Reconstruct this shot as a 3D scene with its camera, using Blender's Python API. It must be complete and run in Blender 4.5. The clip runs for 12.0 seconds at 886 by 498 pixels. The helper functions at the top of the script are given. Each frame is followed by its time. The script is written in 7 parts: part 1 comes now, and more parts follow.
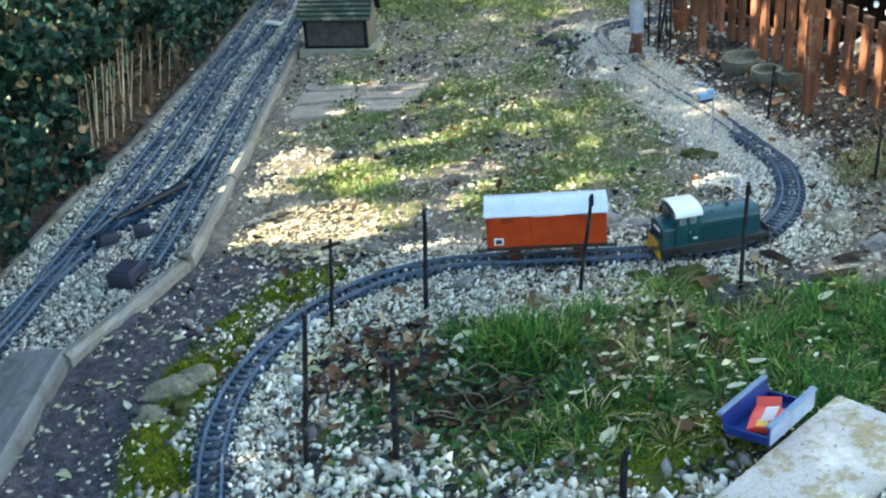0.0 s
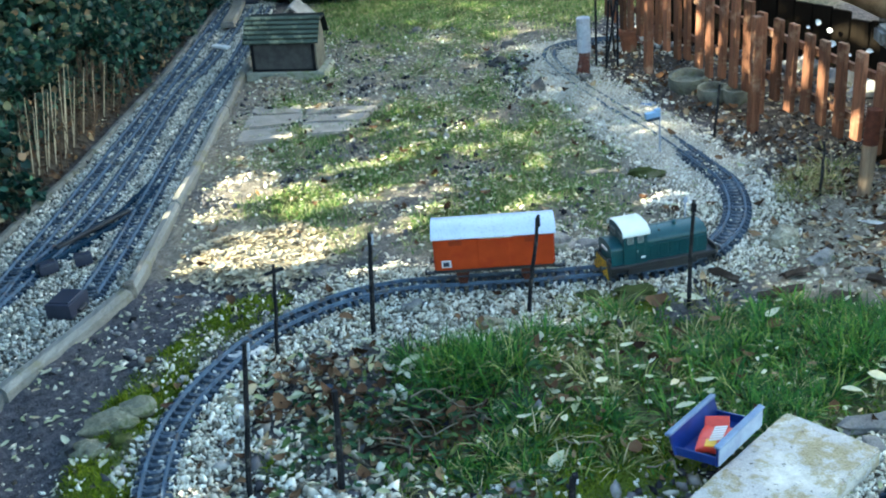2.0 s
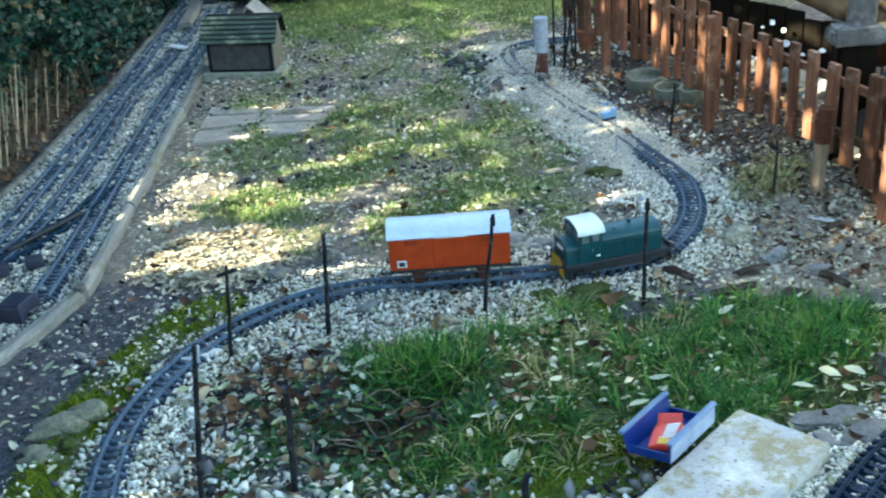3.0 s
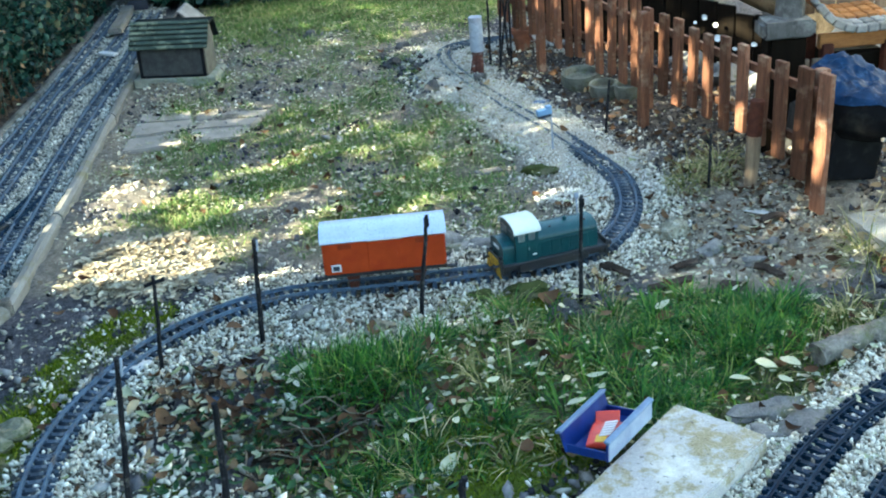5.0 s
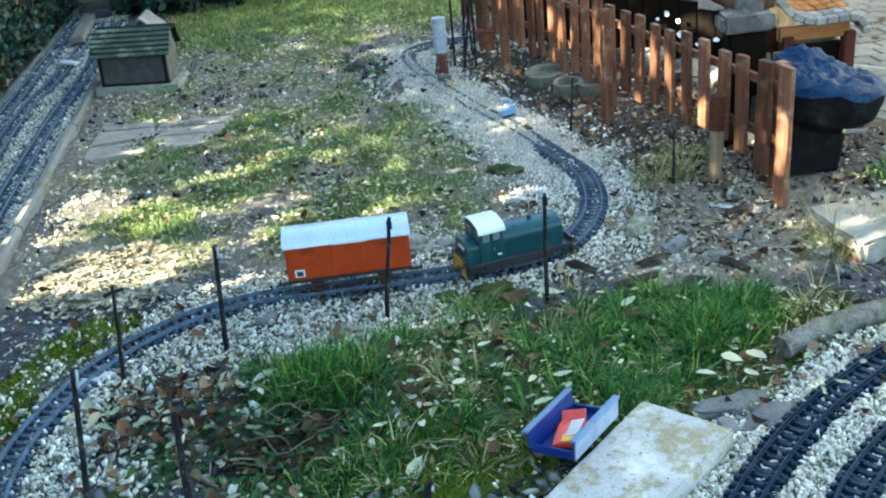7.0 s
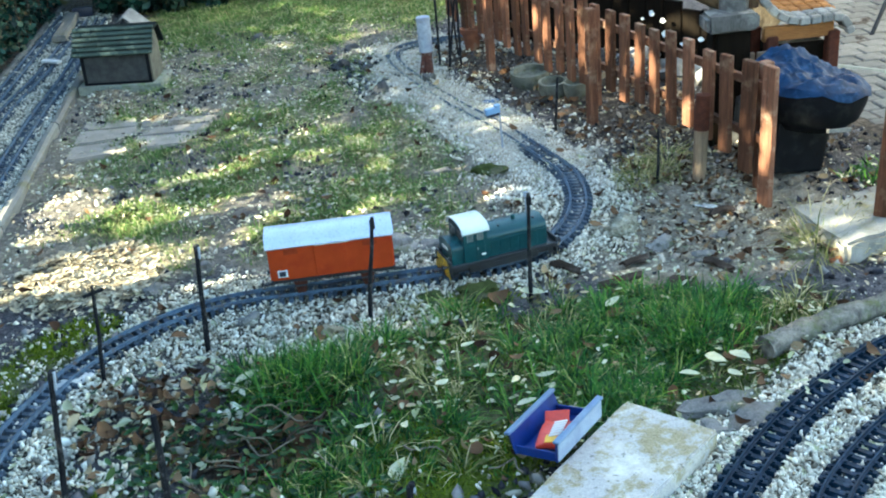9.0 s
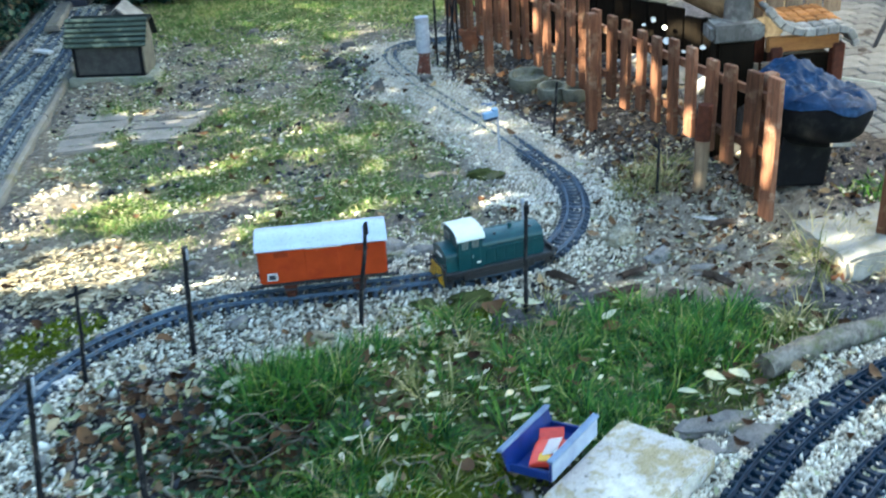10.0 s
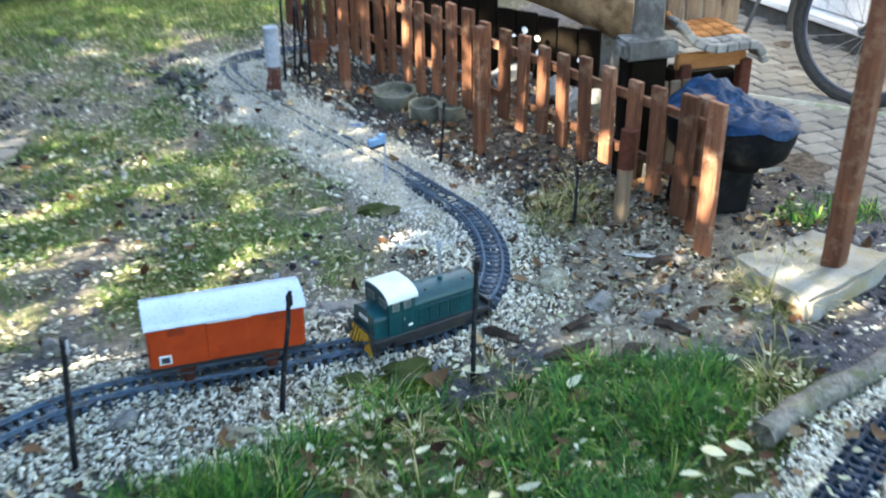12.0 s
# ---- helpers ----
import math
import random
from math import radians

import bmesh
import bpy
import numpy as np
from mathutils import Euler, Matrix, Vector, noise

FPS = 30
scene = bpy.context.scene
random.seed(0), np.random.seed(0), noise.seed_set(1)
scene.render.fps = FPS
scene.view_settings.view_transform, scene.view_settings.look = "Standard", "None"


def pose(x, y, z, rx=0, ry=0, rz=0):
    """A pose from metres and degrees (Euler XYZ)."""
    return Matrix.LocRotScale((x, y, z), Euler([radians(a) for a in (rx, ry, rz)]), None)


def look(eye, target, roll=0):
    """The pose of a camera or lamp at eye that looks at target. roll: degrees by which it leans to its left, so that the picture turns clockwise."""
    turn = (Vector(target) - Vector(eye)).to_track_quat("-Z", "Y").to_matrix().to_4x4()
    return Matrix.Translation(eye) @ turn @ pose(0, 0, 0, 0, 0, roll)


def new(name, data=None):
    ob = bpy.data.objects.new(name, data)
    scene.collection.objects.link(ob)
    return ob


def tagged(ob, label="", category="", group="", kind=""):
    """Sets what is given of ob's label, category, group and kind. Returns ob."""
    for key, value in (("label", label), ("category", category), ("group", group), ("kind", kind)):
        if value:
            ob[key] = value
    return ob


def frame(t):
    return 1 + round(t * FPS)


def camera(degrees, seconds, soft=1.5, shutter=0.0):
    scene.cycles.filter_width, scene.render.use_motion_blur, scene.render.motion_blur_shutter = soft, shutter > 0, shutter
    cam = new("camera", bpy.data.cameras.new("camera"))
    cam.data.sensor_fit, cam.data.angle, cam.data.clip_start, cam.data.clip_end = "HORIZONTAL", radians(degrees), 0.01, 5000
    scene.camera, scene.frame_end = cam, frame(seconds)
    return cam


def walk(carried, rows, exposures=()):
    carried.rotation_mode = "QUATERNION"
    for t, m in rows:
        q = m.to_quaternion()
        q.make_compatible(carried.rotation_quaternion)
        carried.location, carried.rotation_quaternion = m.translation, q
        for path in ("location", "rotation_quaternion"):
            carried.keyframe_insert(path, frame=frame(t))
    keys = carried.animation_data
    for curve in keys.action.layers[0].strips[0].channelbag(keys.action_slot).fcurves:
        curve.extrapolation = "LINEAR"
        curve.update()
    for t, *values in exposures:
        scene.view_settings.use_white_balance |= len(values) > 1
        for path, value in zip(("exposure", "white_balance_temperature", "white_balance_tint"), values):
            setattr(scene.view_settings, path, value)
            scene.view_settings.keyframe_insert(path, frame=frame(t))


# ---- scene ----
cam = camera(45.8, 12.0, soft=2.0, shutter=1.0)
PATH = [
    (0, (0.077, -0.061, 1.262), (0.006, 1.734, 0.381), -5),
    (0.5, (0.091, -0.051, 1.259), (0.041, 1.753, 0.398), -5.2),
    (1, (0.103, -0.039, 1.261), (0.084, 1.774, 0.417), -5.3),
    (1.5, (0.108, -0.033, 1.253), (0.111, 1.781, 0.412), -5.3),
    (2, (0.107, -0.032, 1.25), (0.117, 1.778, 0.4), -4.9),
    (2.5, (0.119, -0.027, 1.244), (0.159, 1.782, 0.392), -4.7),
    (3, (0.131, -0.027, 1.242), (0.207, 1.78, 0.389), -4.4),
    (5, (0.167, 0.001, 1.222), (0.34, 1.8, 0.367), -4.7),
    (5.5, (0.173, 0.004, 1.221), (0.348, 1.804, 0.365), -4.9),
    (6, (0.179, 0.01, 1.217), (0.367, 1.807, 0.359), -4.7),
    (6.5, (0.187, 0.013, 1.209), (0.393, 1.809, 0.353), -5.1),
    (7, (0.195, 0.013, 1.209), (0.415, 1.808, 0.355), -5.5),
    (9, (0.205, 0.023, 1.204), (0.449, 1.814, 0.347), -5.2),
    (9.5, (0.206, 0.032, 1.204), (0.455, 1.822, 0.346), -5.4),
    (10, (0.206, 0.084, 1.198), (0.467, 1.87, 0.338), -3.5),
    (10.5, (0.137, 0.163, 1.214), (0.518, 1.946, 0.392), -3.8),
    (11, (0.037, 0.202, 1.23), (0.583, 1.942, 0.407), -2.7),
    (11.5, (-0.005, 0.32, 1.186), (0.598, 2.039, 0.36), -2.4),
    (12, (-0.009, 0.547, 1.17), (0.651, 2.217, 0.289), -0.3),
]
walk(cam, [(t, look(eye, target, roll)) for t, eye, target, roll in PATH], exposures=[(0.0, 2.91, 6650, -1), (2.0, 2.92, 6200, -6), (7.0, 2.94, 6180, -6), (9.5, 3.01, 6180, -6), (10.5, 3.08, 6330, 0), (12.0, 3.12, 6480, 2)])

# ---- world, sun, exposure ----
SUN_ELEVATION, SUN_HEADING = 24.0, 14.0   # degrees; heading of the light, from +x towards +y
E_, A_ = radians(SUN_ELEVATION), radians(SUN_HEADING)
SUN_WAY = Vector((math.cos(E_) * math.cos(A_), math.cos(E_) * math.sin(A_), -math.sin(E_)))
world = bpy.data.worlds.new("world")
scene.world = world
world.use_nodes = True
sky = world.node_tree.nodes.new("ShaderNodeTexSky")
sky.sky_type, sky.sun_disc = "NISHITA", False
sky.sun_elevation = E_
sky.sun_rotation = math.atan2(-SUN_WAY.x, -SUN_WAY.y) % (2 * math.pi)
back = world.node_tree.nodes["Background"]
back.inputs["Strength"].default_value = 0.122
world.node_tree.links.new(sky.outputs["Color"], back.inputs["Color"])
sun = new("sun", bpy.data.lights.new("sun", "SUN"))
sun.data.energy, sun.data.angle, sun.data.color = 5.0, radians(0.6), (1.0, 0.86, 0.66)
sun.matrix_world = look(Vector((0, 0, 5)) - SUN_WAY * 5, (0, 0, 5))

# ---- materials ----
RNG = np.random.default_rng(7)


def ramp(nt, fac, stops):
    node = nt.nodes.new("ShaderNodeValToRGB")
    els = node.color_ramp.elements
    while len(els) < len(stops):
        els.new(0.5)
    for el, (at, col) in zip(els, stops):
        el.position, el.color = at, (*col, 1)
    nt.links.new(fac, node.inputs["Fac"])
    return node.outputs["Color"]


def mix(nt, fac, a, b, how="MIX"):
    node = nt.nodes.new("ShaderNodeMix")
    node.data_type, node.blend_type = "RGBA", how
    for sock, v in ((node.inputs[0], fac), (node.inputs[6], a), (node.inputs[7], b)):
        if isinstance(v, (int, float)):
            sock.default_value = v
        elif isinstance(v, tuple):
            sock.default_value = (*v, 1)
        else:
            nt.links.new(v, sock)
    return node.outputs[2]


def tex(nt, scale, detail=5, rough=0.6, kind="noise", stretch=(1, 1, 1)):
    co = nt.nodes.new("ShaderNodeTexCoord").outputs["Object"]
    if stretch != (1, 1, 1):
        mp = nt.nodes.new("ShaderNodeMapping")
        mp.inputs["Scale"].default_value = stretch
        nt.links.new(co, mp.inputs["Vector"])
        co = mp.outputs["Vector"]
    if kind == "noise":
        n = nt.nodes.new("ShaderNodeTexNoise")
        n.inputs["Detail"].default_value, n.inputs["Roughness"].default_value = detail, rough
        out = n.outputs["Fac"]
    else:
        n = nt.nodes.new("ShaderNodeTexVoronoi")
        out = n.outputs["Distance"]
    n.inputs["Scale"].default_value = scale
    nt.links.new(co, n.inputs["Vector"])
    return out


def bump(nt, b, height, strength, dist):
    n = nt.nodes.new("ShaderNodeBump")
    n.inputs["Strength"].default_value, n.inputs["Distance"].default_value = strength, dist
    nt.links.new(height, n.inputs["Height"])
    nt.links.new(n.outputs["Normal"], b.inputs["Normal"])


def base(name, gloss=0.06):
    m = bpy.data.materials.new(name)
    m.use_nodes = True
    m.node_tree.nodes["Principled BSDF"].inputs["Specular IOR Level"].default_value = gloss
    return m, m.node_tree, m.node_tree.nodes["Principled BSDF"]


def worn(name, light, dark, rough=0.7, metal=0.0, scale=30, fine=300, stretch=(1, 1, 1), relief=0.3, dist=0.001, stain=None, stain_scale=12, spread=0.0, low=0.35, high=0.65, grit=0.35):
    """A worn surface: two scales of tone, a stain colour, fine relief."""
    m, nt, b = base(name, 0.5 if rough < 0.5 else 0.06)
    col = ramp(nt, tex(nt, scale, stretch=stretch), [(low, dark), (high, light)])
    grain = tex(nt, fine, 3, stretch=stretch)
    col = mix(nt, grit, col, ramp(nt, grain, [(0.3, tuple(c * 0.55 for c in dark)), (0.7, light)]))
    if stain:
        col = mix(nt, ramp(nt, tex(nt, stain_scale, 6, 0.7), [(0.52, (0, 0, 0)), (0.66, (1, 1, 1))]), col, stain)
    if spread:
        info = nt.nodes.new("ShaderNodeObjectInfo")
        col = mix(nt, 1.0, col, ramp(nt, info.outputs["Random"], [(0, (1 - spread,) * 3), (1, (1 + spread * 0.3,) * 3)]), "MULTIPLY")
    nt.links.new(col, b.inputs["Base Color"])
    nt.links.new(ramp(nt, grain, [(0.2, (max(rough - 0.12, 0),) * 3), (0.8, (min(rough + 0.1, 1),) * 3)]), b.inputs["Roughness"])
    b.inputs["Metallic"].default_value = metal
    if relief:
        bump(nt, b, grain, relief, dist)
    return m


def islands(name, stops, rough=0.8, thin=0.0, scale=60, mottled=0.35, fine=(0.6, 1.25)):
    """A material whose loose pieces each take their own colour."""
    m, nt, b = base(name, 0.25 if rough < 0.56 else 0.05)
    geo = nt.nodes.new("ShaderNodeNewGeometry")
    col = ramp(nt, geo.outputs["Random Per Island"], stops)
    n = tex(nt, scale, 4)
    col = mix(nt, mottled, col, mix(nt, 1.0, col, ramp(nt, n, [(0.3, (fine[0],) * 3), (0.7, (fine[1],) * 3)]), "MULTIPLY"))
    nt.links.new(col, b.inputs["Base Color"])
    b.inputs["Roughness"].default_value = rough
    if thin:
        tr = nt.nodes.new("ShaderNodeBsdfTranslucent")
        nt.links.new(col, tr.inputs["Color"])
        ms = nt.nodes.new("ShaderNodeMixShader")
        ms.inputs["Fac"].default_value = thin
        nt.links.new(b.outputs[0], ms.inputs[1])
        nt.links.new(tr.outputs[0], ms.inputs[2])
        nt.links.new(ms.outputs[0], nt.nodes["Material Output"].inputs["Surface"])
    else:
        bump(nt, b, tex(nt, scale * 8, 3), 0.3, 0.0008)
    return m


def ground_material():
    m, nt, b = base("garden_soil")

    def zone(n):
        a = nt.nodes.new("ShaderNodeAttribute")
        a.attribute_name = n
        return a.outputs["Fac"]
    fine, mid, wide = tex(nt, 260, 6, 0.7), tex(nt, 45, 6, 0.7), tex(nt, 6, 6, 0.65)
    soil = ramp(nt, mid, [(0.34, (0.012, 0.013, 0.018)), (0.5, (0.07, 0.07, 0.092)), (0.7, (0.21, 0.21, 0.225))])
    soil = mix(nt, 0.4, soil, ramp(nt, fine, [(0.32, (0.013, 0.013, 0.016)), (0.5, (0.08, 0.078, 0.085)), (0.66, (0.38, 0.37, 0.36))]))
    dark = ramp(nt, mid, [(0.35, (0.02, 0.016, 0.012)), (0.7, (0.155, 0.125, 0.095))])
    soil = mix(nt, zone("humus"), soil, dark)
    straw = ramp(nt, mid, [(0.3, (0.085, 0.075, 0.063)), (0.5, (0.27, 0.238, 0.192)), (0.7, (0.56, 0.505, 0.4))])
    soil = mix(nt, zone("straw"), soil, mix(nt, 0.4, straw, ramp(nt, fine, [(0.35, (0.06, 0.05, 0.04)), (0.65, (0.55, 0.48, 0.36))])))
    grass = ramp(nt, mid, [(0.3, (0.014, 0.02, 0.008)), (0.5, (0.055, 0.07, 0.022)), (0.72, (0.2, 0.18, 0.075))])
    grass = mix(nt, 0.35, grass, ramp(nt, fine, [(0.35, (0.03, 0.05, 0.015)), (0.7, (0.32, 0.3, 0.14))]))
    col = mix(nt, zone("green"), soil, grass)
    moss = ramp(nt, fine, [(0.3, (0.05, 0.085, 0.01)), (0.7, (0.2, 0.24, 0.035))])
    col = mix(nt, zone("moss"), col, moss)
    # dark cell edges paint in the shade of gaps between chips
    grit = ramp(nt, tex(nt, 170, kind="cell"), [(0.1, (0.36, 0.335, 0.275)), (0.5, (0.18, 0.165, 0.135)), (0.85, (0.025, 0.022, 0.018))])
    col = mix(nt, zone("grit"), col, grit)
    col = mix(nt, zone("dust"), col, ramp(nt, fine, [(0.3, (0.3, 0.27, 0.225)), (0.5, (0.58, 0.54, 0.46)), (0.68, (0.8, 0.76, 0.67))]))
    col = mix(nt, 0.5, col, mix(nt, 1.0, col, ramp(nt, wide, [(0.3, (0.65, 0.63, 0.62)), (0.7, (1.15, 1.12, 1.08))]), "MULTIPLY"))
    nt.links.new(col, b.inputs["Base Color"])
    b.inputs["Roughness"].default_value = 0.95
    bump(nt, b, mix(nt, 0.6, mid, fine), 0.9, 0.012)
    return m


def glass_material(name, tint=(0.55, 0.62, 0.62)):
    m, nt, b = base(name, 0.5)
    b.inputs["Base Color"].default_value = (*tint, 1)
    b.inputs["Roughness"].default_value = 0.06
    b.inputs["Transmission Weight"].default_value = 0.85
    b.inputs["IOR"].default_value = 1.45
    return m


def lichen_slab(name):
    """Pale old concrete with ochre lichen patches, grey weathering and dark pits."""
    m, nt, b = base(name, 0.2)
    fine, mid, wide = tex(nt, 320, 5, 0.7), tex(nt, 38, 6, 0.7), tex(nt, 7, 5, 0.6)
    col = ramp(nt, mid, [(0.3, (0.4, 0.38, 0.33)), (0.5, (0.56, 0.54, 0.48)), (0.7, (0.74, 0.72, 0.66))])
    grey = ramp(nt, fine, [(0.3, (0.3, 0.29, 0.29)), (0.7, (0.56, 0.54, 0.51))])
    col = mix(nt, ramp(nt, wide, [(0.42, (0, 0, 0)), (0.52, (0.95, 0.95, 0.95))]), col, grey)
    ochre = ramp(nt, fine, [(0.3, (0.17, 0.13, 0.05)), (0.7, (0.42, 0.36, 0.2))])
    col = mix(nt, ramp(nt, tex(nt, 16, 7, 0.72), [(0.47, (0, 0, 0)), (0.57, (0.85, 0.85, 0.85))]), col, ochre)
    col = mix(nt, ramp(nt, tex(nt, 90, 4, 0.6), [(0.63, (0, 0, 0)), (0.68, (0.8, 0.8, 0.8))]), col, (0.09, 0.085, 0.07))
    nt.links.new(col, b.inputs["Base Color"])
    b.inputs["Roughness"].default_value = 0.88
    bump(nt, b, mix(nt, 0.5, mid, fine), 0.6, 0.004)
    return m


M_GROUND = ground_material()
M_STONE_CHIP = islands("limestone_chip", [(0, (0.06, 0.053, 0.042)), (0.12, (0.27, 0.24, 0.185)), (0.35, (0.55, 0.51, 0.41)), (0.75, (0.74, 0.7, 0.58)), (1, (0.88, 0.85, 0.75))], 0.85, scale=120)
M_CHIP_DUSTY = islands("dusty_chip", [(0, (0.2, 0.18, 0.15)), (0.12, (0.4, 0.37, 0.31)), (0.35, (0.62, 0.58, 0.5)), (0.75, (0.76, 0.73, 0.65)), (1, (0.88, 0.86, 0.79))], 0.9, scale=120)
M_CHIP_GREY = islands("grey_chip", [(0, (0.06, 0.06, 0.06)), (0.2, (0.24, 0.23, 0.2)), (0.5, (0.46, 0.44, 0.37)), (0.8, (0.62, 0.59, 0.49)), (1, (0.8, 0.77, 0.68))], 0.85, scale=120)
M_LEAF_PALE = islands("fallen_leaf", [(0, (0.3, 0.33, 0.17)), (0.35, (0.45, 0.46, 0.29)), (0.7, (0.58, 0.57, 0.4)), (0.85, (0.64, 0.6, 0.46)), (1, (0.46, 0.36, 0.22))], 0.55, 0.2, scale=90)
M_LEAF_BROWN = islands("withered_leaf", [(0, (0.028, 0.015, 0.009)), (0.4, (0.085, 0.046, 0.026)), (0.75, (0.17, 0.1, 0.055)), (1, (0.38, 0.29, 0.17))], 0.65, 0.12, scale=90)
M_GRASS = islands("grass_blade", [(0, (0.006, 0.032, 0.01)), (0.4, (0.03, 0.12, 0.024)), (0.8, (0.1, 0.25, 0.03)), (0.95, (0.23, 0.33, 0.055)), (1, (0.46, 0.42, 0.18))], 0.5, 0.3, scale=40)
M_TURF = islands("short_grass", [(0, (0.05, 0.115, 0.03)), (0.4, (0.135, 0.24, 0.066)), (0.75, (0.29, 0.345, 0.13)), (1, (0.56, 0.52, 0.32))], 0.6, 0.3, scale=40)
M_MOSS = islands("moss_tuft", [(0, (0.035, 0.06, 0.005)), (0.6, (0.13, 0.185, 0.012)), (1, (0.3, 0.33, 0.035))], 0.9, 0.2, scale=200)
M_IVY = islands("hedge_leaf", [(0, (0.004, 0.017, 0.014)), (0.5, (0.014, 0.05, 0.038)), (0.82, (0.045, 0.115, 0.08)), (0.94, (0.12, 0.125, 0.07)), (1, (0.3, 0.2, 0.12))], 0.36, 0.25, scale=60)
M_GROUND_IVY = islands("ground_ivy_leaf", [(0, (0.006, 0.022, 0.008)), (0.5, (0.022, 0.065, 0.02)), (0.85, (0.06, 0.125, 0.034)), (1, (0.18, 0.19, 0.06))], 0.45, 0.2, scale=60)
M_DRY = islands("dry_stem", [(0, (0.1, 0.08, 0.06)), (0.5, (0.26, 0.22, 0.16)), (1, (0.46, 0.41, 0.32))], 0.8, scale=90)
M_TWIG = islands("dark_twig", [(0, (0.035, 0.025, 0.02)), (1, (0.12, 0.085, 0.06))], 0.9, scale=90)
M_SLEEPER = worn("sleeper_plastic", (0.11, 0.145, 0.19), (0.045, 0.062, 0.088), 0.6, scale=60, fine=500, stain=(0.27, 0.265, 0.26), stain_scale=40, spread=0.5)
M_RAIL = worn("rail_metal", (0.14, 0.195, 0.265), (0.068, 0.096, 0.136), 0.5, 0.0, scale=40, fine=300, stain=(0.12, 0.1, 0.09), stain_scale=30)
M_PICKET = worn("picket_wood", (0.26, 0.12, 0.072), (0.09, 0.042, 0.028), 0.65, scale=22, fine=160, stretch=(2.5, 2.5, 0.25), relief=0.5, stain=(0.3, 0.2, 0.14), stain_scale=14, spread=0.55)
M_PICKET_OLD = worn("weathered_wood", (0.27, 0.2, 0.14), (0.12, 0.085, 0.06), 0.8, scale=22, fine=160, stretch=(2.5, 2.5, 0.25), relief=0.5, spread=0.2)
M_PLANK = worn("grey_plank", (0.28, 0.275, 0.255), (0.14, 0.14, 0.128), 0.85, scale=20, fine=140, stretch=(3, 0.25, 3), relief=0.5, stain=(0.17, 0.16, 0.11), spread=0.15)
M_SLAB = worn("grey_slab", (0.36, 0.345, 0.31), (0.2, 0.19, 0.17), 0.9, scale=14, fine=220, relief=0.5, stain=(0.26, 0.22, 0.13), stain_scale=9)
M_SLAB_PALE = lichen_slab("lichen_stained_slab")
M_PAVING = worn("paving_stone", (0.42, 0.37, 0.32), (0.26, 0.235, 0.21), 0.9, scale=14, fine=260, relief=0.5, stain=(0.24, 0.22, 0.18), stain_scale=10, spread=0.2)
M_ROCK = worn("field_stone", (0.34, 0.32, 0.3), (0.15, 0.145, 0.14), 0.9, scale=30, fine=240, relief=0.7, dist=0.003, stain=(0.12, 0.13, 0.06), stain_scale=20, spread=0.45)
M_ROCK_TAN = worn("tan_stone", (0.38, 0.33, 0.24), (0.15, 0.13, 0.09), 0.9, scale=24, fine=240, relief=0.7, dist=0.003, stain=(0.2, 0.19, 0.1))
M_RED = worn("wagon_red", (0.39, 0.052, 0.013), (0.3, 0.04, 0.011), 0.5, scale=18, fine=260, relief=0.08, stain=(0.3, 0.035, 0.012), stain_scale=22, grit=0.1)
# silver with the blue of the reflected sky mixed into its base colour
M_ROOF = worn("wagon_roof_sky_silver", (0.5, 0.58, 0.76), (0.42, 0.49, 0.66), 0.32, 0.2, scale=12, fine=220, relief=0.02, stain=(0.44, 0.51, 0.68), stain_scale=6, grit=0.02)
M_TEAL = worn("locomotive_teal", (0.004, 0.05, 0.058), (0.003, 0.034, 0.042), 0.34, scale=18, fine=260, relief=0.05, stain=(0.012, 0.09, 0.098), grit=0.1)
M_CABROOF = worn("cab_roof_grey", (0.66, 0.7, 0.68), (0.54, 0.58, 0.57), 0.5, scale=18, fine=260, relief=0.04, grit=0.08)
M_TUB = worn("tub_rubber", (0.01, 0.01, 0.012), (0.005, 0.005, 0.006), 0.6, scale=20, fine=200, relief=0.2, stain=(0.022, 0.021, 0.02))
M_BLACK = worn("black_plastic", (0.022, 0.023, 0.028), (0.01, 0.01, 0.013), 0.45, scale=40, fine=400, relief=0.1, stain=(0.03, 0.029, 0.028))
M_SIGNAL_BLUE = worn("pale_blue_plastic", (0.26, 0.42, 0.62), (0.17, 0.3, 0.5), 0.4, scale=40, fine=300, relief=0.05)
M_NAVY = worn("navy_plastic", (0.03, 0.035, 0.06), (0.016, 0.02, 0.04), 0.4, scale=40, fine=400, relief=0.1)
M_YELLOW = worn("hazard_yellow", (0.78, 0.46, 0.02), (0.66, 0.36, 0.015), 0.4, scale=40, fine=300, relief=0.05)
M_WHITE = worn("white_paint", (0.8, 0.8, 0.78), (0.66, 0.66, 0.65), 0.5, scale=30, fine=300, relief=0.1)
M_STEEL = worn("dull_steel", (0.42, 0.42, 0.43), (0.26, 0.26, 0.27), 0.4, 0.8, scale=40, fine=300, relief=0.1)
M_STAKE = worn("dark_stake", (0.024, 0.024, 0.028), (0.009, 0.009, 0.011), 0.5, scale=50, fine=300, relief=0.3, stain=(0.11, 0.105, 0.1), stain_scale=30)
M_BLUE = worn("tray_blue", (0.003, 0.028, 0.2), (0.002, 0.016, 0.11), 0.4, scale=24, fine=260, relief=0.05, stain=(0.006, 0.035, 0.19), grit=0.1)
M_LILAC = worn("lilac_blue_plastic", (0.16, 0.24, 0.36), (0.09, 0.14, 0.25), 0.4, scale=24, fine=260, relief=0.08)
M_GREYBLUE = worn("light_grey_blue_plastic", (0.34, 0.39, 0.48), (0.2, 0.24, 0.34), 0.5, scale=24, fine=260, relief=0.08, grit=0.15)
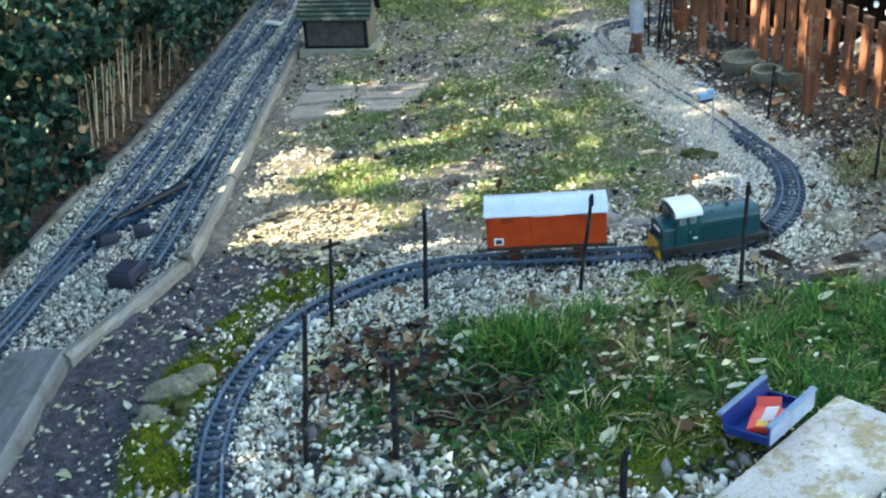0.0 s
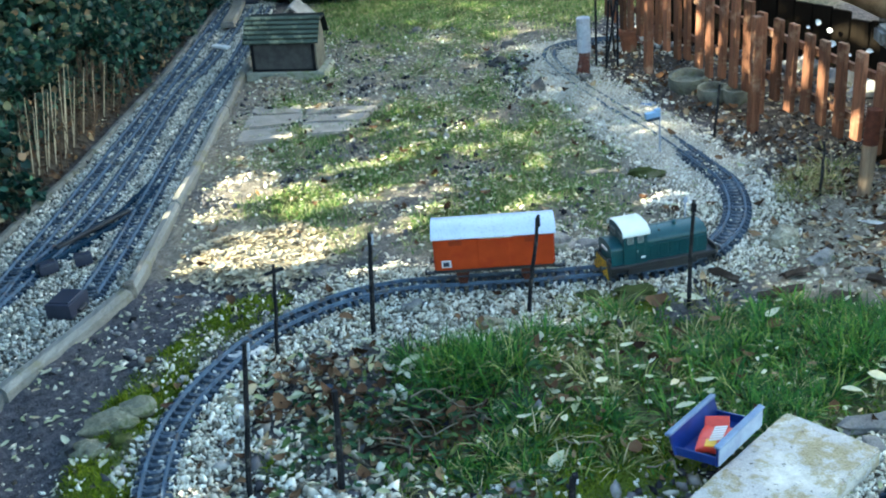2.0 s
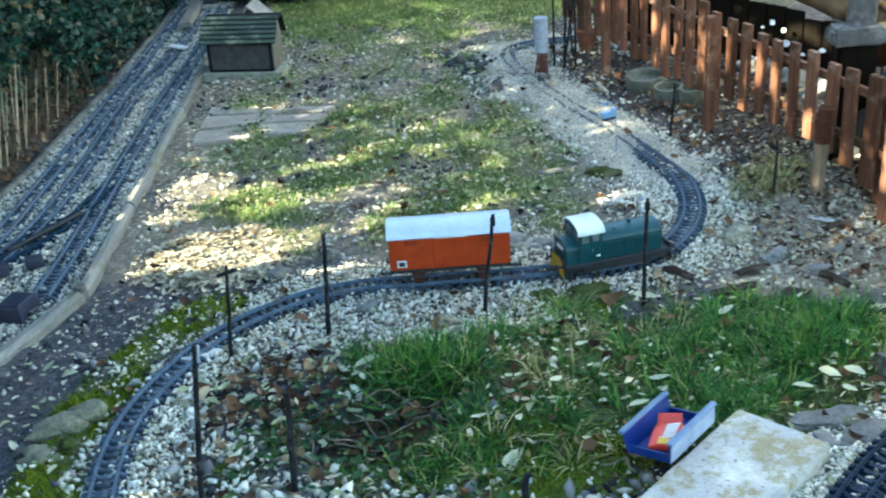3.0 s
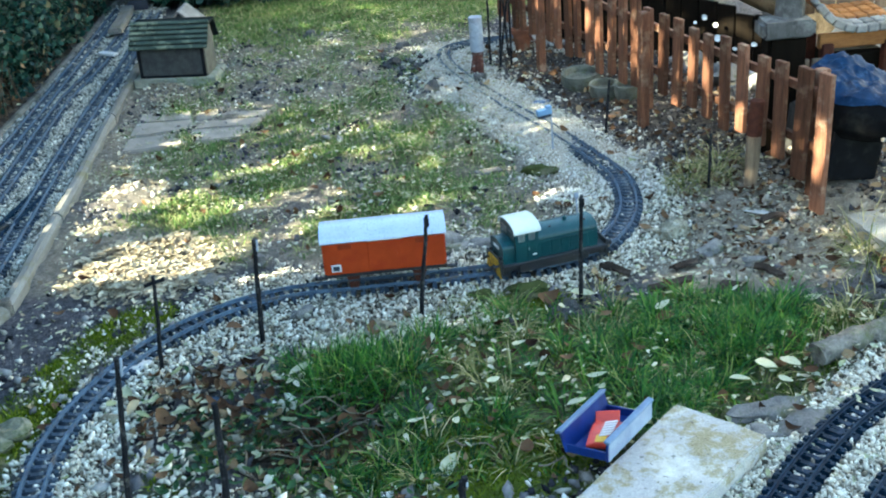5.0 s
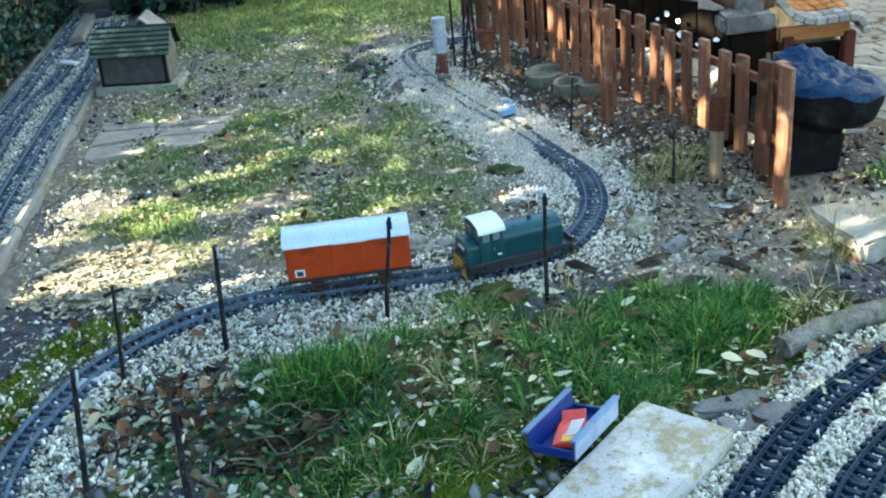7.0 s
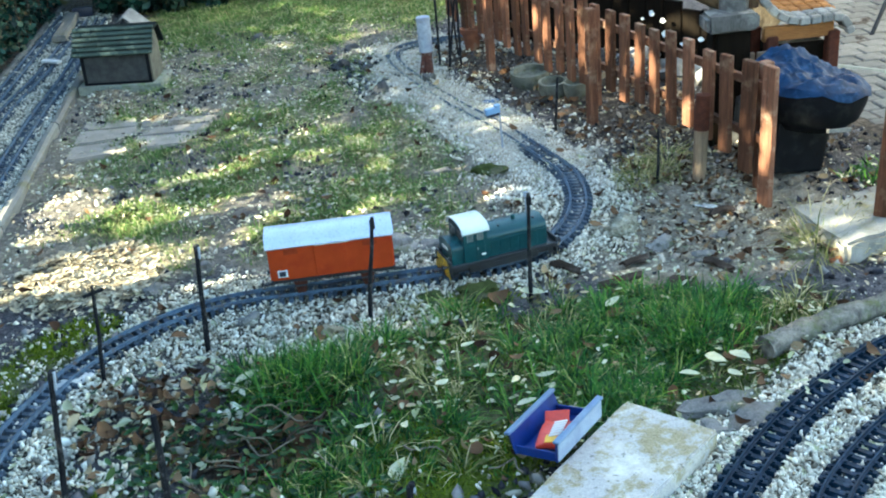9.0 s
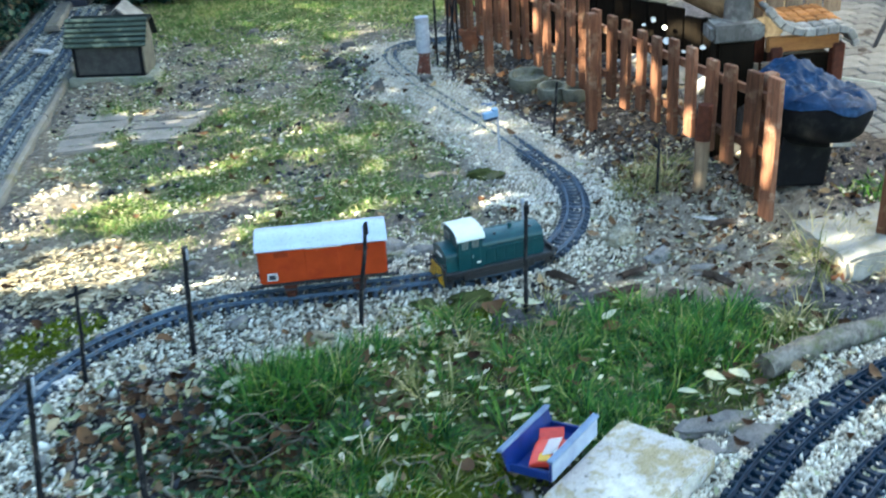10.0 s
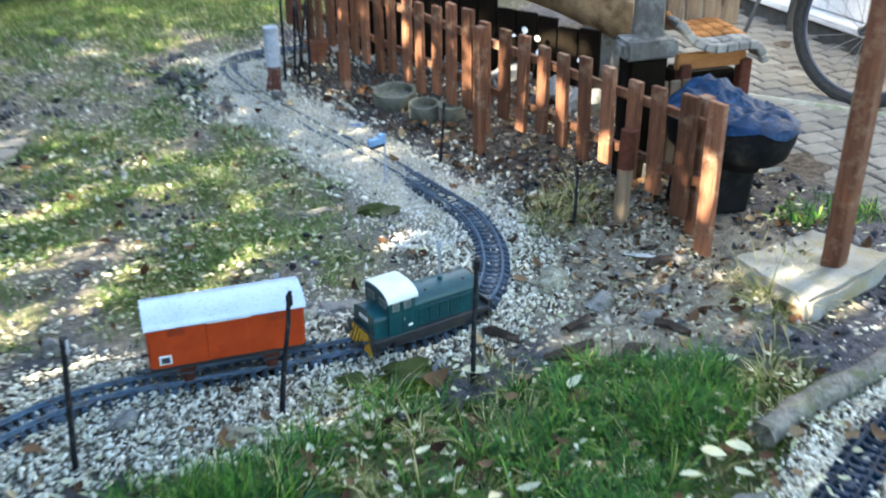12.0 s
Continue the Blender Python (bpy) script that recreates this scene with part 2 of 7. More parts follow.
M_PACKET = worn("packet_red", (0.72, 0.06, 0.03), (0.58, 0.04, 0.025), 0.35, scale=30, fine=260, relief=0.1)
M_SLATE = worn("roof_slat", (0.09, 0.12, 0.1), (0.035, 0.05, 0.042), 0.8, scale=30, fine=220, stretch=(0.4, 2, 2), relief=0.4, stain=(0.22, 0.24, 0.17))
M_HUT = worn("hut_wall", (0.15, 0.15, 0.132), (0.075, 0.077, 0.066), 0.85, scale=24, fine=220, relief=0.4)
M_HUTFRAME = worn("tarred_frame", (0.02, 0.02, 0.022), (0.009, 0.009, 0.011), 0.7, scale=24, fine=220, relief=0.3)
# near-black under the slats, so the gaps between them read dark
M_ROOFING = worn("dark_under_slats", (0.022, 0.027, 0.025), (0.01, 0.012, 0.011), 0.9, scale=24, fine=220, relief=0.3)
M_HUTDARK = worn("hut_shutter", (0.085, 0.085, 0.085), (0.045, 0.045, 0.047), 0.7, scale=24, fine=220, relief=0.3)
M_PIPE = worn("pipe_plastic", (0.44, 0.48, 0.55), (0.28, 0.31, 0.37), 0.5, scale=30, fine=260, relief=0.1, stain=(0.24, 0.24, 0.25), stain_scale=20)
M_RUST = worn("rusty_red", (0.17, 0.068, 0.05), (0.06, 0.03, 0.026), 0.85, scale=40, fine=200, relief=0.6, stain=(0.36, 0.32, 0.29), stain_scale=34)
M_TARP = worn("blue_tarp", (0.011, 0.036, 0.092), (0.005, 0.014, 0.038), 0.58, scale=22, fine=60, relief=0.3, dist=0.003, stain=(0.022, 0.055, 0.12), stain_scale=34)
M_TERRA = worn("terracotta", (0.3, 0.125, 0.075), (0.16, 0.065, 0.04), 0.85, scale=30, fine=260, stain=(0.2, 0.17, 0.13))
M_CLAD = worn("white_cladding", (0.78, 0.78, 0.78), (0.66, 0.66, 0.67), 0.5, scale=6, fine=90, relief=0.08, stain=(0.55, 0.55, 0.54), stain_scale=5)
M_SEAT = worn("orange_wood", (0.42, 0.19, 0.07), (0.24, 0.1, 0.035), 0.6, scale=12, fine=160, stretch=(0.3, 2, 2), relief=0.4, spread=0.2)
M_TRUNK = worn("bark_tan", (0.42, 0.31, 0.19), (0.16, 0.11, 0.06), 0.9, scale=16, fine=150, relief=0.8, dist=0.004, stain=(0.12, 0.085, 0.05))
M_GREYWOOD = worn("silver_wood", (0.32, 0.31, 0.29), (0.14, 0.135, 0.13), 0.8, scale=20, fine=150, relief=0.5, spread=0.3)
M_BARK = worn("log_bark", (0.27, 0.25, 0.22), (0.07, 0.064, 0.058), 0.95, scale=40, fine=150, relief=1.0, dist=0.006, stain=(0.11, 0.12, 0.06), stain_scale=18)
M_RUBBER = worn("tyre_rubber", (0.05, 0.05, 0.05), (0.025, 0.025, 0.025), 0.8, scale=60, fine=300)
M_GLASS = glass_material("cab_glass")

# ---- building helpers ----


def finish(name, me, material, parent=None, label=""):
    me.materials.append(material)
    ob = new(name, me)
    if parent is not None:
        ob.parent = parent
    return tagged(ob, label)


def part(name, bm, material, parent=None, label="", smooth=False):
    me = bpy.data.meshes.new(name)
    bm.normal_update()
    bm.to_mesh(me)
    bm.free()
    if smooth:
        me.shade_smooth()
        me.set_sharp_from_angle(angle=radians(40))
    return finish(name, me, material, parent, label)


def thing(name, m, label, category, group=""):
    ob = new(name)
    ob.empty_display_size = 0.05
    ob.matrix_basis = m
    return tagged(ob, label, category, group)


def tri_mesh(name, verts, faces, material, parent=None, label=""):
    """A mesh from arrays: verts (n, 3), faces (m, 3) or (m, 4)."""
    me = bpy.data.meshes.new(name)
    n, k = faces.shape
    me.vertices.add(len(verts))
    me.vertices.foreach_set("co", np.ascontiguousarray(verts, dtype=np.float32).ravel())
    me.loops.add(n * k)
    me.loops.foreach_set("vertex_index", np.ascontiguousarray(faces, dtype=np.int32).ravel())
    me.polygons.add(n)
    me.polygons.foreach_set("loop_start", np.arange(0, n * k, k, dtype=np.int32))
    me.update(calc_edges=True)
    return finish(name, me, material, parent, label)


def add_box(bm, size, at=(0, 0, 0), turn=(0, 0, 0), bevel=0.0, seg=1):
    r = bmesh.ops.create_cube(bm, size=1, matrix=pose(*at, *turn) @ Matrix.Diagonal((*size, 1)))
    if bevel:
        es = list({e for v in r["verts"] for e in v.link_edges})
        bmesh.ops.bevel(bm, geom=es, offset=bevel, segments=seg, affect="EDGES", profile=0.6)
    return bm


def box(size, at=(0, 0, 0), turn=(0, 0, 0), bevel=0.0, seg=1):
    return add_box(bmesh.new(), size, at, turn, bevel, seg)


def add_rod(bm, a, b, r0, r1=None, n=10):
    a, b = Vector(a), Vector(b)
    d = b - a
    m = Matrix.Translation((a + b) / 2) @ d.to_track_quat("Z", "Y").to_matrix().to_4x4()
    bmesh.ops.create_cone(bm, cap_ends=True, segments=n, radius1=r0, radius2=r0 if r1 is None else r1, depth=d.length, matrix=m)
    return bm


def rod(a, b, r0, r1=None, n=10):
    return add_rod(bmesh.new(), a, b, r0, r1, n)


def add_sweep(bm, outline, stations, caps=True):
    """Carry a closed outline (list of (u, v)) along stations (place, side, up)."""
    rings = [[bm.verts.new(p + s * u + w * v) for u, v in outline] for p, s, w in stations]
    n = len(outline)
    for a, b in zip(rings, rings[1:]):
        for i in range(n):
            bm.faces.new((a[i], a[(i + 1) % n], b[(i + 1) % n], b[i]))
    if caps:
        bm.faces.new(rings[0][::-1])
        bm.faces.new(rings[-1])
    bmesh.ops.recalc_face_normals(bm, faces=bm.faces[:])
    return bm


def extrude_x(outline, x0, x1, bm=None):
    """A prism along x; the outline is in (y, z)."""
    bm = bm or bmesh.new()
    return add_sweep(bm, outline, [(Vector((x, 0, 0)), Vector((0, 1, 0)), Vector((0, 0, 1))) for x in (x0, x1)])


def arch(width, z0, z1, thick=0.0, n=12):
    """An arched outline in (y, z), from eaves z0 to crown z1; thick: a shell of that depth, else filled to z0."""
    ts = [i / n for i in range(n + 1)]
    top = [(width / 2 * math.cos(math.pi * t), z0 + (z1 - z0) * math.sin(math.pi * t) ** 0.8) for t in ts]
    return top + [(y * (1 - 2 * thick / width), z - thick) for y, z in reversed(top)] if thick else top


def curve_points(pts, step=0.01):
    """A smooth way through plan points: arrays of place, side and length at even steps."""
    p = np.array([(*q, 0.0)[:3] for q in pts], float)
    p = np.vstack([2 * p[0] - p[1], p, 2 * p[-1] - p[-2]])
    out = []
    for i in range(1, len(p) - 2):
        t = np.linspace(0, 1, 40, endpoint=False)[:, None]
        a, b, c, d = p[i - 1:i + 3]
        out.append(0.5 * (2 * b + (c - a) * t + (2 * a - 5 * b + 4 * c - d) * t ** 2 + (3 * b - a - 3 * c + d) * t ** 3))
    out = np.vstack(out + [p[-2:-1]])
    s = np.r_[0, np.cumsum(np.linalg.norm(np.diff(out, axis=0), axis=1))]
    n = max(int(s[-1] / step), 2)
    u = np.linspace(0, s[-1], n + 1)
    q = np.stack([np.interp(u, s, out[:, k]) for k in range(3)], 1)
    d = np.gradient(q, axis=0)
    d /= np.linalg.norm(d, axis=1)[:, None]
    return q, np.stack([-d[:, 1], d[:, 0], 0 * d[:, 0]], 1), u


def smooth(a, b, x):
    t = np.clip((x - a) / (b - a), 0, 1)
    return t * t * (3 - 2 * t)


def lumps(x, y, scale, seed=0):
    """Smooth plan noise from sines, about -1 to 1, on arrays."""
    r = np.random.default_rng(seed)
    out = np.zeros_like(x, dtype=float)
    for k in range(7):
        a, ph, f = r.uniform(0, 6.283), r.uniform(0, 6.283), scale * r.uniform(0.6, 2.2)
        out += np.sin((x * math.cos(a) + y * math.sin(a)) * f + ph + 1.3 * np.sin((y * math.cos(a) - x * math.sin(a)) * f * 0.7 + ph * 2))
    return out / 3.2


# ---- the plan: tracks and zones ----
MAIN = [(-0.40, 1.10), (-0.455, 1.45), (-0.485, 1.66), (-0.48, 1.85), (-0.43, 2.02), (-0.33, 2.20), (-0.17, 2.335), (0.0, 2.39), (0.2, 2.385), (0.4, 2.375), (0.55, 2.375), (0.67, 2.375), (0.79, 2.42),
        (0.90, 2.54), (0.975, 2.71), (1.0, 2.90), (0.975, 3.06), (0.905, 3.38), (0.81, 3.70), (0.72, 4.07), (0.67, 4.39), (0.69, 4.58), (0.79, 4.67), (0.91, 4.69), (1.2, 4.68), (1.6, 4.7)]
LEFT_A = [(-1.13, 2.0), (-1.105, 2.3), (-1.095, 2.67), (-1.075, 3.05), (-1.058, 3.5), (-1.035, 4.2), (-1.005, 5.4), (-0.985, 6.3)]
LEFT_B = [(-1.20, 1.75), (-1.12, 2.3), (-1.03, 2.75), (-0.98, 3.0), (-0.955, 3.43), (-0.95, 4.35), (-0.89, 5.05), (-0.86, 6.1)]
LEFT_C = [(-0.835, 2.5), (-0.82, 2.85), (-0.815, 3.5), (-0.80, 4.3), (-0.77, 4.95), (-0.76, 6.1)]
SPUR = [(-1.05, 2.66), (-0.95, 2.88), (-0.87, 3.06), (-0.825, 3.3)]
RIGHT_A = [(0.62, 1.02), (0.75, 1.25), (0.868, 1.391), (1.023, 1.533), (1.185, 1.641), (1.341, 1.724), (1.6, 1.8), (1.9, 1.84)]
RIGHT_B = [(0.86, 1.08), (0.94, 1.23), (1.03, 1.343), (1.185, 1.464), (1.37, 1.56), (1.6, 1.63), (1.9, 1.66)]
PLANK = [(-0.95, 1.45), (-0.905, 2.05), (-0.728, 2.50), (-0.715, 3.05), (-0.705, 4.12), (-0.70, 4.85)]
KERB = [(-1.42, 1.6), (-1.262, 2.4), (-1.24, 2.6), (-1.212, 3.1), (-1.15, 3.53), (-1.125, 4.03), (-1.092, 4.57), (-1.07, 5.3), (-1.04, 6.6)]
FENCE_A, FENCE_B = Vector((1.401, 2.421, 0)), Vector((0.96, 4.66, 0))


def distance_to(path, x, y):
    q = curve_points(path, 0.03)[0]
    best = np.full(x.shape, 9.0)
    for px, py, _ in q:
        best = np.minimum(best, (x - px) ** 2 + (y - py) ** 2)
    return np.sqrt(best)


def plank_x(y):
    q = curve_points(PLANK, 0.02)[0]
    return np.interp(y, q[:, 1], q[:, 0])


def kerb_x(y):
    return np.interp(y, [p[1] for p in KERB], [p[0] for p in KERB])


def bend_x(y):
    """Where the far stretch of the loop runs."""
    return np.interp(y, [2.5, 2.71, 2.9, 3.06, 3.38, 3.7, 4.07, 4.4], [0.87, 0.975, 1.0, 0.975, 0.905, 0.81, 0.72, 0.67])


def hollow_at(x, y):
    """The bare dark bank in the front of the mound."""
    u, v = (x - 0.06) * 0.97 + (y - 1.775) * 0.24, (y - 1.775) * 0.97 - (x - 0.06) * 0.24
    return smooth(1.25, 0.7, np.hypot(u / 0.2, v / 0.1) + 0.15 * lumps(x, y, 18, 8))


def zones(x, y):
    """How far each point of the plan is grit, green, moss and humus, 0 to 1."""
    n1, n2 = lumps(x, y, 9, 1), lumps(x, y, 26, 2)
    d = distance_to(MAIN, x, y)
    grit = smooth(0.19, 0.095, d + 0.03 * n1 + 0.02 * n2) * np.where(y > 2.7, 1.0, 0.95)
    grit = np.maximum(grit, smooth(0.33, 0.13, d + 0.06 * n1 + 0.03 * n2 + 0.13 * smooth(3.0, 3.3, y)) * smooth(2.45, 2.7, y) * 0.75 * smooth(0.2, 0.45, x) * (1 - 0.9 * smooth(0.10, 0.2, x - bend_x(y) + 0.04 * n2)))
    grit = grit * smooth(0.85, 1.0, y)
    grit = np.maximum(grit, smooth(0.29, 0.2, d + 0.05 * n1 + 0.02 * n2) * smooth(2.42, 2.38, y) * smooth(-0.25, -0.1, x) * smooth(0.55, 0.42, x) * 0.95)
    px = plank_x(y)
    bed = smooth(1.0, 1.2, y) * smooth(px + 0.0, px - 0.05, x) * smooth(-0.02, 0.05, x - kerb_x(y)) * smooth(1.2, 1.6, y)
    grit = np.maximum(grit, bed)
    right = smooth(0.15, 0.08, np.minimum(distance_to(RIGHT_A, x, y), distance_to(RIGHT_B, x, y)) + 0.02 * n1)
    grit = np.maximum(grit, right)
    front = smooth(-0.50, -0.40, x) * smooth(0.02, -0.16, x + 0.06 * n1) * smooth(2.25, 2.0, y)
    front = np.maximum(front, smooth(1.60, 1.50, y + 0.03 * n1) * smooth(-0.4, -0.2, x) * smooth(0.66, 0.5, x)) * smooth(0.95, 1.15, y)
    hollow = np.maximum(np.maximum(smooth(0.2, 0.12, np.hypot((x + 0.06) / 1.25, y - 1.82)), 0.5 * smooth(0.17, 0.08, np.hypot((x + 0.19) / 1.1, y - 1.95) + 0.03 * n2)), hollow_at(x, y))
    grit = np.maximum(grit, front * np.clip(0.26 + 0.35 * n2 + 0.45 * smooth(1.5, 1.42, y), 0, 1)) * (1 - 0.85 * hollow)
    mound = (1 - grit) * smooth(-0.06, 0.1, x + 0.06 * n1) * smooth(1.42, 1.3, x) * smooth(1.50, 1.62, y + 0.03 * n2) * smooth(2.23, 2.10, y + 0.05 * n1 + 0.1 * smooth(0.75, 1.2, x)) * (1 - right)
    lawn = smooth(-0.62, -0.25, x + 0.1 * n1) * smooth(0.85, 0.5, x + 0.1 * n1 - 0.25 * smooth(4.0, 5.6, y)) * smooth(2.55, 2.75, y + 0.04 * n1)
    lawn = lawn * np.clip(0.8 + 0.55 * n1 + 0.25 * n2 - 0.55 * smooth(3.75, 4.05, y) * smooth(5.3, 4.9, y) - 0.3 * smooth(0.0, -0.25, x + 0.08 * n1) * smooth(3.5, 3.2, y), 0.04, 1)
    far = smooth(4.95, 5.4, y + 0.1 * n1) * smooth(-0.6, -0.3, x) * smooth(6.6, 6.3, y)
    away = np.maximum(np.maximum(smooth(0.8, 0.5, y), smooth(3.3, 3.5, x)), np.maximum(smooth(6.5, 6.8, y), smooth(-2.1, -2.4, x)))
    far = np.maximum(far, 0.85 * away)
    green = np.clip(np.maximum(np.maximum(mound * 0.8 * (1 - hollow_at(x, y)), lawn * (1 - 0.9 * smooth(0.3, 0.16, np.hypot(x + 0.4, y - 2.68) + 0.04 * n2))), far), 0, 1) * (1 - grit)
    moss = smooth(0.1, 0.05, np.abs(distance_to(MAIN, x, y) - 0.118) + 0.03 * n2) * smooth(-0.1, -0.3, x) * smooth(-0.72, -0.62, x) * (x < -0.28)
    side = (x + 0.49 < 0.0) | (y > 2.02 + (x + 0.43) * 1.35)
    moss = moss * side * smooth(1.3, 1.5, y) * np.clip(0.85 + 0.75 * lumps(x, y, 16, 12), 0, 1)
    moss = np.maximum(moss, smooth(0.2, 0.08, np.hypot((x - 0.36) / 1.5, y - 1.575)) * np.clip(0.8 + 0.4 * n2, 0, 1))
    moss = np.maximum(moss, 0.4 * np.clip(lumps(x, y, 20, 13) + 0.1 * n2, 0, 1) * smooth(-0.38, -0.25, x) * smooth(0.5, 0.4, x) * smooth(1.3, 1.4, y) * smooth(1.9, 1.75, y))
    moss = np.maximum(moss, smooth(0.085, 0.03, np.hypot((x - 0.56) / 1.7, y - 2.225) + 0.02 * n2) * 0.9)
    grit = grit * (1 - 0.9 * np.clip(moss, 0, 1) * (y < 2.6)) * (1 - 0.6 * side * smooth(-0.26, -0.36, x) * smooth(2.35, 2.1, y) * (x > plank_x(y)))
    humus = smooth(0.15, 0.27, x - bend_x(y) + 0.05 * n1) * smooth(2.55, 2.85, y) * smooth(4.75, 4.55, y) * 0.8
    humus = np.maximum(humus, hollow_at(x, y))
    humus = np.maximum(humus, smooth(0.0, 0.06, kerb_x(y) - x))
    straw = smooth(-0.74, -0.66, x) * smooth(0.95, 0.6, x) * smooth(2.5, 2.62, y + 0.04 * n1) * smooth(6.4, 5.6, y) * np.clip(0.75 + 0.3 * n1, 0.3, 1)
    straw = np.maximum(straw, 0.95 * smooth(0.85, 1.0, x) * smooth(1.75, 1.5, x) * smooth(2.08, 2.2, y + 0.03 * n1) * smooth(3.0, 2.6, y + 0.04 * n1))
    return np.clip(grit, 0, 1), np.clip(green, 0, 1), np.clip(moss, 0, 1) * (1 - np.clip(grit, 0, 1) * 0.6), np.clip(humus, 0, 1) * (1 - grit), np.clip(straw, 0, 1), np.clip(grit, 0, 1) * smooth(2.75, 3.1, y) * smooth(0.4, 0.6, x) * 0.85


def height(x, y):
    n1, n2 = lumps(x, y, 11, 4), lumps(x, y, 40, 5)
    d = np.minimum(distance_to(MAIN, x, y), np.minimum(distance_to(RIGHT_A, x, y), distance_to(RIGHT_B, x, y)))
    rough_ = 0.15 + 0.85 * smooth(0.06, 0.16, d)
    rough_ = rough_ * np.where(x < plank_x(y) - 0.02, np.where(x > kerb_x(y), 0.15, 1), 1)
    z = (0.009 * n1 + 0.004 * n2) * rough_
    z += 0.035 * smooth(0.28, 0.05, np.hypot((x - 0.35) / 1.7, y - 1.9)) * smooth(0.08, 0.2, d)
    z -= 0.028 * hollow_at(x, y)
    z += (0.007 * lumps(x, y, 55, 9) + 0.006 * lumps(x, y, 28, 10)) * smooth(1.05, 1.2, x) * smooth(2.1, 2.3, y) * smooth(4.8, 4.5, y) * smooth(1.9, 1.7, x)
    z += 0.04 * smooth(1.1, 1.4, x) * smooth(2.1, 2.4, y) * smooth(4.6, 4.2, y) * smooth(2.2, 1.8, x) * smooth(0.08, 0.2, d)
    z += 0.012 * smooth(0.07, 0.03, np.abs(distance_to(MAIN, x, y) - 0.135)) * (x < -0.3) * np.where((x < -0.49) | (y > 2.02 + (x + 0.43) * 1.35), 1, 0)
    z += 0.019 * smooth(0.18, 0.06, distance_to(MAIN, x, y)) * smooth(2.95, 3.25, y + 0.15 * n1) * smooth(4.75, 4.4, y) * smooth(0.4, 0.6, x)
    z += 0.25 * smooth(0.0, 0.4, kerb_x(y) - x)
    return z


def build_ground():
    def axis(a, b, step, ends):
        return np.r_[[-v for v in reversed(ends)] + np.array(a), np.arange(a, b, step), np.array(b) + np.array(ends)]
    ends = [0.05, 0.2, 0.6, 1.5, 4, 12, 40, 120, 400]
    xs, ys = axis(-2.0, 3.2, 0.02, ends), axis(0.9, 6.6, 0.02, ends)
    x, y = np.meshgrid(xs, ys)
    z = height(x, y)
    verts = np.stack([x, y, z], -1).reshape(-1, 3)
    nx = len(xs)
    i = (np.arange(len(ys) - 1)[:, None] * nx + np.arange(nx - 1)[None]).ravel()
    ob = tri_mesh("ground", verts, np.stack([i, i + 1, i + 1 + nx, i + nx], 1), M_GROUND)
    for name, values in zip(("grit", "green", "moss", "humus", "straw", "dust"), zones(x, y)):
        a = ob.data.attributes.new(name, "FLOAT", "POINT")
        a.data.foreach_set("value", values.astype(np.float32).ravel())
    ob.data.shade_smooth()
    return tagged(ob, "trodden garden soil with thin grass, moss and gravel", "ground", kind="structure")


def scatter(n, x0, x1, y0, y1, weight, rng):
    x, y = rng.uniform(x0, x1, n), rng.uniform(y0, y1, n)
    keep = rng.uniform(0, 1, n) < weight(x, y)
    return x[keep], y[keep]


def turns(n, rng, flat=None):
    """n random turns as matrices; flat: the most that z leans, in radians."""
    if flat is None:
        q = rng.normal(size=(n, 4))
        q /= np.linalg.norm(q, axis=1)[:, None]
    else:
        yaw, lean, way = rng.uniform(0, 6.283, n), np.abs(rng.normal(0, flat, n)), rng.uniform(0, 6.283, n)
        a = np.stack([np.cos(yaw / 2), 0 * yaw, 0 * yaw, np.sin(yaw / 2)], 1)
        b = np.stack([np.cos(lean / 2), np.sin(lean / 2) * np.cos(way), np.sin(lean / 2) * np.sin(way), 0 * yaw], 1)
        w1, x1, y1, z1 = b.T
        w2, x2, y2, z2 = a.T
        q = np.stack([w1 * w2 - x1 * x2 - y1 * y2 - z1 * z2, w1 * x2 + x1 * w2 + y1 * z2 - z1 * y2, w1 * y2 - x1 * z2 + y1 * w2 + z1 * x2, w1 * z2 + x1 * y2 - y1 * x2 + z1 * w2], 1)
    w, x, y, z = q.T
    return np.stack([np.stack([1 - 2 * (y * y + z * z), 2 * (x * y - z * w), 2 * (x * z + y * w)], 1),
                     np.stack([2 * (x * y + z * w), 1 - 2 * (x * x + z * z), 2 * (y * z - x * w)], 1),
                     np.stack([2 * (x * z - y * w), 2 * (y * z + x * w), 1 - 2 * (x * x + y * y)], 1)], 1)


def spread(name, shapes, faces, places, sizes, rots, material, label, category, parent=None):
    """Join copies of base shapes (k, v, 3), one each at random, into one mesh."""
    n = len(places)
    pick = np.random.default_rng(n).integers(0, len(shapes), n)
    v = shapes[pick] * (sizes[:, None, None] if sizes.ndim == 1 else sizes[:, None, :])
    v = np.einsum("nij,nvj->nvi", rots, v) + places[:, None, :]
    f = faces[None] + (np.arange(n) * shapes.shape[1])[:, None, None]
    ob = tri_mesh(name, v.reshape(-1, 3), f.reshape(-1, faces.shape[1]), material, parent)
    return tagged(ob, label, category, kind="stuff")


def chip_shapes(rng, k=10):
    bm = bmesh.new()
    bmesh.ops.create_icosphere(bm, subdivisions=1, radius=0.5)
    v = np.array([p.co[:] for p in bm.verts])
    f = np.array([[q.index for q in p.verts] for p in bm.faces])
    bm.free()
    return np.stack([v * rng.uniform(0.55, 1.3, (len(v), 1)) * rng.uniform([0.85, 0.55, 0.35], [1.5, 0.95, 0.75]) for _ in range(k)]), f


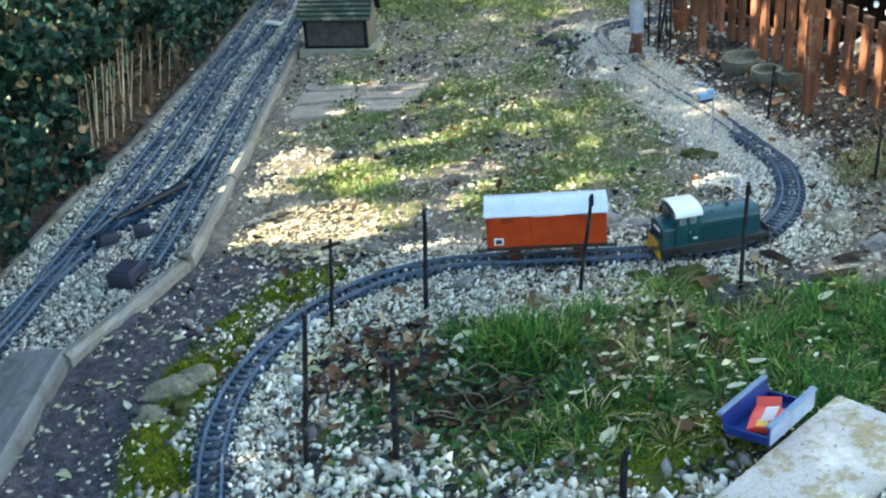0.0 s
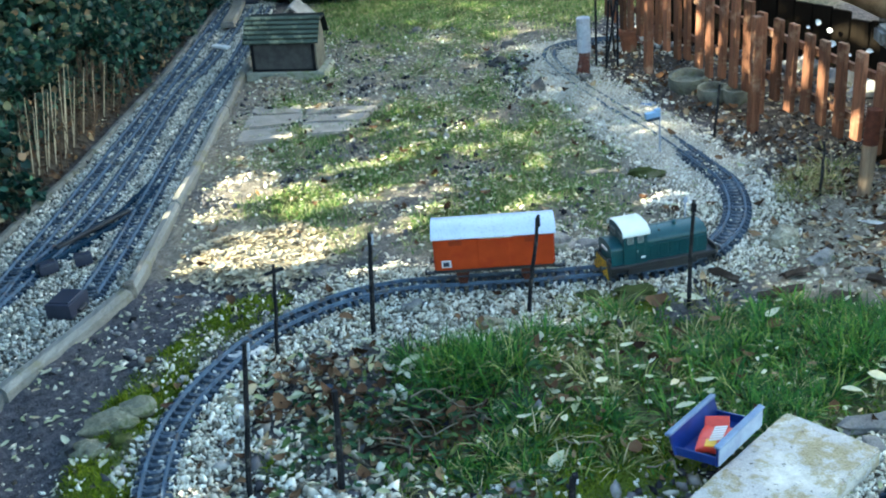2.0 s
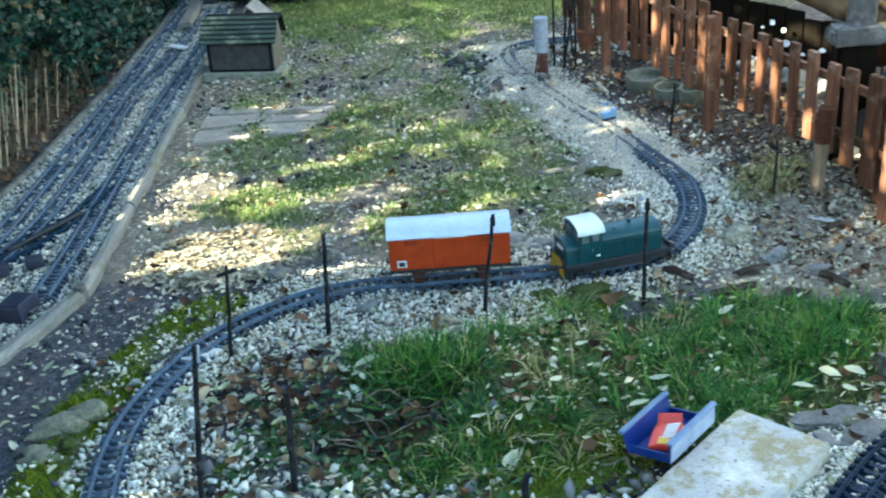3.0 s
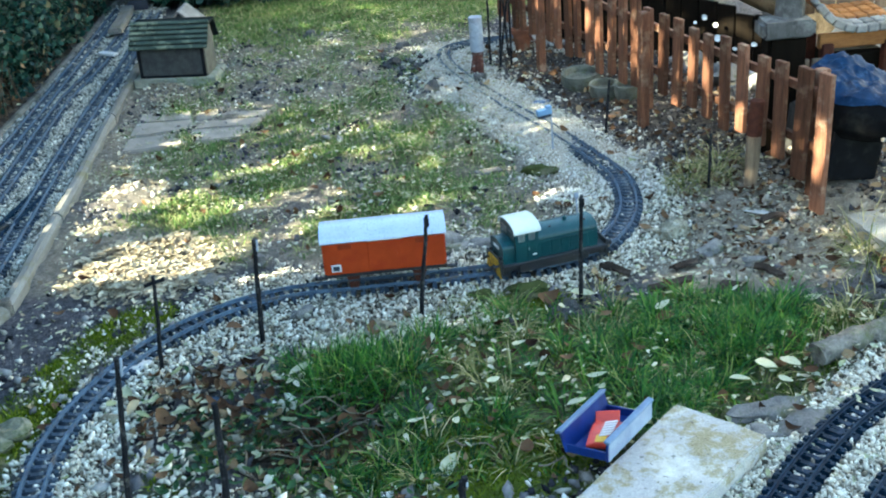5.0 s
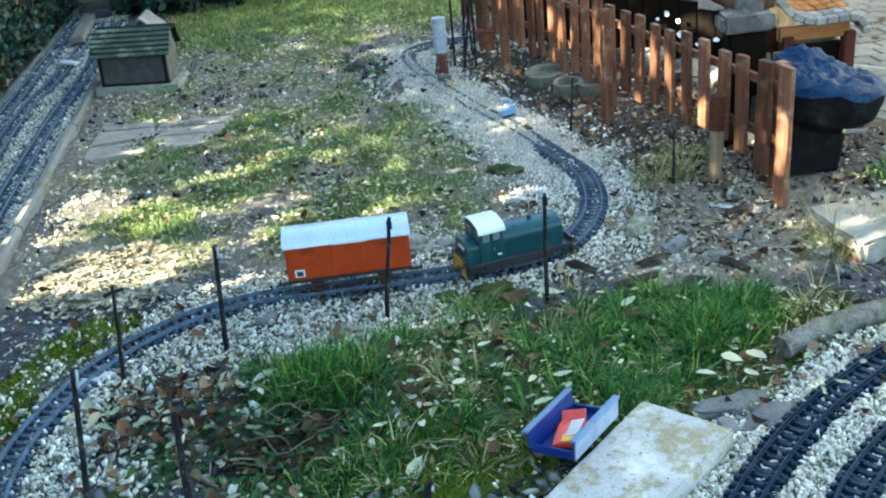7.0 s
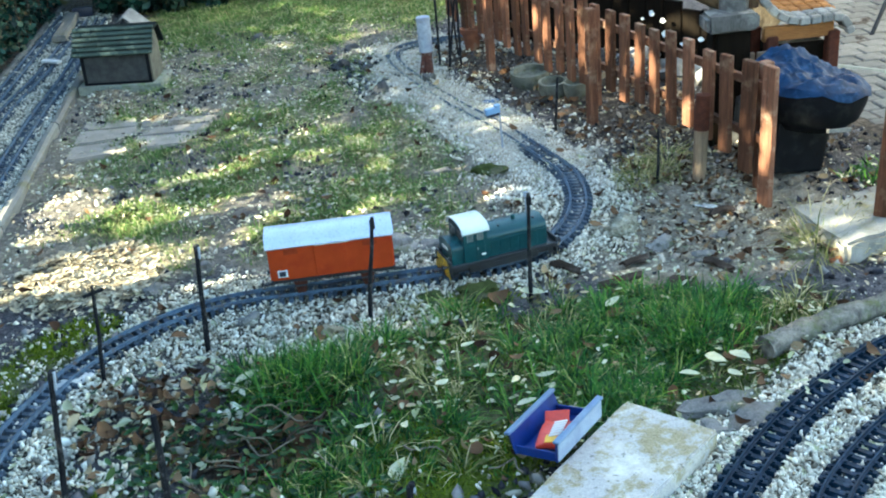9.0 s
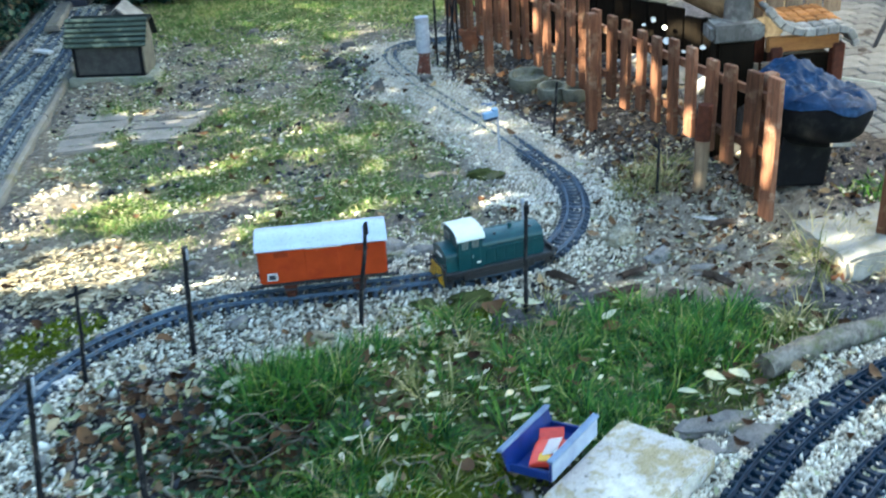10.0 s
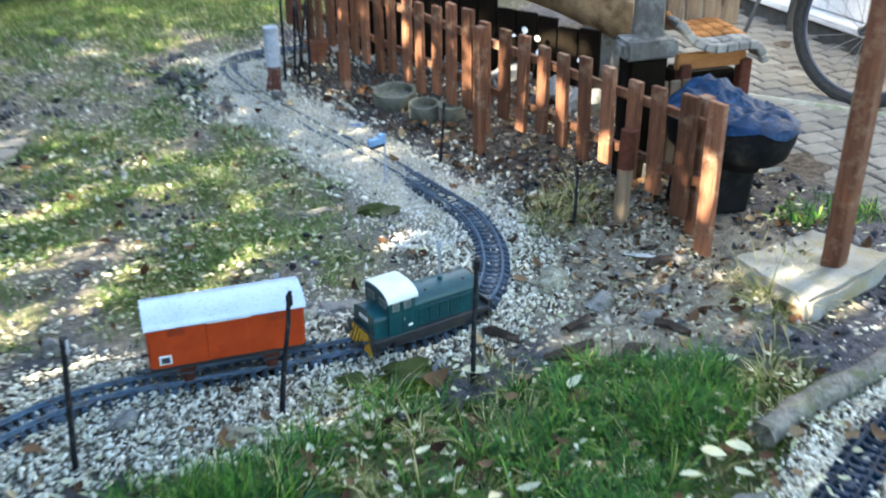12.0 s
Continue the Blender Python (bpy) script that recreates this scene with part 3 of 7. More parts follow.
def shard_shapes(rng, k=12):
    """Angular eight-sided chips."""
    v = np.array([(1, 0, 0), (-1, 0, 0), (0, 1, 0), (0, -1, 0), (0, 0, 1), (0, 0, -1)]) * 0.56
    f = np.array([(0, 2, 4), (2, 1, 4), (1, 3, 4), (3, 0, 4), (2, 0, 5), (1, 2, 5), (3, 1, 5), (0, 3, 5)])
    return np.stack([(v + rng.uniform(-0.16, 0.16, v.shape)) * rng.uniform([0.9, 0.65, 0.5], [1.4, 1.0, 0.85]) for _ in range(k)]), f


def plain_leaves(rng, k=8, wide=0.7):
    """Leaves of two folded faces, for dense foliage."""
    out = []
    for _ in range(k):
        w, fold, c = wide * rng.uniform(0.42, 0.56), rng.uniform(0.05, 0.25), rng.uniform(-0.1, 0.12)
        out.append([(-0.5, 0, c), (0.5, 0, c), (-0.12, w, fold * w), (0.2, w * 0.85, fold * w), (-0.12, -w, fold * w), (0.2, -w * 0.85, fold * w)])
    return np.array(out), np.array([(0, 1, 3, 2), (1, 0, 4, 5)])


def leaf_shapes(rng, k=8, wide=0.42, curl=0.25):
    """Pointed oval leaves, one long, folded along the rib and curled."""
    t = np.linspace(0, 1, 6)
    out = []
    for _ in range(k):
        w = wide * rng.uniform(0.8, 1.15) * np.sin(np.pi * t ** 0.85) ** 0.75
        c, fold, bend = curl * rng.uniform(-0.5, 1.4), rng.uniform(0.05, 0.35), rng.uniform(-0.12, 0.12)
        z = c * (t - 0.5) ** 2 * 1.5
        mid = np.stack([t - 0.5, bend * np.sin(np.pi * t), z], 1)
        out.append(np.vstack([mid, mid + np.stack([0 * t, w / 2, fold * w], 1), mid + np.stack([0 * t, -w / 2, fold * w], 1)]))
    f = []
    for i in range(5):
        f += [(i, i + 1, 6 + i + 1, 6 + i), (i + 1, i, 12 + i, 12 + i + 1)]
    return np.stack(out), np.array(f)


def blade_shapes(rng, k=16, bend=0.85):
    """Grass blades one high, tapering and arching."""
    t = np.array([0, 0.3, 0.65, 1.0])
    w = np.array([1, 0.9, 0.65, 0.08]) * 0.5
    out = []
    for _ in range(k):
        b = bend * rng.uniform(0.2, 1.5)
        x, z = b * t ** 2 * 0.8, t * (1 - 0.35 * b * t)
        out.append(np.vstack([np.stack([x, w * 0.03, z], 1), np.stack([x, -w * 0.03, z], 1)]))
    return np.stack(out), np.array([(i, i + 1, 5 + i, 4 + i) for i in range(3)])


# ---- tracks ----


def rail_stations(q, s, off, z):
    return [(Vector(p) + Vector(n) * off + Vector((0, 0, z)), Vector(n), Vector((0, 0, 1))) for p, n in zip(q, s)]


RAIL = [(-0.0034, 0), (0.0034, 0), (0.0034, 0.0012), (0.001, 0.002), (0.001, 0.0066), (0.0019, 0.0078), (0.0019, 0.0094), (-0.0019, 0.0094), (-0.0019, 0.0078), (-0.001, 0.0066), (-0.001, 0.002), (-0.0034, 0.0012)]


def sleeper_mesh(material):
    bm = bmesh.new()
    top, low = (0.0056, 0.0395, 0.0), (0.0066, 0.041, -0.012)
    vs = [bm.verts.new((sx * a, sy * b, c)) for a, b, c in (low, top) for sx, sy in ((-1, -1), (1, -1), (1, 1), (-1, 1))]
    for i in range(4):
        bm.faces.new((vs[i], vs[(i + 1) % 4], vs[4 + (i + 1) % 4], vs[4 + i]))
    bm.faces.new(vs[4:])
    for off in (-0.0295, -0.0155, 0.0155, 0.0295):
        add_box(bm, (0.008, 0.005, 0.004), (0, off, 0.0015))
    me = bpy.data.meshes.new("sleeper")
    bm.normal_update()
    bm.to_mesh(me)
    bm.free()
    me.materials.append(material)
    return me


M_NEWTRACK = worn("new_track_plastic", (0.013, 0.038, 0.072), (0.006, 0.017, 0.033), 0.5, scale=60, fine=500, stain=(0.04, 0.07, 0.12), stain_scale=40, spread=0.3)
SLEEPER, SLEEPER_NEW = sleeper_mesh(M_SLEEPER), sleeper_mesh(M_NEWTRACK)
TOP = 0.016   # top of the sleepers over the soil


def build_track(name, pts, label, pitch=0.0225, fresh=False):
    q, s, u = curve_points(pts, 0.012)
    t = thing(name, pose(0, 0, 0), label, "model railway track", "tracks of the garden railway")
    for off in (-0.0225, 0.0225):
        part("rail", add_sweep(bmesh.new(), RAIL, rail_stations(q, s, off, TOP)), M_NEWTRACK if fresh else M_RAIL, t)
    n = int(u[-1] / pitch)
    for i in range(n):
        at = (i + 0.5) * pitch
        k = min(int(at / u[-1] * (len(q) - 1)), len(q) - 2)
        ob = new("sleeper", SLEEPER_NEW if fresh else SLEEPER)
        ob.parent = t
        ob.matrix_basis = pose(*q[k][:2], TOP, random.uniform(-1, 1), random.uniform(-1, 1), math.degrees(math.atan2(s[k][1], s[k][0])) - 90 + random.uniform(-1.5, 1.5))
    return t


def on_main(at):
    """Place and heading on the loop, by x on its front stretch."""
    q, s, u = curve_points(MAIN, 0.004)
    front = np.where((q[:, 1] > 1.9) & (q[:, 1] < 2.9) & (q[:, 0] > -0.3))[0]
    k = front[np.argmin(np.abs(q[front, 0] - at))]
    return q[k], math.degrees(math.atan2(-s[k][0], s[k][1]))


# ---- the train ----


def wheel(parent, x, y, r=0.0145):
    w = part("wheel", rod((x, y - 0.003, TOP + 0.0098 + r), (x, y + 0.003, TOP + 0.0098 + r), r, n=24), M_BLACK, parent)
    sy = 0.0045 if y > 0 else -0.0045
    part("hub", rod((x, y, TOP + 0.0098 + r), (x, y + sy, TOP + 0.0098 + r), r * 0.35, n=12), M_STEEL, w)


def buffers(parent, x, way, z, gap=0.034):
    for y in (-gap, gap):
        b = part("buffer", rod((x, y, z), (x + way * 0.012, y, z), 0.0035, n=12), M_BLACK, parent)
        part("buffer_head", rod((x + way * 0.012, y, z), (x + way * 0.0145, y, z), 0.0075, n=16), M_BLACK, b)


def build_wagon():
    p, yaw = on_main(0.247)
    w = thing("goods_wagon", pose(p[0], p[1], 0, 0, 0, yaw), "red covered model goods wagon with silver arched roof", "model wagon")
    L, W, Z0, Z1, Z2 = 0.298, 0.102, 0.076, 0.167, 0.19
    part("body", add_box(bmesh.new(), (L, W, Z1 - Z0), (0, 0, (Z0 + Z1) / 2), bevel=0.0015), M_RED, w)
    for x0 in (-L / 2, L / 2 - 0.003):
        part("end_wall", extrude_x(arch(W - 0.001, Z1, Z2 - 0.004), x0, x0 + 0.003), M_RED, w)
    part("roof", extrude_x(arch(W + 0.012, Z1 - 0.003, Z2, 0.003, 16), -L / 2 - 0.006, L / 2 + 0.006), M_ROOF, w, "silver arched roof", True)
    for sx in (-1, 1):
        for y in (-0.047, -0.016, 0.016, 0.047):
            part("end_rib", box((0.003, 0.005, Z1 - Z0 + 0.006), (sx * (L / 2 + 0.001), y, (Z0 + Z1) / 2), bevel=0.0008), M_RED, w)
        part("end_sill", box((0.006, W + 0.004, 0.01), (sx * L / 2, 0, Z0 - 0.002), bevel=0.001), M_BLACK, w)
        buffers(w, sx * (L / 2 + 0.002), sx, 0.062)
        c = part("coupling", box((0.03, 0.012, 0.005), (sx * (L / 2 + 0.014), 0, 0.046), bevel=0.001), M_BLACK, w)
        part("hook", box((0.006, 0.02, 0.01), (sx * (L / 2 + 0.028), 0, 0.05), bevel=0.001), M_BLACK, c)
    for sy in (-1, 1):
        y = sy * (W / 2 + 0.001)
        door = part("sliding_door", box((0.078, 0.003, Z1 - Z0 - 0.012), (0, y, (Z0 + Z1) / 2 - 0.002), bevel=0.0008), M_RED, w)
        part("handle", box((0.003, 0.003, 0.016), (0.03, y + sy * 0.002, (Z0 + Z1) / 2), bevel=0.0008), M_RED, door)
        part("door_rail", box((0.085, 0.004, 0.003), (0.005, y + sy * 0.001, Z1 - 0.006), bevel=0.0006), M_WHITE, w, "pale sliding door rail")
        for x in (-0.095, 0.095):
            part("vent", box((0.034, 0.0025, 0.014), (x, y, Z1 - 0.017), bevel=0.0006), worn_vent, w, "grimy vent flap")
        plate = part("label_plate", box((0.024, 0.0025, 0.019), (-L / 2 + 0.028 if sy < 0 else L / 2 - 0.028, y, Z0 + 0.018), bevel=0.0005), M_WHITE, w, "white-edged label plate")
        part("label_field", box((0.016, 0.0025, 0.012), (-L / 2 + 0.028 if sy < 0 else L / 2 - 0.028, y + sy * 0.0012, Z0 + 0.018)), M_NAVY, plate, "dark label field")
        part("sole_bar", box((L, 0.006, 0.009), (0, sy * 0.045, Z0 - 0.005), bevel=0.001), M_BLACK, w)
        part("step_board", box((0.07, 0.008, 0.002), (0, sy * 0.052, 0.05), bevel=0.0005), M_BLACK, w)
        for x in (-0.082, 0.082):
            g = bmesh.new()
            add_sweep(g, [(-0.02, 0.076), (0.02, 0.076), (0.01, 0.034), (-0.01, 0.034)], [(Vector((x, sy * 0.043 + d, 0)), Vector((1, 0, 0)), Vector((0, 0, 1))) for d in (-0.0015, 0.0015)])
            a = part("axle_guard", g, M_RUSTY, w, "rust-brown axle guard")
            part("axle_box", box((0.011, 0.007, 0.011), (x, sy * 0.047, 0.042), bevel=0.001), M_RUSTY, a)
            part("leaf_spring", box((0.034, 0.004, 0.004), (x, sy * 0.048, 0.055), bevel=0.001), M_BLACK, a)
    for x in (-0.082, 0.082):
        for y in (-0.0225, 0.0225):
            wheel(w, x, y)
        part("axle", rod((x, -0.03, TOP + 0.0243), (x, 0.03, TOP + 0.0243), 0.002, n=8), M_STEEL, w)
    return w


worn_vent = worn("grimy_red", (0.3, 0.045, 0.015), (0.2, 0.03, 0.012), 0.6, scale=60, fine=300)
M_RUSTY = worn("rust_brown", (0.1, 0.035, 0.022), (0.05, 0.02, 0.015), 0.7, scale=60, fine=300)


def pane(parent, x, y, z, w, h, face):
    """A cab window: pale frame and glass; face: 'x' or 'y' with a sign."""
    s = 1 if face[0] == "+" else -1
    if face[1] == "x":
        f = part("window", box((0.002, w, h), (x, y, z), bevel=0.0008), M_STEEL, parent)
        part("glass", box((0.002, w - 0.005, h - 0.005), (x + s * 0.0008, y, z)), M_GLASS, f)
    else:
        f = part("window", box((w, 0.002, h), (x, y, z), bevel=0.0008), M_STEEL, parent)
        part("glass", box((w - 0.005, 0.002, h - 0.005), (x, y + s * 0.0008, z)), M_GLASS, f)


def build_locomotive():
    p, yaw = (0.662, 2.377), 11.5   # placed to fit the camera's view, near a chord of the bend
    e = thing("diesel_locomotive", pose(p[0], p[1], 0, 0, 0, yaw), "dark teal model diesel shunting locomotive with grey cab roof", "model locomotive")
    L = 0.286
    part("chassis", box((L - 0.01, 0.072, 0.022), (0, 0, 0.044), bevel=0.002), M_BLACK, e)
    part("running_board", box((L, 0.104, 0.006), (0, 0, 0.058), bevel=0.001), M_BLACK, e)
    for sy in (-1, 1):
        part("side_frame", box((0.19, 0.006, 0.024), (0, sy * 0.044, 0.043), bevel=0.002), M_BLACK, e)
        part("valance", box((L - 0.004, 0.003, 0.01), (0, sy * 0.051, 0.0545), bevel=0.0006), M_BLACK, e)
    zb = 0.061
    # short bonnet at the cab end
    part("short_bonnet", extrude_x([(-0.043, zb), (0.043, zb)] + arch(0.086, 0.1, 0.116), -L / 2 + 0.006, -L / 2 + 0.045), M_TEAL, e, smooth=True)
    # cab
    cx0, cx1 = -L / 2 + 0.038, -L / 2 + 0.1
    part("cab", extrude_x([(-0.049, zb), (0.049, zb)] + arch(0.098, 0.14, 0.158), cx0, cx1), M_TEAL, e, smooth=True)
    part("cab_roof", extrude_x(arch(0.108, 0.14, 0.163, 0.003, 16), cx0 - 0.005, cx1 + 0.005), M_CABROOF, e, "pale grey arched cab roof", True)
    for sy, f in ((-1, "-y"), (1, "+y")):
        pane(e, cx0 + 0.016, sy * 0.0495, 0.127, 0.017, 0.021, f)
        pane(e, cx0 + 0.043, sy * 0.0495, 0.127, 0.017, 0.021, f)
        d = part("cab_door", box((0.024, 0.002, 0.06), (cx0 + 0.043, sy * 0.0493, 0.094), bevel=0.0006), M_TEAL, e)
        part("door_handle", box((0.002, 0.003, 0.007), (cx0 + 0.035, sy * 0.0506, 0.095)), M_STEEL, d)
        part("builder_plate", box((0.011, 0.002, 0.005), (cx1 + 0.0 - 0.012, sy * 0.0502, 0.077), bevel=0.0005), M_WHITE, e, "small white plate")
        r = bmesh.new()
        add_rod(r, (cx1 + 0.02, sy * 0.0475, 0.106), (L / 2 - 0.03, sy * 0.0475, 0.106), 0.0012, n=6)
        for x in (cx1 + 0.02, 0.05, L / 2 - 0.03):
            add_rod(r, (x, sy * 0.043, 0.106), (x, sy * 0.0478, 0.106), 0.001, n=6)
        part("handrail", r, M_TEAL, e)
        for i in range(5):
            x = cx1 + 0.018 + i * 0.026
            part("bonnet_door", box((0.023, 0.0018, 0.036), (x + 0.004, sy * 0.0437, 0.084), bevel=0.0006), M_TEAL, e)
    for y in (-0.024, 0.024):
        pane(e, cx0 - 0.0005, y, 0.13, 0.03, 0.018, "-x")
        pane(e, cx1 + 0.0005, y * 1.1, 0.136, 0.022, 0.012, "+x")
    # long bonnet
    h = part("long_bonnet", extrude_x([(-0.043, zb), (0.043, zb)] + arch(0.086, 0.109, 0.13), cx1, L / 2 - 0.022), M_TEAL, e, smooth=True)
    for x in (0.0, 0.095):
        part("filler_cap", rod((x, -0.02, 0.124), (x, -0.02, 0.131), 0.004, 0.003, 12), M_BLACK, h)
    part("exhaust", rod((0.05, 0.0, 0.128), (0.05, 0.0, 0.139), 0.006, 0.005, 14), M_TEAL, h)
    g = part("radiator_grille", box((0.003, 0.06, 0.04), (L / 2 - 0.021, 0, 0.088), bevel=0.001), M_BLACK, h)
    for i in range(7):
        part("slat", box((0.002, 0.056, 0.0025), (L / 2 - 0.019, 0, 0.072 + i * 0.0055)), M_TEAL, g)
    part("number_plate", box((0.002, 0.034, 0.007), (-L / 2 + 0.005, 0, 0.096), bevel=0.0005), M_WHITE, e, "white number plate, unreadable")
    for sx in (-1, 1):
        beam = part("buffer_beam", box((0.006, 0.1, 0.048), (sx * (L / 2 + 0.001), 0, 0.05), bevel=0.001), M_BLACK, e, "black and yellow striped buffer beam")
        for i in range(7):
            y = -0.039 + i * 0.013
            k = 0.011 * (-1 if y < 0 else 1)
            s = bmesh.new()
            add_sweep(s, [(y - 0.0038 + k, 0.028), (y + 0.0038 + k, 0.028), (y + 0.0038 - k, 0.072), (y - 0.0038 - k, 0.072)],
                      [(Vector((sx * (L / 2 + d), 0, 0)), Vector((0, 0.93, 0)), Vector((0, 0, 1))) for d in (0.003, 0.0048)])
            part("stripe", s, M_YELLOW, beam, "yellow warning stripe")
        buffers(e, sx * (L / 2 + 0.004), sx, 0.056)
        part("coupling", box((0.03, 0.012, 0.005), (sx * (L / 2 + 0.016), 0, 0.038), bevel=0.001), M_BLACK, e)
        for y in (-0.032, 0.032):
            lamp = part("headlight", rod((sx * (L / 2 - 0.022 if sx > 0 else L / 2 - 0.006), y, 0.076), (sx * (L / 2 - 0.016 if sx > 0 else L / 2), y, 0.076), 0.0055, n=16), M_BLACK, e)
            part("lens", rod((sx * (L / 2 - 0.017 if sx > 0 else L / 2 - 0.001), y, 0.076), (sx * (L / 2 - 0.0145 if sx > 0 else L / 2 + 0.0012), y, 0.076), 0.0042, n=16), M_GLASS, lamp)
        for sy in (-1, 1):
            st = part("step", box((0.016, 0.012, 0.002), (sx * (L / 2 - 0.012), sy * 0.048, 0.034), bevel=0.0004), M_BLACK, e)
            part("step_bracket", box((0.014, 0.002, 0.022), (sx * (L / 2 - 0.012), sy * 0.043, 0.045)), M_BLACK, st)
    for x in (-0.07, 0.0, 0.07):
        for y in (-0.0225, 0.0225):
            wheel(e, x, y, 0.0155)
    return e


# ---- build: ground, tracks, train ----
build_ground()
build_track("loop_track", MAIN, "curving garden railway track on pale ballast")
build_track("yard_track", LEFT_A, "straight garden railway track beside the hedge")
build_track("yard_track", LEFT_B, "straight garden railway track in the gravel bed")
build_track("yard_track", LEFT_C, "straight garden railway track along the plank edging")
build_track("turnout_track", SPUR, "dark diverging track of a turnout", fresh=True)
build_track("siding_track", RIGHT_A, "dark garden railway track on white ballast", fresh=True)
build_track("siding_track", RIGHT_B, "second dark garden railway track on white ballast", fresh=True)
build_wagon()
build_locomotive()

# ---- edging, paving, slabs ----


def add_tube(bm, pts, r0, r1, n=7):
    st = []
    for i, p in enumerate(pts):
        d = (pts[min(i + 1, len(pts) - 1)] - pts[max(i - 1, 0)]).normalized()
        s = d.orthogonal().normalized() if abs(d.z) < 0.9 else Vector((1, 0, 0))
        s = (s - d * s.dot(d)).normalized()
        if i and s.dot(st[-1][1]) < 0:
            s = -s
        k = r0 + (r1 - r0) * i / (len(pts) - 1)
        st.append((p, s * k, d.cross(s) * k))
    return add_sweep(bm, [(math.cos(a), math.sin(a)) for a in np.arange(n) * 2 * math.pi / n], st)


def lay(ob, x, y, z=0.0, turn=0.0):
    ob.matrix_basis = pose(x, y, z, 0, 0, turn)
    return ob


def add_lump(bm, size, at, rng, sub=2, rough=0.18, turn=(0, 0, 0)):
    r = bmesh.ops.create_icosphere(bm, subdivisions=sub, radius=0.5)
    off = rng.uniform(0, 50, 3)
    for v in r["verts"]:
        v.co *= 1 + rough * 2 * noise.noise(v.co * 2.3 + Vector(off)) + rough * noise.noise(v.co * 6 + Vector(off))
        v.co.z = max(v.co.z, -0.3)
    bmesh.ops.transform(bm, matrix=pose(*at, *turn) @ Matrix.Diagonal((*size, 1)), verts=r["verts"])
    return bm


def build_stone(x, y, size, material, label, z=None, turn=0.0, sub=3, rough=0.34, group=""):
    z = float(height(np.array([x]), np.array([y]))[0]) if z is None else z
    ob = part("stone", add_lump(bmesh.new(), size, (0, 0, size[2] * 0.1), RNG, sub, rough), material, smooth=True)
    ob.matrix_basis = pose(x, y, z, 0, 0, turn)
    return tagged(ob, label, "stone", group)


def board(name, a, b, width, thick, z, material, parent=None, label="", sag=0.0):
    """A worn board from a to b in plan, its top at z + thick."""
    a, b = Vector((*a, 0)), Vector((*b, 0))
    d = b - a
    bm = bmesh.new()
    n = max(int(d.length / 0.06), 2)
    up, side = Vector((0, 0, 1)), Vector((-d.y, d.x, 0)).normalized()
    w, t, c = width / 2, thick, min(width, thick) * 0.28
    outline = [(-w, 0), (w, 0), (w, t - c), (w - c, t), (-w + c, t), (-w, t - c)]
    st = []
    for i in range(n + 1):
        p = a + d * i / n
        st.append((p + up * (z + 0.004 * noise.noise(p * 5)) + side * 0.004 * noise.noise(p * 4 + Vector((7, 3, 1))), side, up))
    return part(name, add_sweep(bm, outline, st), material, parent, label)


def build_edging():
    t = thing("plank_edging", pose(0, 0, 0), "weathered grey wooden planks edging the gravel bed", "garden edging")
    ways = [((-0.965, 1.3), (-0.982, 2.05), 0.15), ((-0.915, 2.03), (-0.732, 2.485), 0.042), ((-0.725, 2.50), (-0.715, 3.08), 0.036), ((-0.714, 3.09), (-0.707, 4.1), 0.036), ((-0.706, 4.11), (-0.70, 4.9), 0.036)]
    for a, b, w in ways:
        board("plank", a, b, w, 0.044 if w < 0.1 else 0.046, -0.01, M_PLANK if w < 0.1 else M_OLDBOARD, t)
    part("joint_post", rod((-0.722, 2.492, -0.02), (-0.722, 2.492, 0.048), 0.015, n=12), M_BARK, t, "dark wooden peg")
    k = thing("kerb_edging", pose(0, 0, 0), "mossy grey concrete kerb below the hedge", "kerb")
    pts = KERB[1:]
    for a, b in zip(pts, pts[1:]):
        board("kerb_stone", a, Vector(a).lerp(Vector(b), 0.985), 0.03, 0.045, -0.02, M_KERB, k)


def slab_bm(corners, z0, z1, bevel=0.006, chip=0.0022, cuts=5):
    bm = bmesh.new()
    low, top = [bm.verts.new((x, y, z0)) for x, y in corners], [bm.verts.new((x, y, z1)) for x, y in corners]
    n = len(corners)
    for i in range(n):
        bm.faces.new((low[i], low[(i + 1) % n], top[(i + 1) % n], top[i]))
    bm.faces.new(top)
    bm.faces.new(low[::-1])
    bmesh.ops.recalc_face_normals(bm, faces=bm.faces[:])
    bmesh.ops.subdivide_edges(bm, edges=bm.edges[:], cuts=cuts, use_grid_fill=True)
    edge = [e for e in bm.edges if len(e.link_faces) == 2 and e.calc_face_angle(0) > 0.5]
    bmesh.ops.bevel(bm, geom=edge, offset=bevel, segments=2, affect="EDGES")
    for v in bm.verts:
        v.co += Vector((noise.noise(v.co * 31), noise.noise(v.co * 27 + Vector((5, 5, 5))), noise.noise(v.co * 22 + Vector((9, 1, 4))))) * chip
    return bm


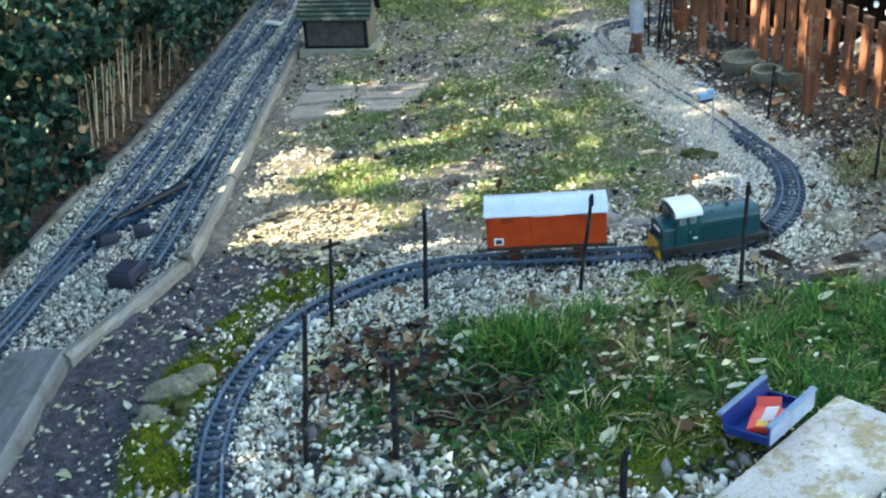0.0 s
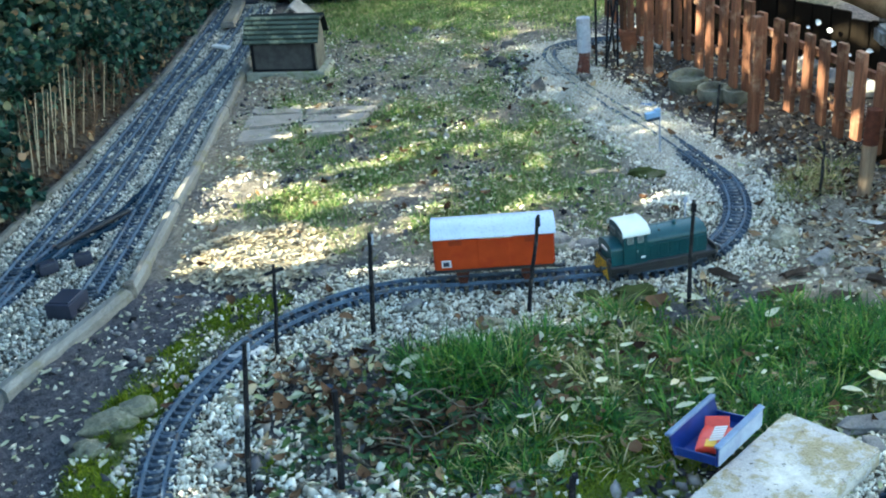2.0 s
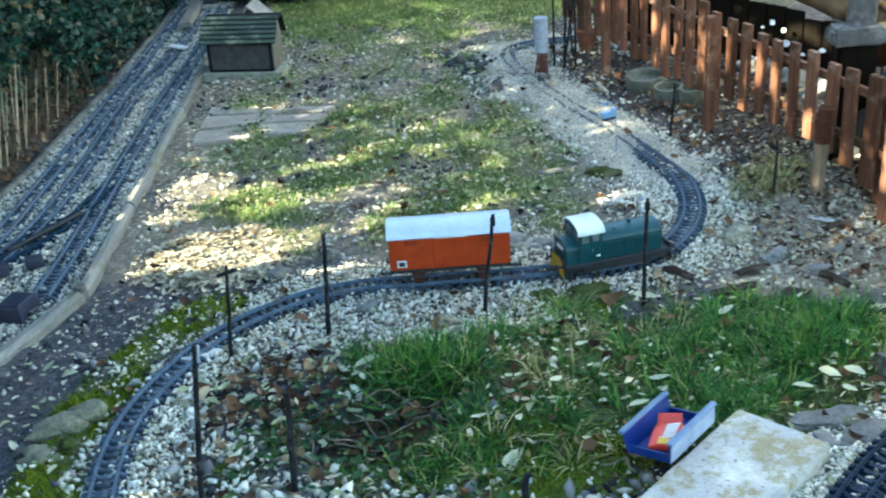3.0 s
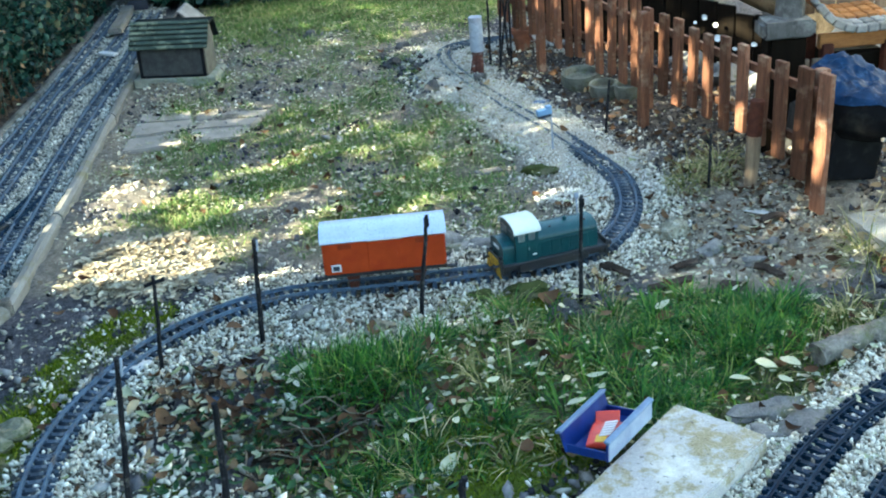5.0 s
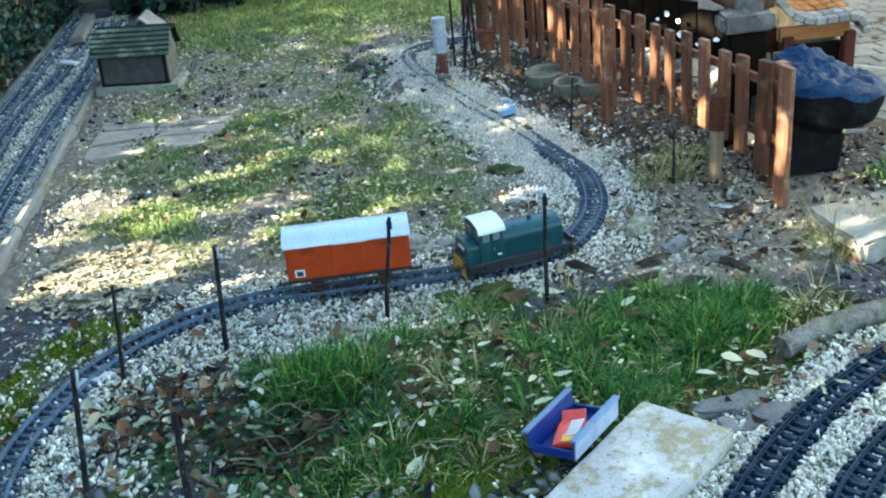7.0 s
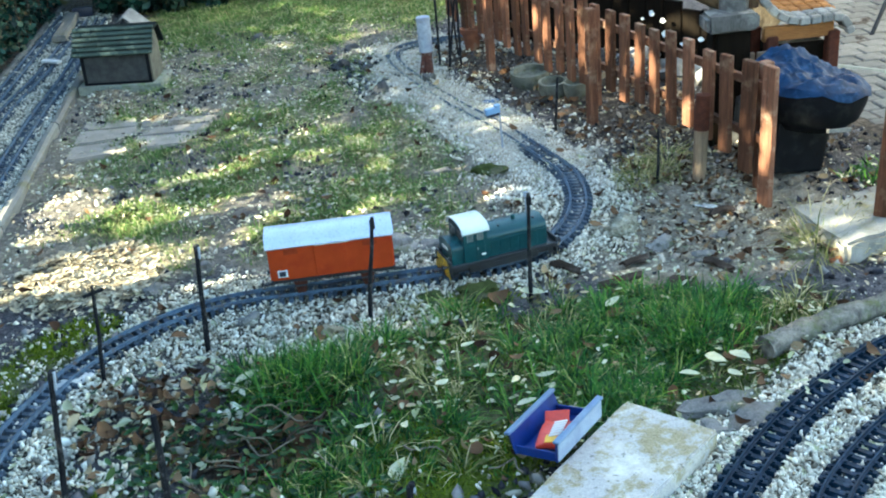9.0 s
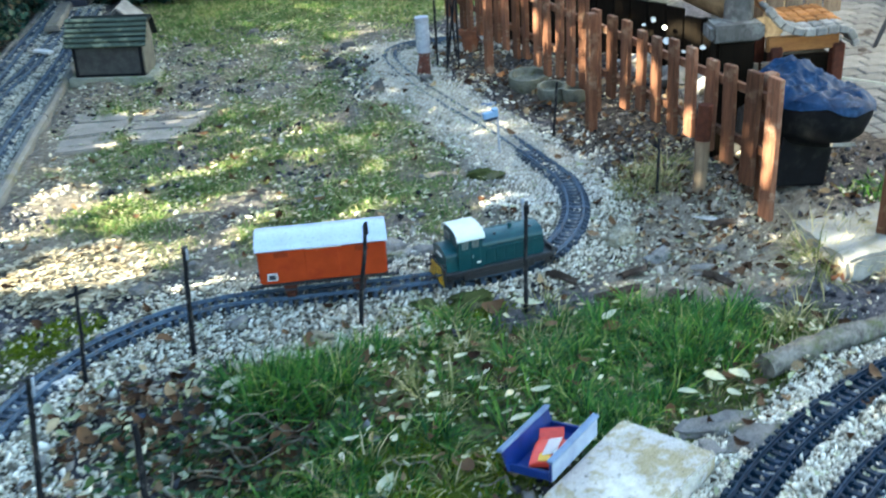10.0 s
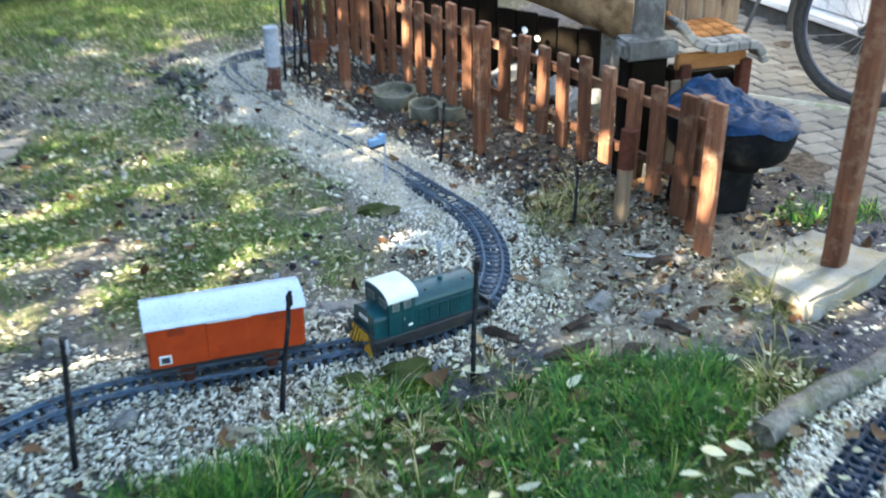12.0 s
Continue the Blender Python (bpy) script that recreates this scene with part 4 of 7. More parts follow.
def build_slabs():
    s = part("concrete_slab", slab_bm([(0.755, 1.655), (0.883, 1.515), (0.50, 1.20), (0.35, 1.285)], -0.02, 0.046, 0.004, 0.0018, 14), M_SLAB_PALE)
    tagged(s, "pale lichen-stained concrete slab lying by the siding", "slab")
    s = part("concrete_slab", slab_bm([(1.438, 2.365), (1.72, 2.42), (1.82, 2.22), (1.465, 2.105)], 0.0, 0.055, 0.01, 0.009, 9), M_SLAB)
    tagged(s, "broken pale concrete slab under a wooden post", "slab")
    p = thing("stepping_stones", pose(-0.01, -0.11, 0), "sunken pale paving stones in the lawn", "paving")
    quads = [[(-0.60, 3.80), (-0.36, 3.82), (-0.375, 3.96), (-0.595, 3.95)], [(-0.35, 3.83), (-0.17, 3.82), (-0.14, 3.93), (-0.365, 3.96)],
             [(-0.595, 3.965), (-0.38, 3.975), (-0.37, 4.10), (-0.585, 4.12)], [(-0.365, 3.975), (-0.14, 3.945), (-0.10, 4.03), (-0.36, 4.07)],
             [(-0.585, 4.135), (-0.37, 4.115), (-0.385, 4.22), (-0.58, 4.24)], [(-0.355, 4.085), (-0.095, 4.045), (-0.07, 4.12), (-0.36, 4.19)]]
    for q in quads:
        part("paving_stone", slab_bm(q, -0.04, 0.011 + random.uniform(-0.003, 0.002), 0.005), M_PAVING, p)


# ---- stakes along the loop ----


def build_stake(base, top, r, cap="", label="thin dark stake pushed into the ballast"):
    h = top - base
    t = thing("stake", Matrix.Translation(base), label, "stake", "stakes along the loop")
    bm = bmesh.new()
    st, n = [], 8
    for i in range(n + 1):
        p = h * i / n + Vector((noise.noise(base * 9 + Vector((0, 0, i * 0.6))), noise.noise(base * 7 + Vector((3, 0, i * 0.6))), 0)) * 0.003
        k = r * (0.88 - 0.22 * i / n)
        st.append((p, Vector((1, 0, 0)) * k, Vector((0, 1, 0)) * k))
    st[0] = (st[0][0] - Vector((0, 0, 0.03)), *st[0][1:])
    part("rod", add_sweep(bm, [(math.cos(a), math.sin(a)) for a in np.arange(8) * math.pi / 4], st), M_STAKE, t, smooth=True)
    if cap == "cross":
        part("cross_arm", rod(h * 0.93 + Vector((-0.022, 0, -0.006)), h * 0.93 + Vector((0.022, 0, 0.006)), r * 0.75, n=8), M_STAKE, t)
    elif cap == "tip":
        part("clip", box((0.011, 0.012, 0.022), h * 0.97 + Vector((0.004, 0, 0)), bevel=0.002), M_STAKE, t)
        part("insulator", rod(h * 0.9 + Vector((0.007, -0.004, 0)), h * 1.0 + Vector((0.007, -0.004, 0)), 0.0028, n=8), M_PIPE, t, "pale insulator")
    elif cap == "wide":
        part("clip", box((0.012, 0.012, 0.024), h * 0.93, bevel=0.003), M_STAKE, t)
    return t


def build_stakes():
    V = Vector
    for b, dx, h, r, cap in (((-0.29, 2.104), 0.026, 0.245, 0.006, "cross"), ((-0.066, 2.186), 0.018, 0.265, 0.0075, "tip"), ((0.312, 2.207), 0.036, 0.265, 0.0065, "wide"),
                             ((0.698, 2.18), 0.008, 0.28, 0.0065, "wide"), ((-0.295, 1.60), 0.045, 0.335, 0.007, "tip"), ((-0.112, 1.575), 0.012, 0.235, 0.0085, ""),
                             ((1.219, 2.723), 0.0, 0.185, 0.0055, ""), ((1.068, 3.289), 0.012, 0.20, 0.006, "")):
        z = float(height(np.array([b[0]]), np.array([b[1]]))[0])
        build_stake(V((*b, z)), V((b[0] + dx, b[1], h)), r, cap)
    build_stake(V((0.30, 1.43, 0)), V((0.306, 1.44, 0.10)), 0.009, "tip", "short dark stake with a pale clip")
    for b, h in (((0.407, 2.615), 0.085), ((0.80, 2.62), 0.09)):
        t = thing("signal_post", pose(*b, 0), "thin pale model signal post beside the track", "signal", "signal posts")
        part("mast", rod((0, 0, -0.01), (0, 0, h), 0.0035, 0.0025, 8), M_PIPE, t)
        part("head", box((0.012, 0.006, 0.016), (0, 0, h), bevel=0.002), M_PIPE, t)
        part("foot", box((0.016, 0.016, 0.006), (0, 0, 0.004), bevel=0.001), M_PIPE, t)
    t = thing("blue_signal", pose(0.863, 3.19, 0, 0, 0, 8), "pale blue model signal box on a thin clear mast", "signal", "signal posts")
    part("mast", rod((0, 0, -0.015), (-0.004, 0, 0.16), 0.004, 0.003, 8), M_PIPE, t, "thin pale mast")
    part("foot", box((0.018, 0.018, 0.006), (0, 0, 0.01), bevel=0.001), M_PIPE, t)
    h = part("head", box((0.05, 0.018, 0.02), (-0.028, 0, 0.15), (0, -6, 0), bevel=0.003, seg=2), M_SIGNAL_BLUE, t)
    part("hood", box((0.018, 0.02, 0.01), (-0.012, 0, 0.164), (0, -6, 0), bevel=0.002), M_SIGNAL_BLUE, h)
    part("underside", box((0.044, 0.016, 0.01), (-0.027, 0, 0.136), (0, -6, 0), bevel=0.002), M_NAVY, h, "dark lower edge")


# ---- fence and what stands by it ----


def picket_mesh(w, h, thick):
    bm = box((w, thick, h), (0, 0, h / 2), bevel=0.003, seg=2)
    for v in bm.verts:
        if v.co.z > h * 0.9 and abs(v.co.x) > w * 0.3:
            v.co.z -= 0.006
    return bm


def build_fence():
    f = thing("picket_fence", pose(0, 0, 0), "low reddish-brown stained wooden picket fence", "fence")
    d = FENCE_B - FENCE_A
    yaw = math.degrees(math.atan2(d.y, d.x))
    n = 26
    # pale, flat-topped boards, some longer, one pushed against the next
    for i in range(n):
        p = FENCE_A + d * i / (n - 1)
        z0, z1 = {0: (0.045, 0.43), 1: (0.11, 0.425), 11: (0.13, 0.445), 12: (0.12, 0.445), 10: (0.08, 0.425)}.get(i, (0.15 + 0.012 * math.sin(i * 2.1), 0.42 + 0.008 * math.sin(i * 1.7)))
        z0 = z0 if i < 13 else z0 - 0.03
        w = 0.048 if i < 2 or i in (11, 12) else 0.042
        bm = picket_mesh(w, z1 - z0, 0.016)
        ob = part("picket", bm, M_PICKET, f)
        ob.matrix_basis = pose(p.x + 0.003 * math.sin(i * 3.1), p.y, z0, 0, random.uniform(-1.6, 1.6), yaw + random.uniform(-4, 4)) 
    for z in (0.21, 0.355):
        side = Vector((-d.y, d.x, 0)).normalized() * -0.02
        a, b = FENCE_A + side - d.normalized() * 0.0, FENCE_B + side
        part("rail", add_sweep(bmesh.new(), [(-0.007, -0.011), (0.007, -0.011), (0.007, 0.011), (-0.007, 0.011)], [(p + Vector((0, 0, z)), side.normalized(), Vector((0, 0, 1))) for p in (a, a.lerp(b, 0.5), b)]), M_PICKET, f)
    for k in (0.035, 0.40, 0.78):
        p = FENCE_A.lerp(FENCE_B, k) + Vector((-d.y, d.x, 0)).normalized() * (-0.045 if k < 0.1 else 0.02)
        part("post", box((0.032, 0.032, 0.44), (p.x, p.y, 0.19), (0, 0, yaw), bevel=0.003), M_PICKET, f)
    s = thing("stump_post", pose(1.316, 2.66, 0.0, 0, 1.5, 12), "short weathered post with a dark top before the fence", "post")
    part("shaft", rod((0, 0, -0.03), (0, 0, 0.2), 0.0185, 0.0205, 14), M_PICKET_OLD, s)
    part("collar", rod((0, 0, 0.19), (0.002, 0, 0.29), 0.0218, 0.0205, 14), M_RUSTY, s, "dark red-brown weathered top")
    t = part("post", box((0.052, 0.045, 1.3), (0, 0, 0.62), bevel=0.004), M_PICKET, None)
    t.name = "timber_post"
    t.matrix_basis = pose(1.645, 2.245, 0.05, 1, 0, 25)
    tagged(t, "upright reddish timber post on a concrete slab", "post")


def build_far_clutter():
    p = thing("marker_pipe", pose(0.775, 4.17, 0), "pale plastic pipe with a rusty red foot", "pipe")
    part("pipe", rod((0, 0, 0.11), (-0.002, 0, 0.25), 0.028, n=20), M_PIPE, p, "pale blue-grey pipe", True)
    part("foot", rod((0, 0, -0.03), (0, 0, 0.135), 0.024, 0.022, 16), M_RUST, p, "flaking rusty red foot")
    part("brace", rod((-0.035, -0.02, -0.02), (-0.015, -0.012, 0.10), 0.010, 0.008, 8), M_RUST, p)
    for x, y, h, lean in ((0.85, 4.32, 0.62, 0.0), (0.905, 4.40, 0.6, 0.01), (0.955, 4.46, 0.55, -0.01), (0.87, 4.23, 0.4, 0.02), (0.93, 4.26, 0.42, 0.0)):
        build_cane(x, y, h, lean)
    for x, y, r, h in ((1.13, 3.87, 0.075, 0.075), (1.175, 3.70, 0.052, 0.085), (1.24, 3.62, 0.045, 0.08)):
        build_bowl(x, y, r, h)
    t = thing("flower_pot", pose(1.03, 4.52, 0.0), "small terracotta pot standing at the fence", "flower pot")
    prof = [(0.03, 0), (0.043, 0.075), (0.05, 0.075), (0.05, 0.095), (0.043, 0.095), (0.036, 0.07), (0.02, 0.06)]
    part("pot", lathe(prof), M_TERRA, t, smooth=True)
    part("soil", rod((0, 0, 0.06), (0, 0, 0.075), 0.038, n=18), M_BARK, t, "dry potting soil")
    d = thing("disc_lantern", pose(1.075, 4.36, 0.0), "dark round lantern with a white disc by the fence", "lantern")
    part("stand", rod((0, 0, -0.02), (0, 0, 0.09), 0.012, 0.01, 10), M_PICKET, d)
    part("drum", rod((-0.02, -0.02, 0.11), (0.02, 0.02, 0.11), 0.038, n=20), M_RUST, d, "dark red drum")
    part("disc", rod((-0.024, -0.024, 0.105), (-0.02, -0.02, 0.105), 0.016, n=16), M_WHITE, d, "white disc")
    w = part("plastic_scrap", add_lump(bmesh.new(), (0.06, 0.03, 0.02), (0, 0, 0.006), RNG, 3, 0.4), M_LILAC, smooth=True)
    tagged(lay(w, 0.935, 3.70, 0.005, 20), "crumpled pale blue plastic scrap on gravel", "litter")
    w = part("paper_scrap", add_lump(bmesh.new(), (0.065, 0.014, 0.01), (0, 0, 0.003), RNG, 3, 0.5), M_STONE_PALE, smooth=True)
    tagged(lay(w, 1.275, 2.49, 0.03, -35), "torn white paper scrap on the soil", "litter")


def lathe(prof, n=22):
    bm = bmesh.new()
    rings = [[bm.verts.new((r * math.cos(a), r * math.sin(a), z)) for a in np.arange(n) * 2 * math.pi / n] for r, z in prof]
    for a, b in zip(rings, rings[1:]):
        for i in range(n):
            bm.faces.new((a[i], a[(i + 1) % n], b[(i + 1) % n], b[i]))
    bm.faces.new(rings[0][::-1])
    bm.faces.new(rings[-1])
    bmesh.ops.recalc_face_normals(bm, faces=bm.faces[:])
    return bm


def build_bowl(x, y, r, h):
    ob = part("stone_bowl", lathe([(r * 0.72, -0.01), (r * 0.95, h * 0.45), (r, h * 0.55), (r, h), (r * 0.82, h), (r * 0.75, h * 0.7), (r * 0.1, h * 0.62)]), M_BOWL, smooth=True)
    ob.matrix_basis = pose(x, y, float(height(np.array([x]), np.array([y]))[0]) - 0.012, 5, -4, 0)
    return tagged(ob, "mossy grey concrete planter bowl on dark soil", "planter", "planter bowls by the fence")


M_BOWL = worn("mossy_old_concrete", (0.2, 0.205, 0.18), (0.075, 0.08, 0.066), 0.95, scale=24, fine=180, relief=0.8, dist=0.003, stain=(0.075, 0.085, 0.035), stain_scale=14)
# near-black colour standing in for shade under the log, seat and ledge
M_SHADE_BOARD = worn("shade_board", (0.01, 0.0068, 0.004), (0.004, 0.003, 0.002), 0.75, scale=22, fine=160, stretch=(2.5, 2.5, 0.25), relief=0.4, spread=0.2)
M_BARK_GREY = worn("smooth_grey_bark", (0.13, 0.125, 0.12), (0.05, 0.048, 0.047), 0.85, scale=12, fine=140, stretch=(2, 2, 0.4), relief=0.6, stain=(0.2, 0.2, 0.19))
M_OLDBOARD = worn("slate_grey_board", (0.19, 0.2, 0.205), (0.1, 0.105, 0.11), 0.85, scale=16, fine=140, stretch=(3, 0.25, 3), relief=0.4, stain=(0.09, 0.095, 0.08))
M_KERB = worn("earthy_kerb", (0.2, 0.195, 0.175), (0.07, 0.07, 0.065), 0.9, scale=16, fine=200, relief=0.7, stain=(0.06, 0.065, 0.04), stain_scale=9)
M_CONCRETE_DARK = worn("mossy_concrete", (0.34, 0.35, 0.3), (0.2, 0.205, 0.17), 0.9, scale=20, fine=220, relief=0.5, stain=(0.13, 0.16, 0.07))


def build_cane(x, y, h, lean):
    bm = bmesh.new()
    pts = [Vector((lean * (i / 6) * 3, 0, h * i / 6)) for i in range(7)]
    add_tube(bm, pts, 0.005, 0.0044, 8)
    ob = part("garden_cane", bm, M_STAKE)
    ob.matrix_basis = pose(x, y, -0.02)
    return tagged(ob, "thin dark upright garden cane", "cane", "garden canes by the pipe")


# ---- huts at the far end ----


def build_hut():
    h = thing("model_hut", pose(-0.49, 4.66, 0.0, 0, 1.5, -9), "small model hut with slatted green-grey roof", "model house")
    part("plinth", box((0.36, 0.22, 0.04), (0.005, 0, 0.01), bevel=0.004), M_CONCRETE_DARK, h, "concrete plinth")
    part("wall", box((0.30, 0.17, 0.15), (0, 0, 0.10), bevel=0.002), M_HUT, h)
    s = part("shutter", box((0.272, 0.006, 0.118), (0, -0.086, 0.094), bevel=0.001), M_HUTDARK, h, "dark closed front shutter")
    for x in (-0.134, 0.134):
        part("frame", box((0.014, 0.01, 0.135), (x * 1.03, -0.088, 0.094), bevel=0.001), M_HUTFRAME, s)
    for z in (0.033, 0.158):
        part("frame", box((0.28, 0.01, 0.014), (0, -0.088, z), bevel=0.001), M_HUTFRAME, s)
    for sx in (-1, 1):
        part("gable", extrude_x([(-0.085, 0.17), (0.085, 0.17), (0.05, 0.235), (0.0, 0.252)], sx * 0.146 - 0.003, sx * 0.146 + 0.003), M_HUT, h)
    roof = part("roof", extrude_x([(-0.112, 0.165), (-0.04, 0.252), (0.06, 0.255), (0.115, 0.17), (0.11, 0.16), (0.055, 0.243), (-0.036, 0.241), (-0.104, 0.160)], -0.168, 0.168), M_ROOFING, h)
    for i in range(6):
        t = i / 5
        y, z = -0.113 + 0.075 * t, 0.168 + 0.088 * t
        part("slat", box((0.342, 0.0165, 0.010), (0, y, z), (40, 0, 0), bevel=0.0015), M_SLATE, roof)
    h = thing("model_house", pose(-0.49, 5.12, 0.0, 0, 0, 84), "small model house with a pale gabled roof", "model house")
    part("wall", extrude_x([(-0.07, 0), (0.07, 0), (0.07, 0.14), (0.0, 0.205), (-0.07, 0.14)], -0.085, 0.085), M_HUTDARK, h)
    for sy in (-1, 1):
        part("roof_panel", box((0.2, 0.12, 0.008), (0, sy * 0.045, 0.178), (-sy * 43, 0, 0), bevel=0.002), M_GREYWOOD, h, "grey roof panel")
    part("gable_window", box((0.004, 0.04, 0.05), (-0.086, 0, 0.09), bevel=0.001), M_WHITE, h)
    b = thing("shed", pose(-0.55, 6.9, 0.0), "dark wooden shed wall behind the lawn", "shed")
    for i in range(9):
        part("board", box((0.145, 0.02, 1.2), (-0.6 + i * 0.15, 0, 0.58), bevel=0.004), M_HUTDARK, b)
    part("plinth", box((1.4, 0.06, 0.08), (0, -0.01, 0.02), bevel=0.006), M_CONCRETE_DARK, b)
    k = thing("far_boards", pose(0, 0, 0), "pale weathered boards lying across the far lawn edge", "boards")
    for a, c, w in (((0.15, 6.42), (0.95, 6.10), 0.10), ((0.55, 6.22), (1.5, 5.86), 0.09), ((0.4, 6.5), (1.7, 6.02), 0.12)):
        board("board", a, c, w, 0.03, 0.005, M_PLANK, k)


def build_crossing():
    c = thing("board_crossing", pose(0, 0, 0), "weathered boards laid between the yard tracks", "boards")
    board("board", (-0.90, 5.55), (-0.915, 6.15), 0.07, 0.03, 0.03, M_PLANK, c)
    board("board", (-0.91, 5.15), (-0.83, 5.09), 0.035, 0.012, 0.03, M_WHITE, c, "white-painted board")
    for x, y, s, turn, z in ((-0.868, 2.425, (0.072, 0.095, 0.042), -14, 0.012), (-0.90, 2.70, (0.05, 0.03, 0.03), 20, 0.02), (-0.99, 2.66, (0.055, 0.035, 0.03), 35, 0.02), (-0.865, 6.2, (0.11, 0.05, 0.05), 0, 0.02)):
        t = thing("point_motor", pose(x, y, z, 0, 0, turn), "black plastic point motor box beside a turnout", "point motor", "point motors in the yard")
        part("case", box(s, (0, 0, s[2] / 2), bevel=0.004, seg=2), M_NAVY, t, smooth=True)
        part("lever", box((0.012, s[1] * 0.4, 0.01), (s[0] / 2 + 0.006, 0, s[2] * 0.3), bevel=0.002), M_BLACK, t)
        part("cover", box((s[0] * 0.8, s[1] * 0.8, 0.004), (0, 0, s[2] + 0.001), bevel=0.001), M_NAVY, t)
    w = thing("turnout", pose(0, 0, 0), "dark plastic turnout with long sleepers and point blades", "railway turnout")
    qb, qs = curve_points(LEFT_B, 0.01)[0], curve_points(SPUR, 0.01)[0]
    for i in range(17):
        y = 2.63 + i * 0.026
        x0, x1 = float(np.interp(y, qb[:, 1], qb[:, 0])) - 0.04, float(np.interp(y, qs[:, 1], qs[:, 0])) + 0.042
        part("long_sleeper", box((x1 - x0, 0.0135, 0.012), ((x0 + x1) / 2, y, TOP - 0.004), (0, 0, 22), bevel=0.0015), M_NEWTRACK, w)
    for k, (a, c) in enumerate((((-1.045, 2.70), (-0.985, 2.86)), ((-1.02, 2.68), (-0.955, 2.84)), ((-0.955, 2.93), (-0.925, 3.0)))):
        board("check_rail" if k == 2 else "point_blade", a, c, 0.008, 0.01, TOP + 0.002, M_NEWTRACK, w)
    h = part("point_lever", box((0.30, 0.016, 0.012), (0, 0, 0), bevel=0.003), M_BLACK)
    tagged(lay(h, -0.93, 2.93, 0.03, 58), "black operating rod across the turnout", "rod")


# ---- tray, packet, log ----


def build_tray():
    t = thing("toy_tray", pose(0.598, 1.574, 0.05, -9, -1, 44), "open deep blue plastic toy tipper tray, tilted", "toy tray")
    L, W, H = 0.145, 0.086, 0.044
    part("floor", box((L, W, 0.004), (0, 0, 0), bevel=0.001), M_BLUE, t)
    for sy, mt in ((1, M_LILAC), (-1, M_LILAC)):
        w = part("side_wall", box((L + 0.012, 0.005, H), (0, sy * (W / 2 + 0.004), H / 2), (-sy * 9, 0, 0), bevel=0.0015), M_BLUE, t)
        part("rim", box((L + 0.018, 0.013, 0.006), (0, sy * (W / 2 + 0.009), H), (-sy * 9, 0, 0), bevel=0.0015), M_LILAC, w, "pale blue rim")
    # paler grey-blue panel on one side only
    part("outer_panel", box((L + 0.012, 0.002, H - 0.006), (0, -(W / 2 + 0.0085), H / 2), (9, 0, 0), bevel=0.0006), M_GREYBLUE, t, "pale grey-blue outer panel")
    for sx in (-1, 1):
        part("end_wall", box((0.004, W, H * 0.42), (sx * L / 2, 0, H * 0.2), bevel=0.001), M_BLUE, t)
    p = thing("snack_packet", pose(0.588, 1.560, 0.064, -9, 2, 62) @ Matrix.Scale(1.1, 4), "crumpled red packet with white and yellow print", "packet")
    bm = box((0.075, 0.05, 0.012), bevel=0.004, seg=2)
    bmesh.ops.subdivide_edges(bm, edges=bm.edges[:], cuts=2, use_grid_fill=True)
    for v in bm.verts:
        v.co.z += 0.006 * noise.noise(v.co * 45)
    part("wrapper", bm, M_PACKET, p, smooth=True)
    part("flap", box((0.03, 0.042, 0.003), (0.042, 0.004, 0.006), (0, -28, 6), bevel=0.001), M_PACKET, p)
    for i in range(6):
        part("print_bar", box((0.005, 0.022, 0.0012), (-0.014 + i * 0.0085, -0.006, 0.0095 - 0.0004 * i), (0, 0, 16)), M_WHITE, p, "white print bar")
    part("print_field", box((0.022, 0.018, 0.0012), (-0.024, 0.0, 0.0085), (0, 0, 4)), M_YELLOW, p, "yellow print field")


def build_log(pts, r, label):
    bm = bmesh.new()
    st = []
    q, s, u = curve_points(pts, 0.02)
    for p, n in zip(q, s):
        k = r * (1 + 0.14 * noise.noise(Vector(p) * 11))
        st.append((Vector((p[0], p[1], r * 0.72 + 0.006 * noise.noise(Vector(p) * 9))), Vector(n) * k, Vector((0, 0, 1)) * k))
    add_sweep(bm, [(math.cos(a), math.sin(a)) for a in np.arange(14) * math.pi / 7], st)
    for v in bm.verts:
        v.co += Vector((noise.noise(v.co * 60), noise.noise(v.co * 55 + Vector((4, 4, 4))), noise.noise(v.co * 50))) * 0.006 + Vector((0, 0, 1)) * 0.006 * noise.noise(v.co * 22)
    return tagged(part("log", bm, M_BARK, smooth=True), label, "log")


# ---- behind the fence ----


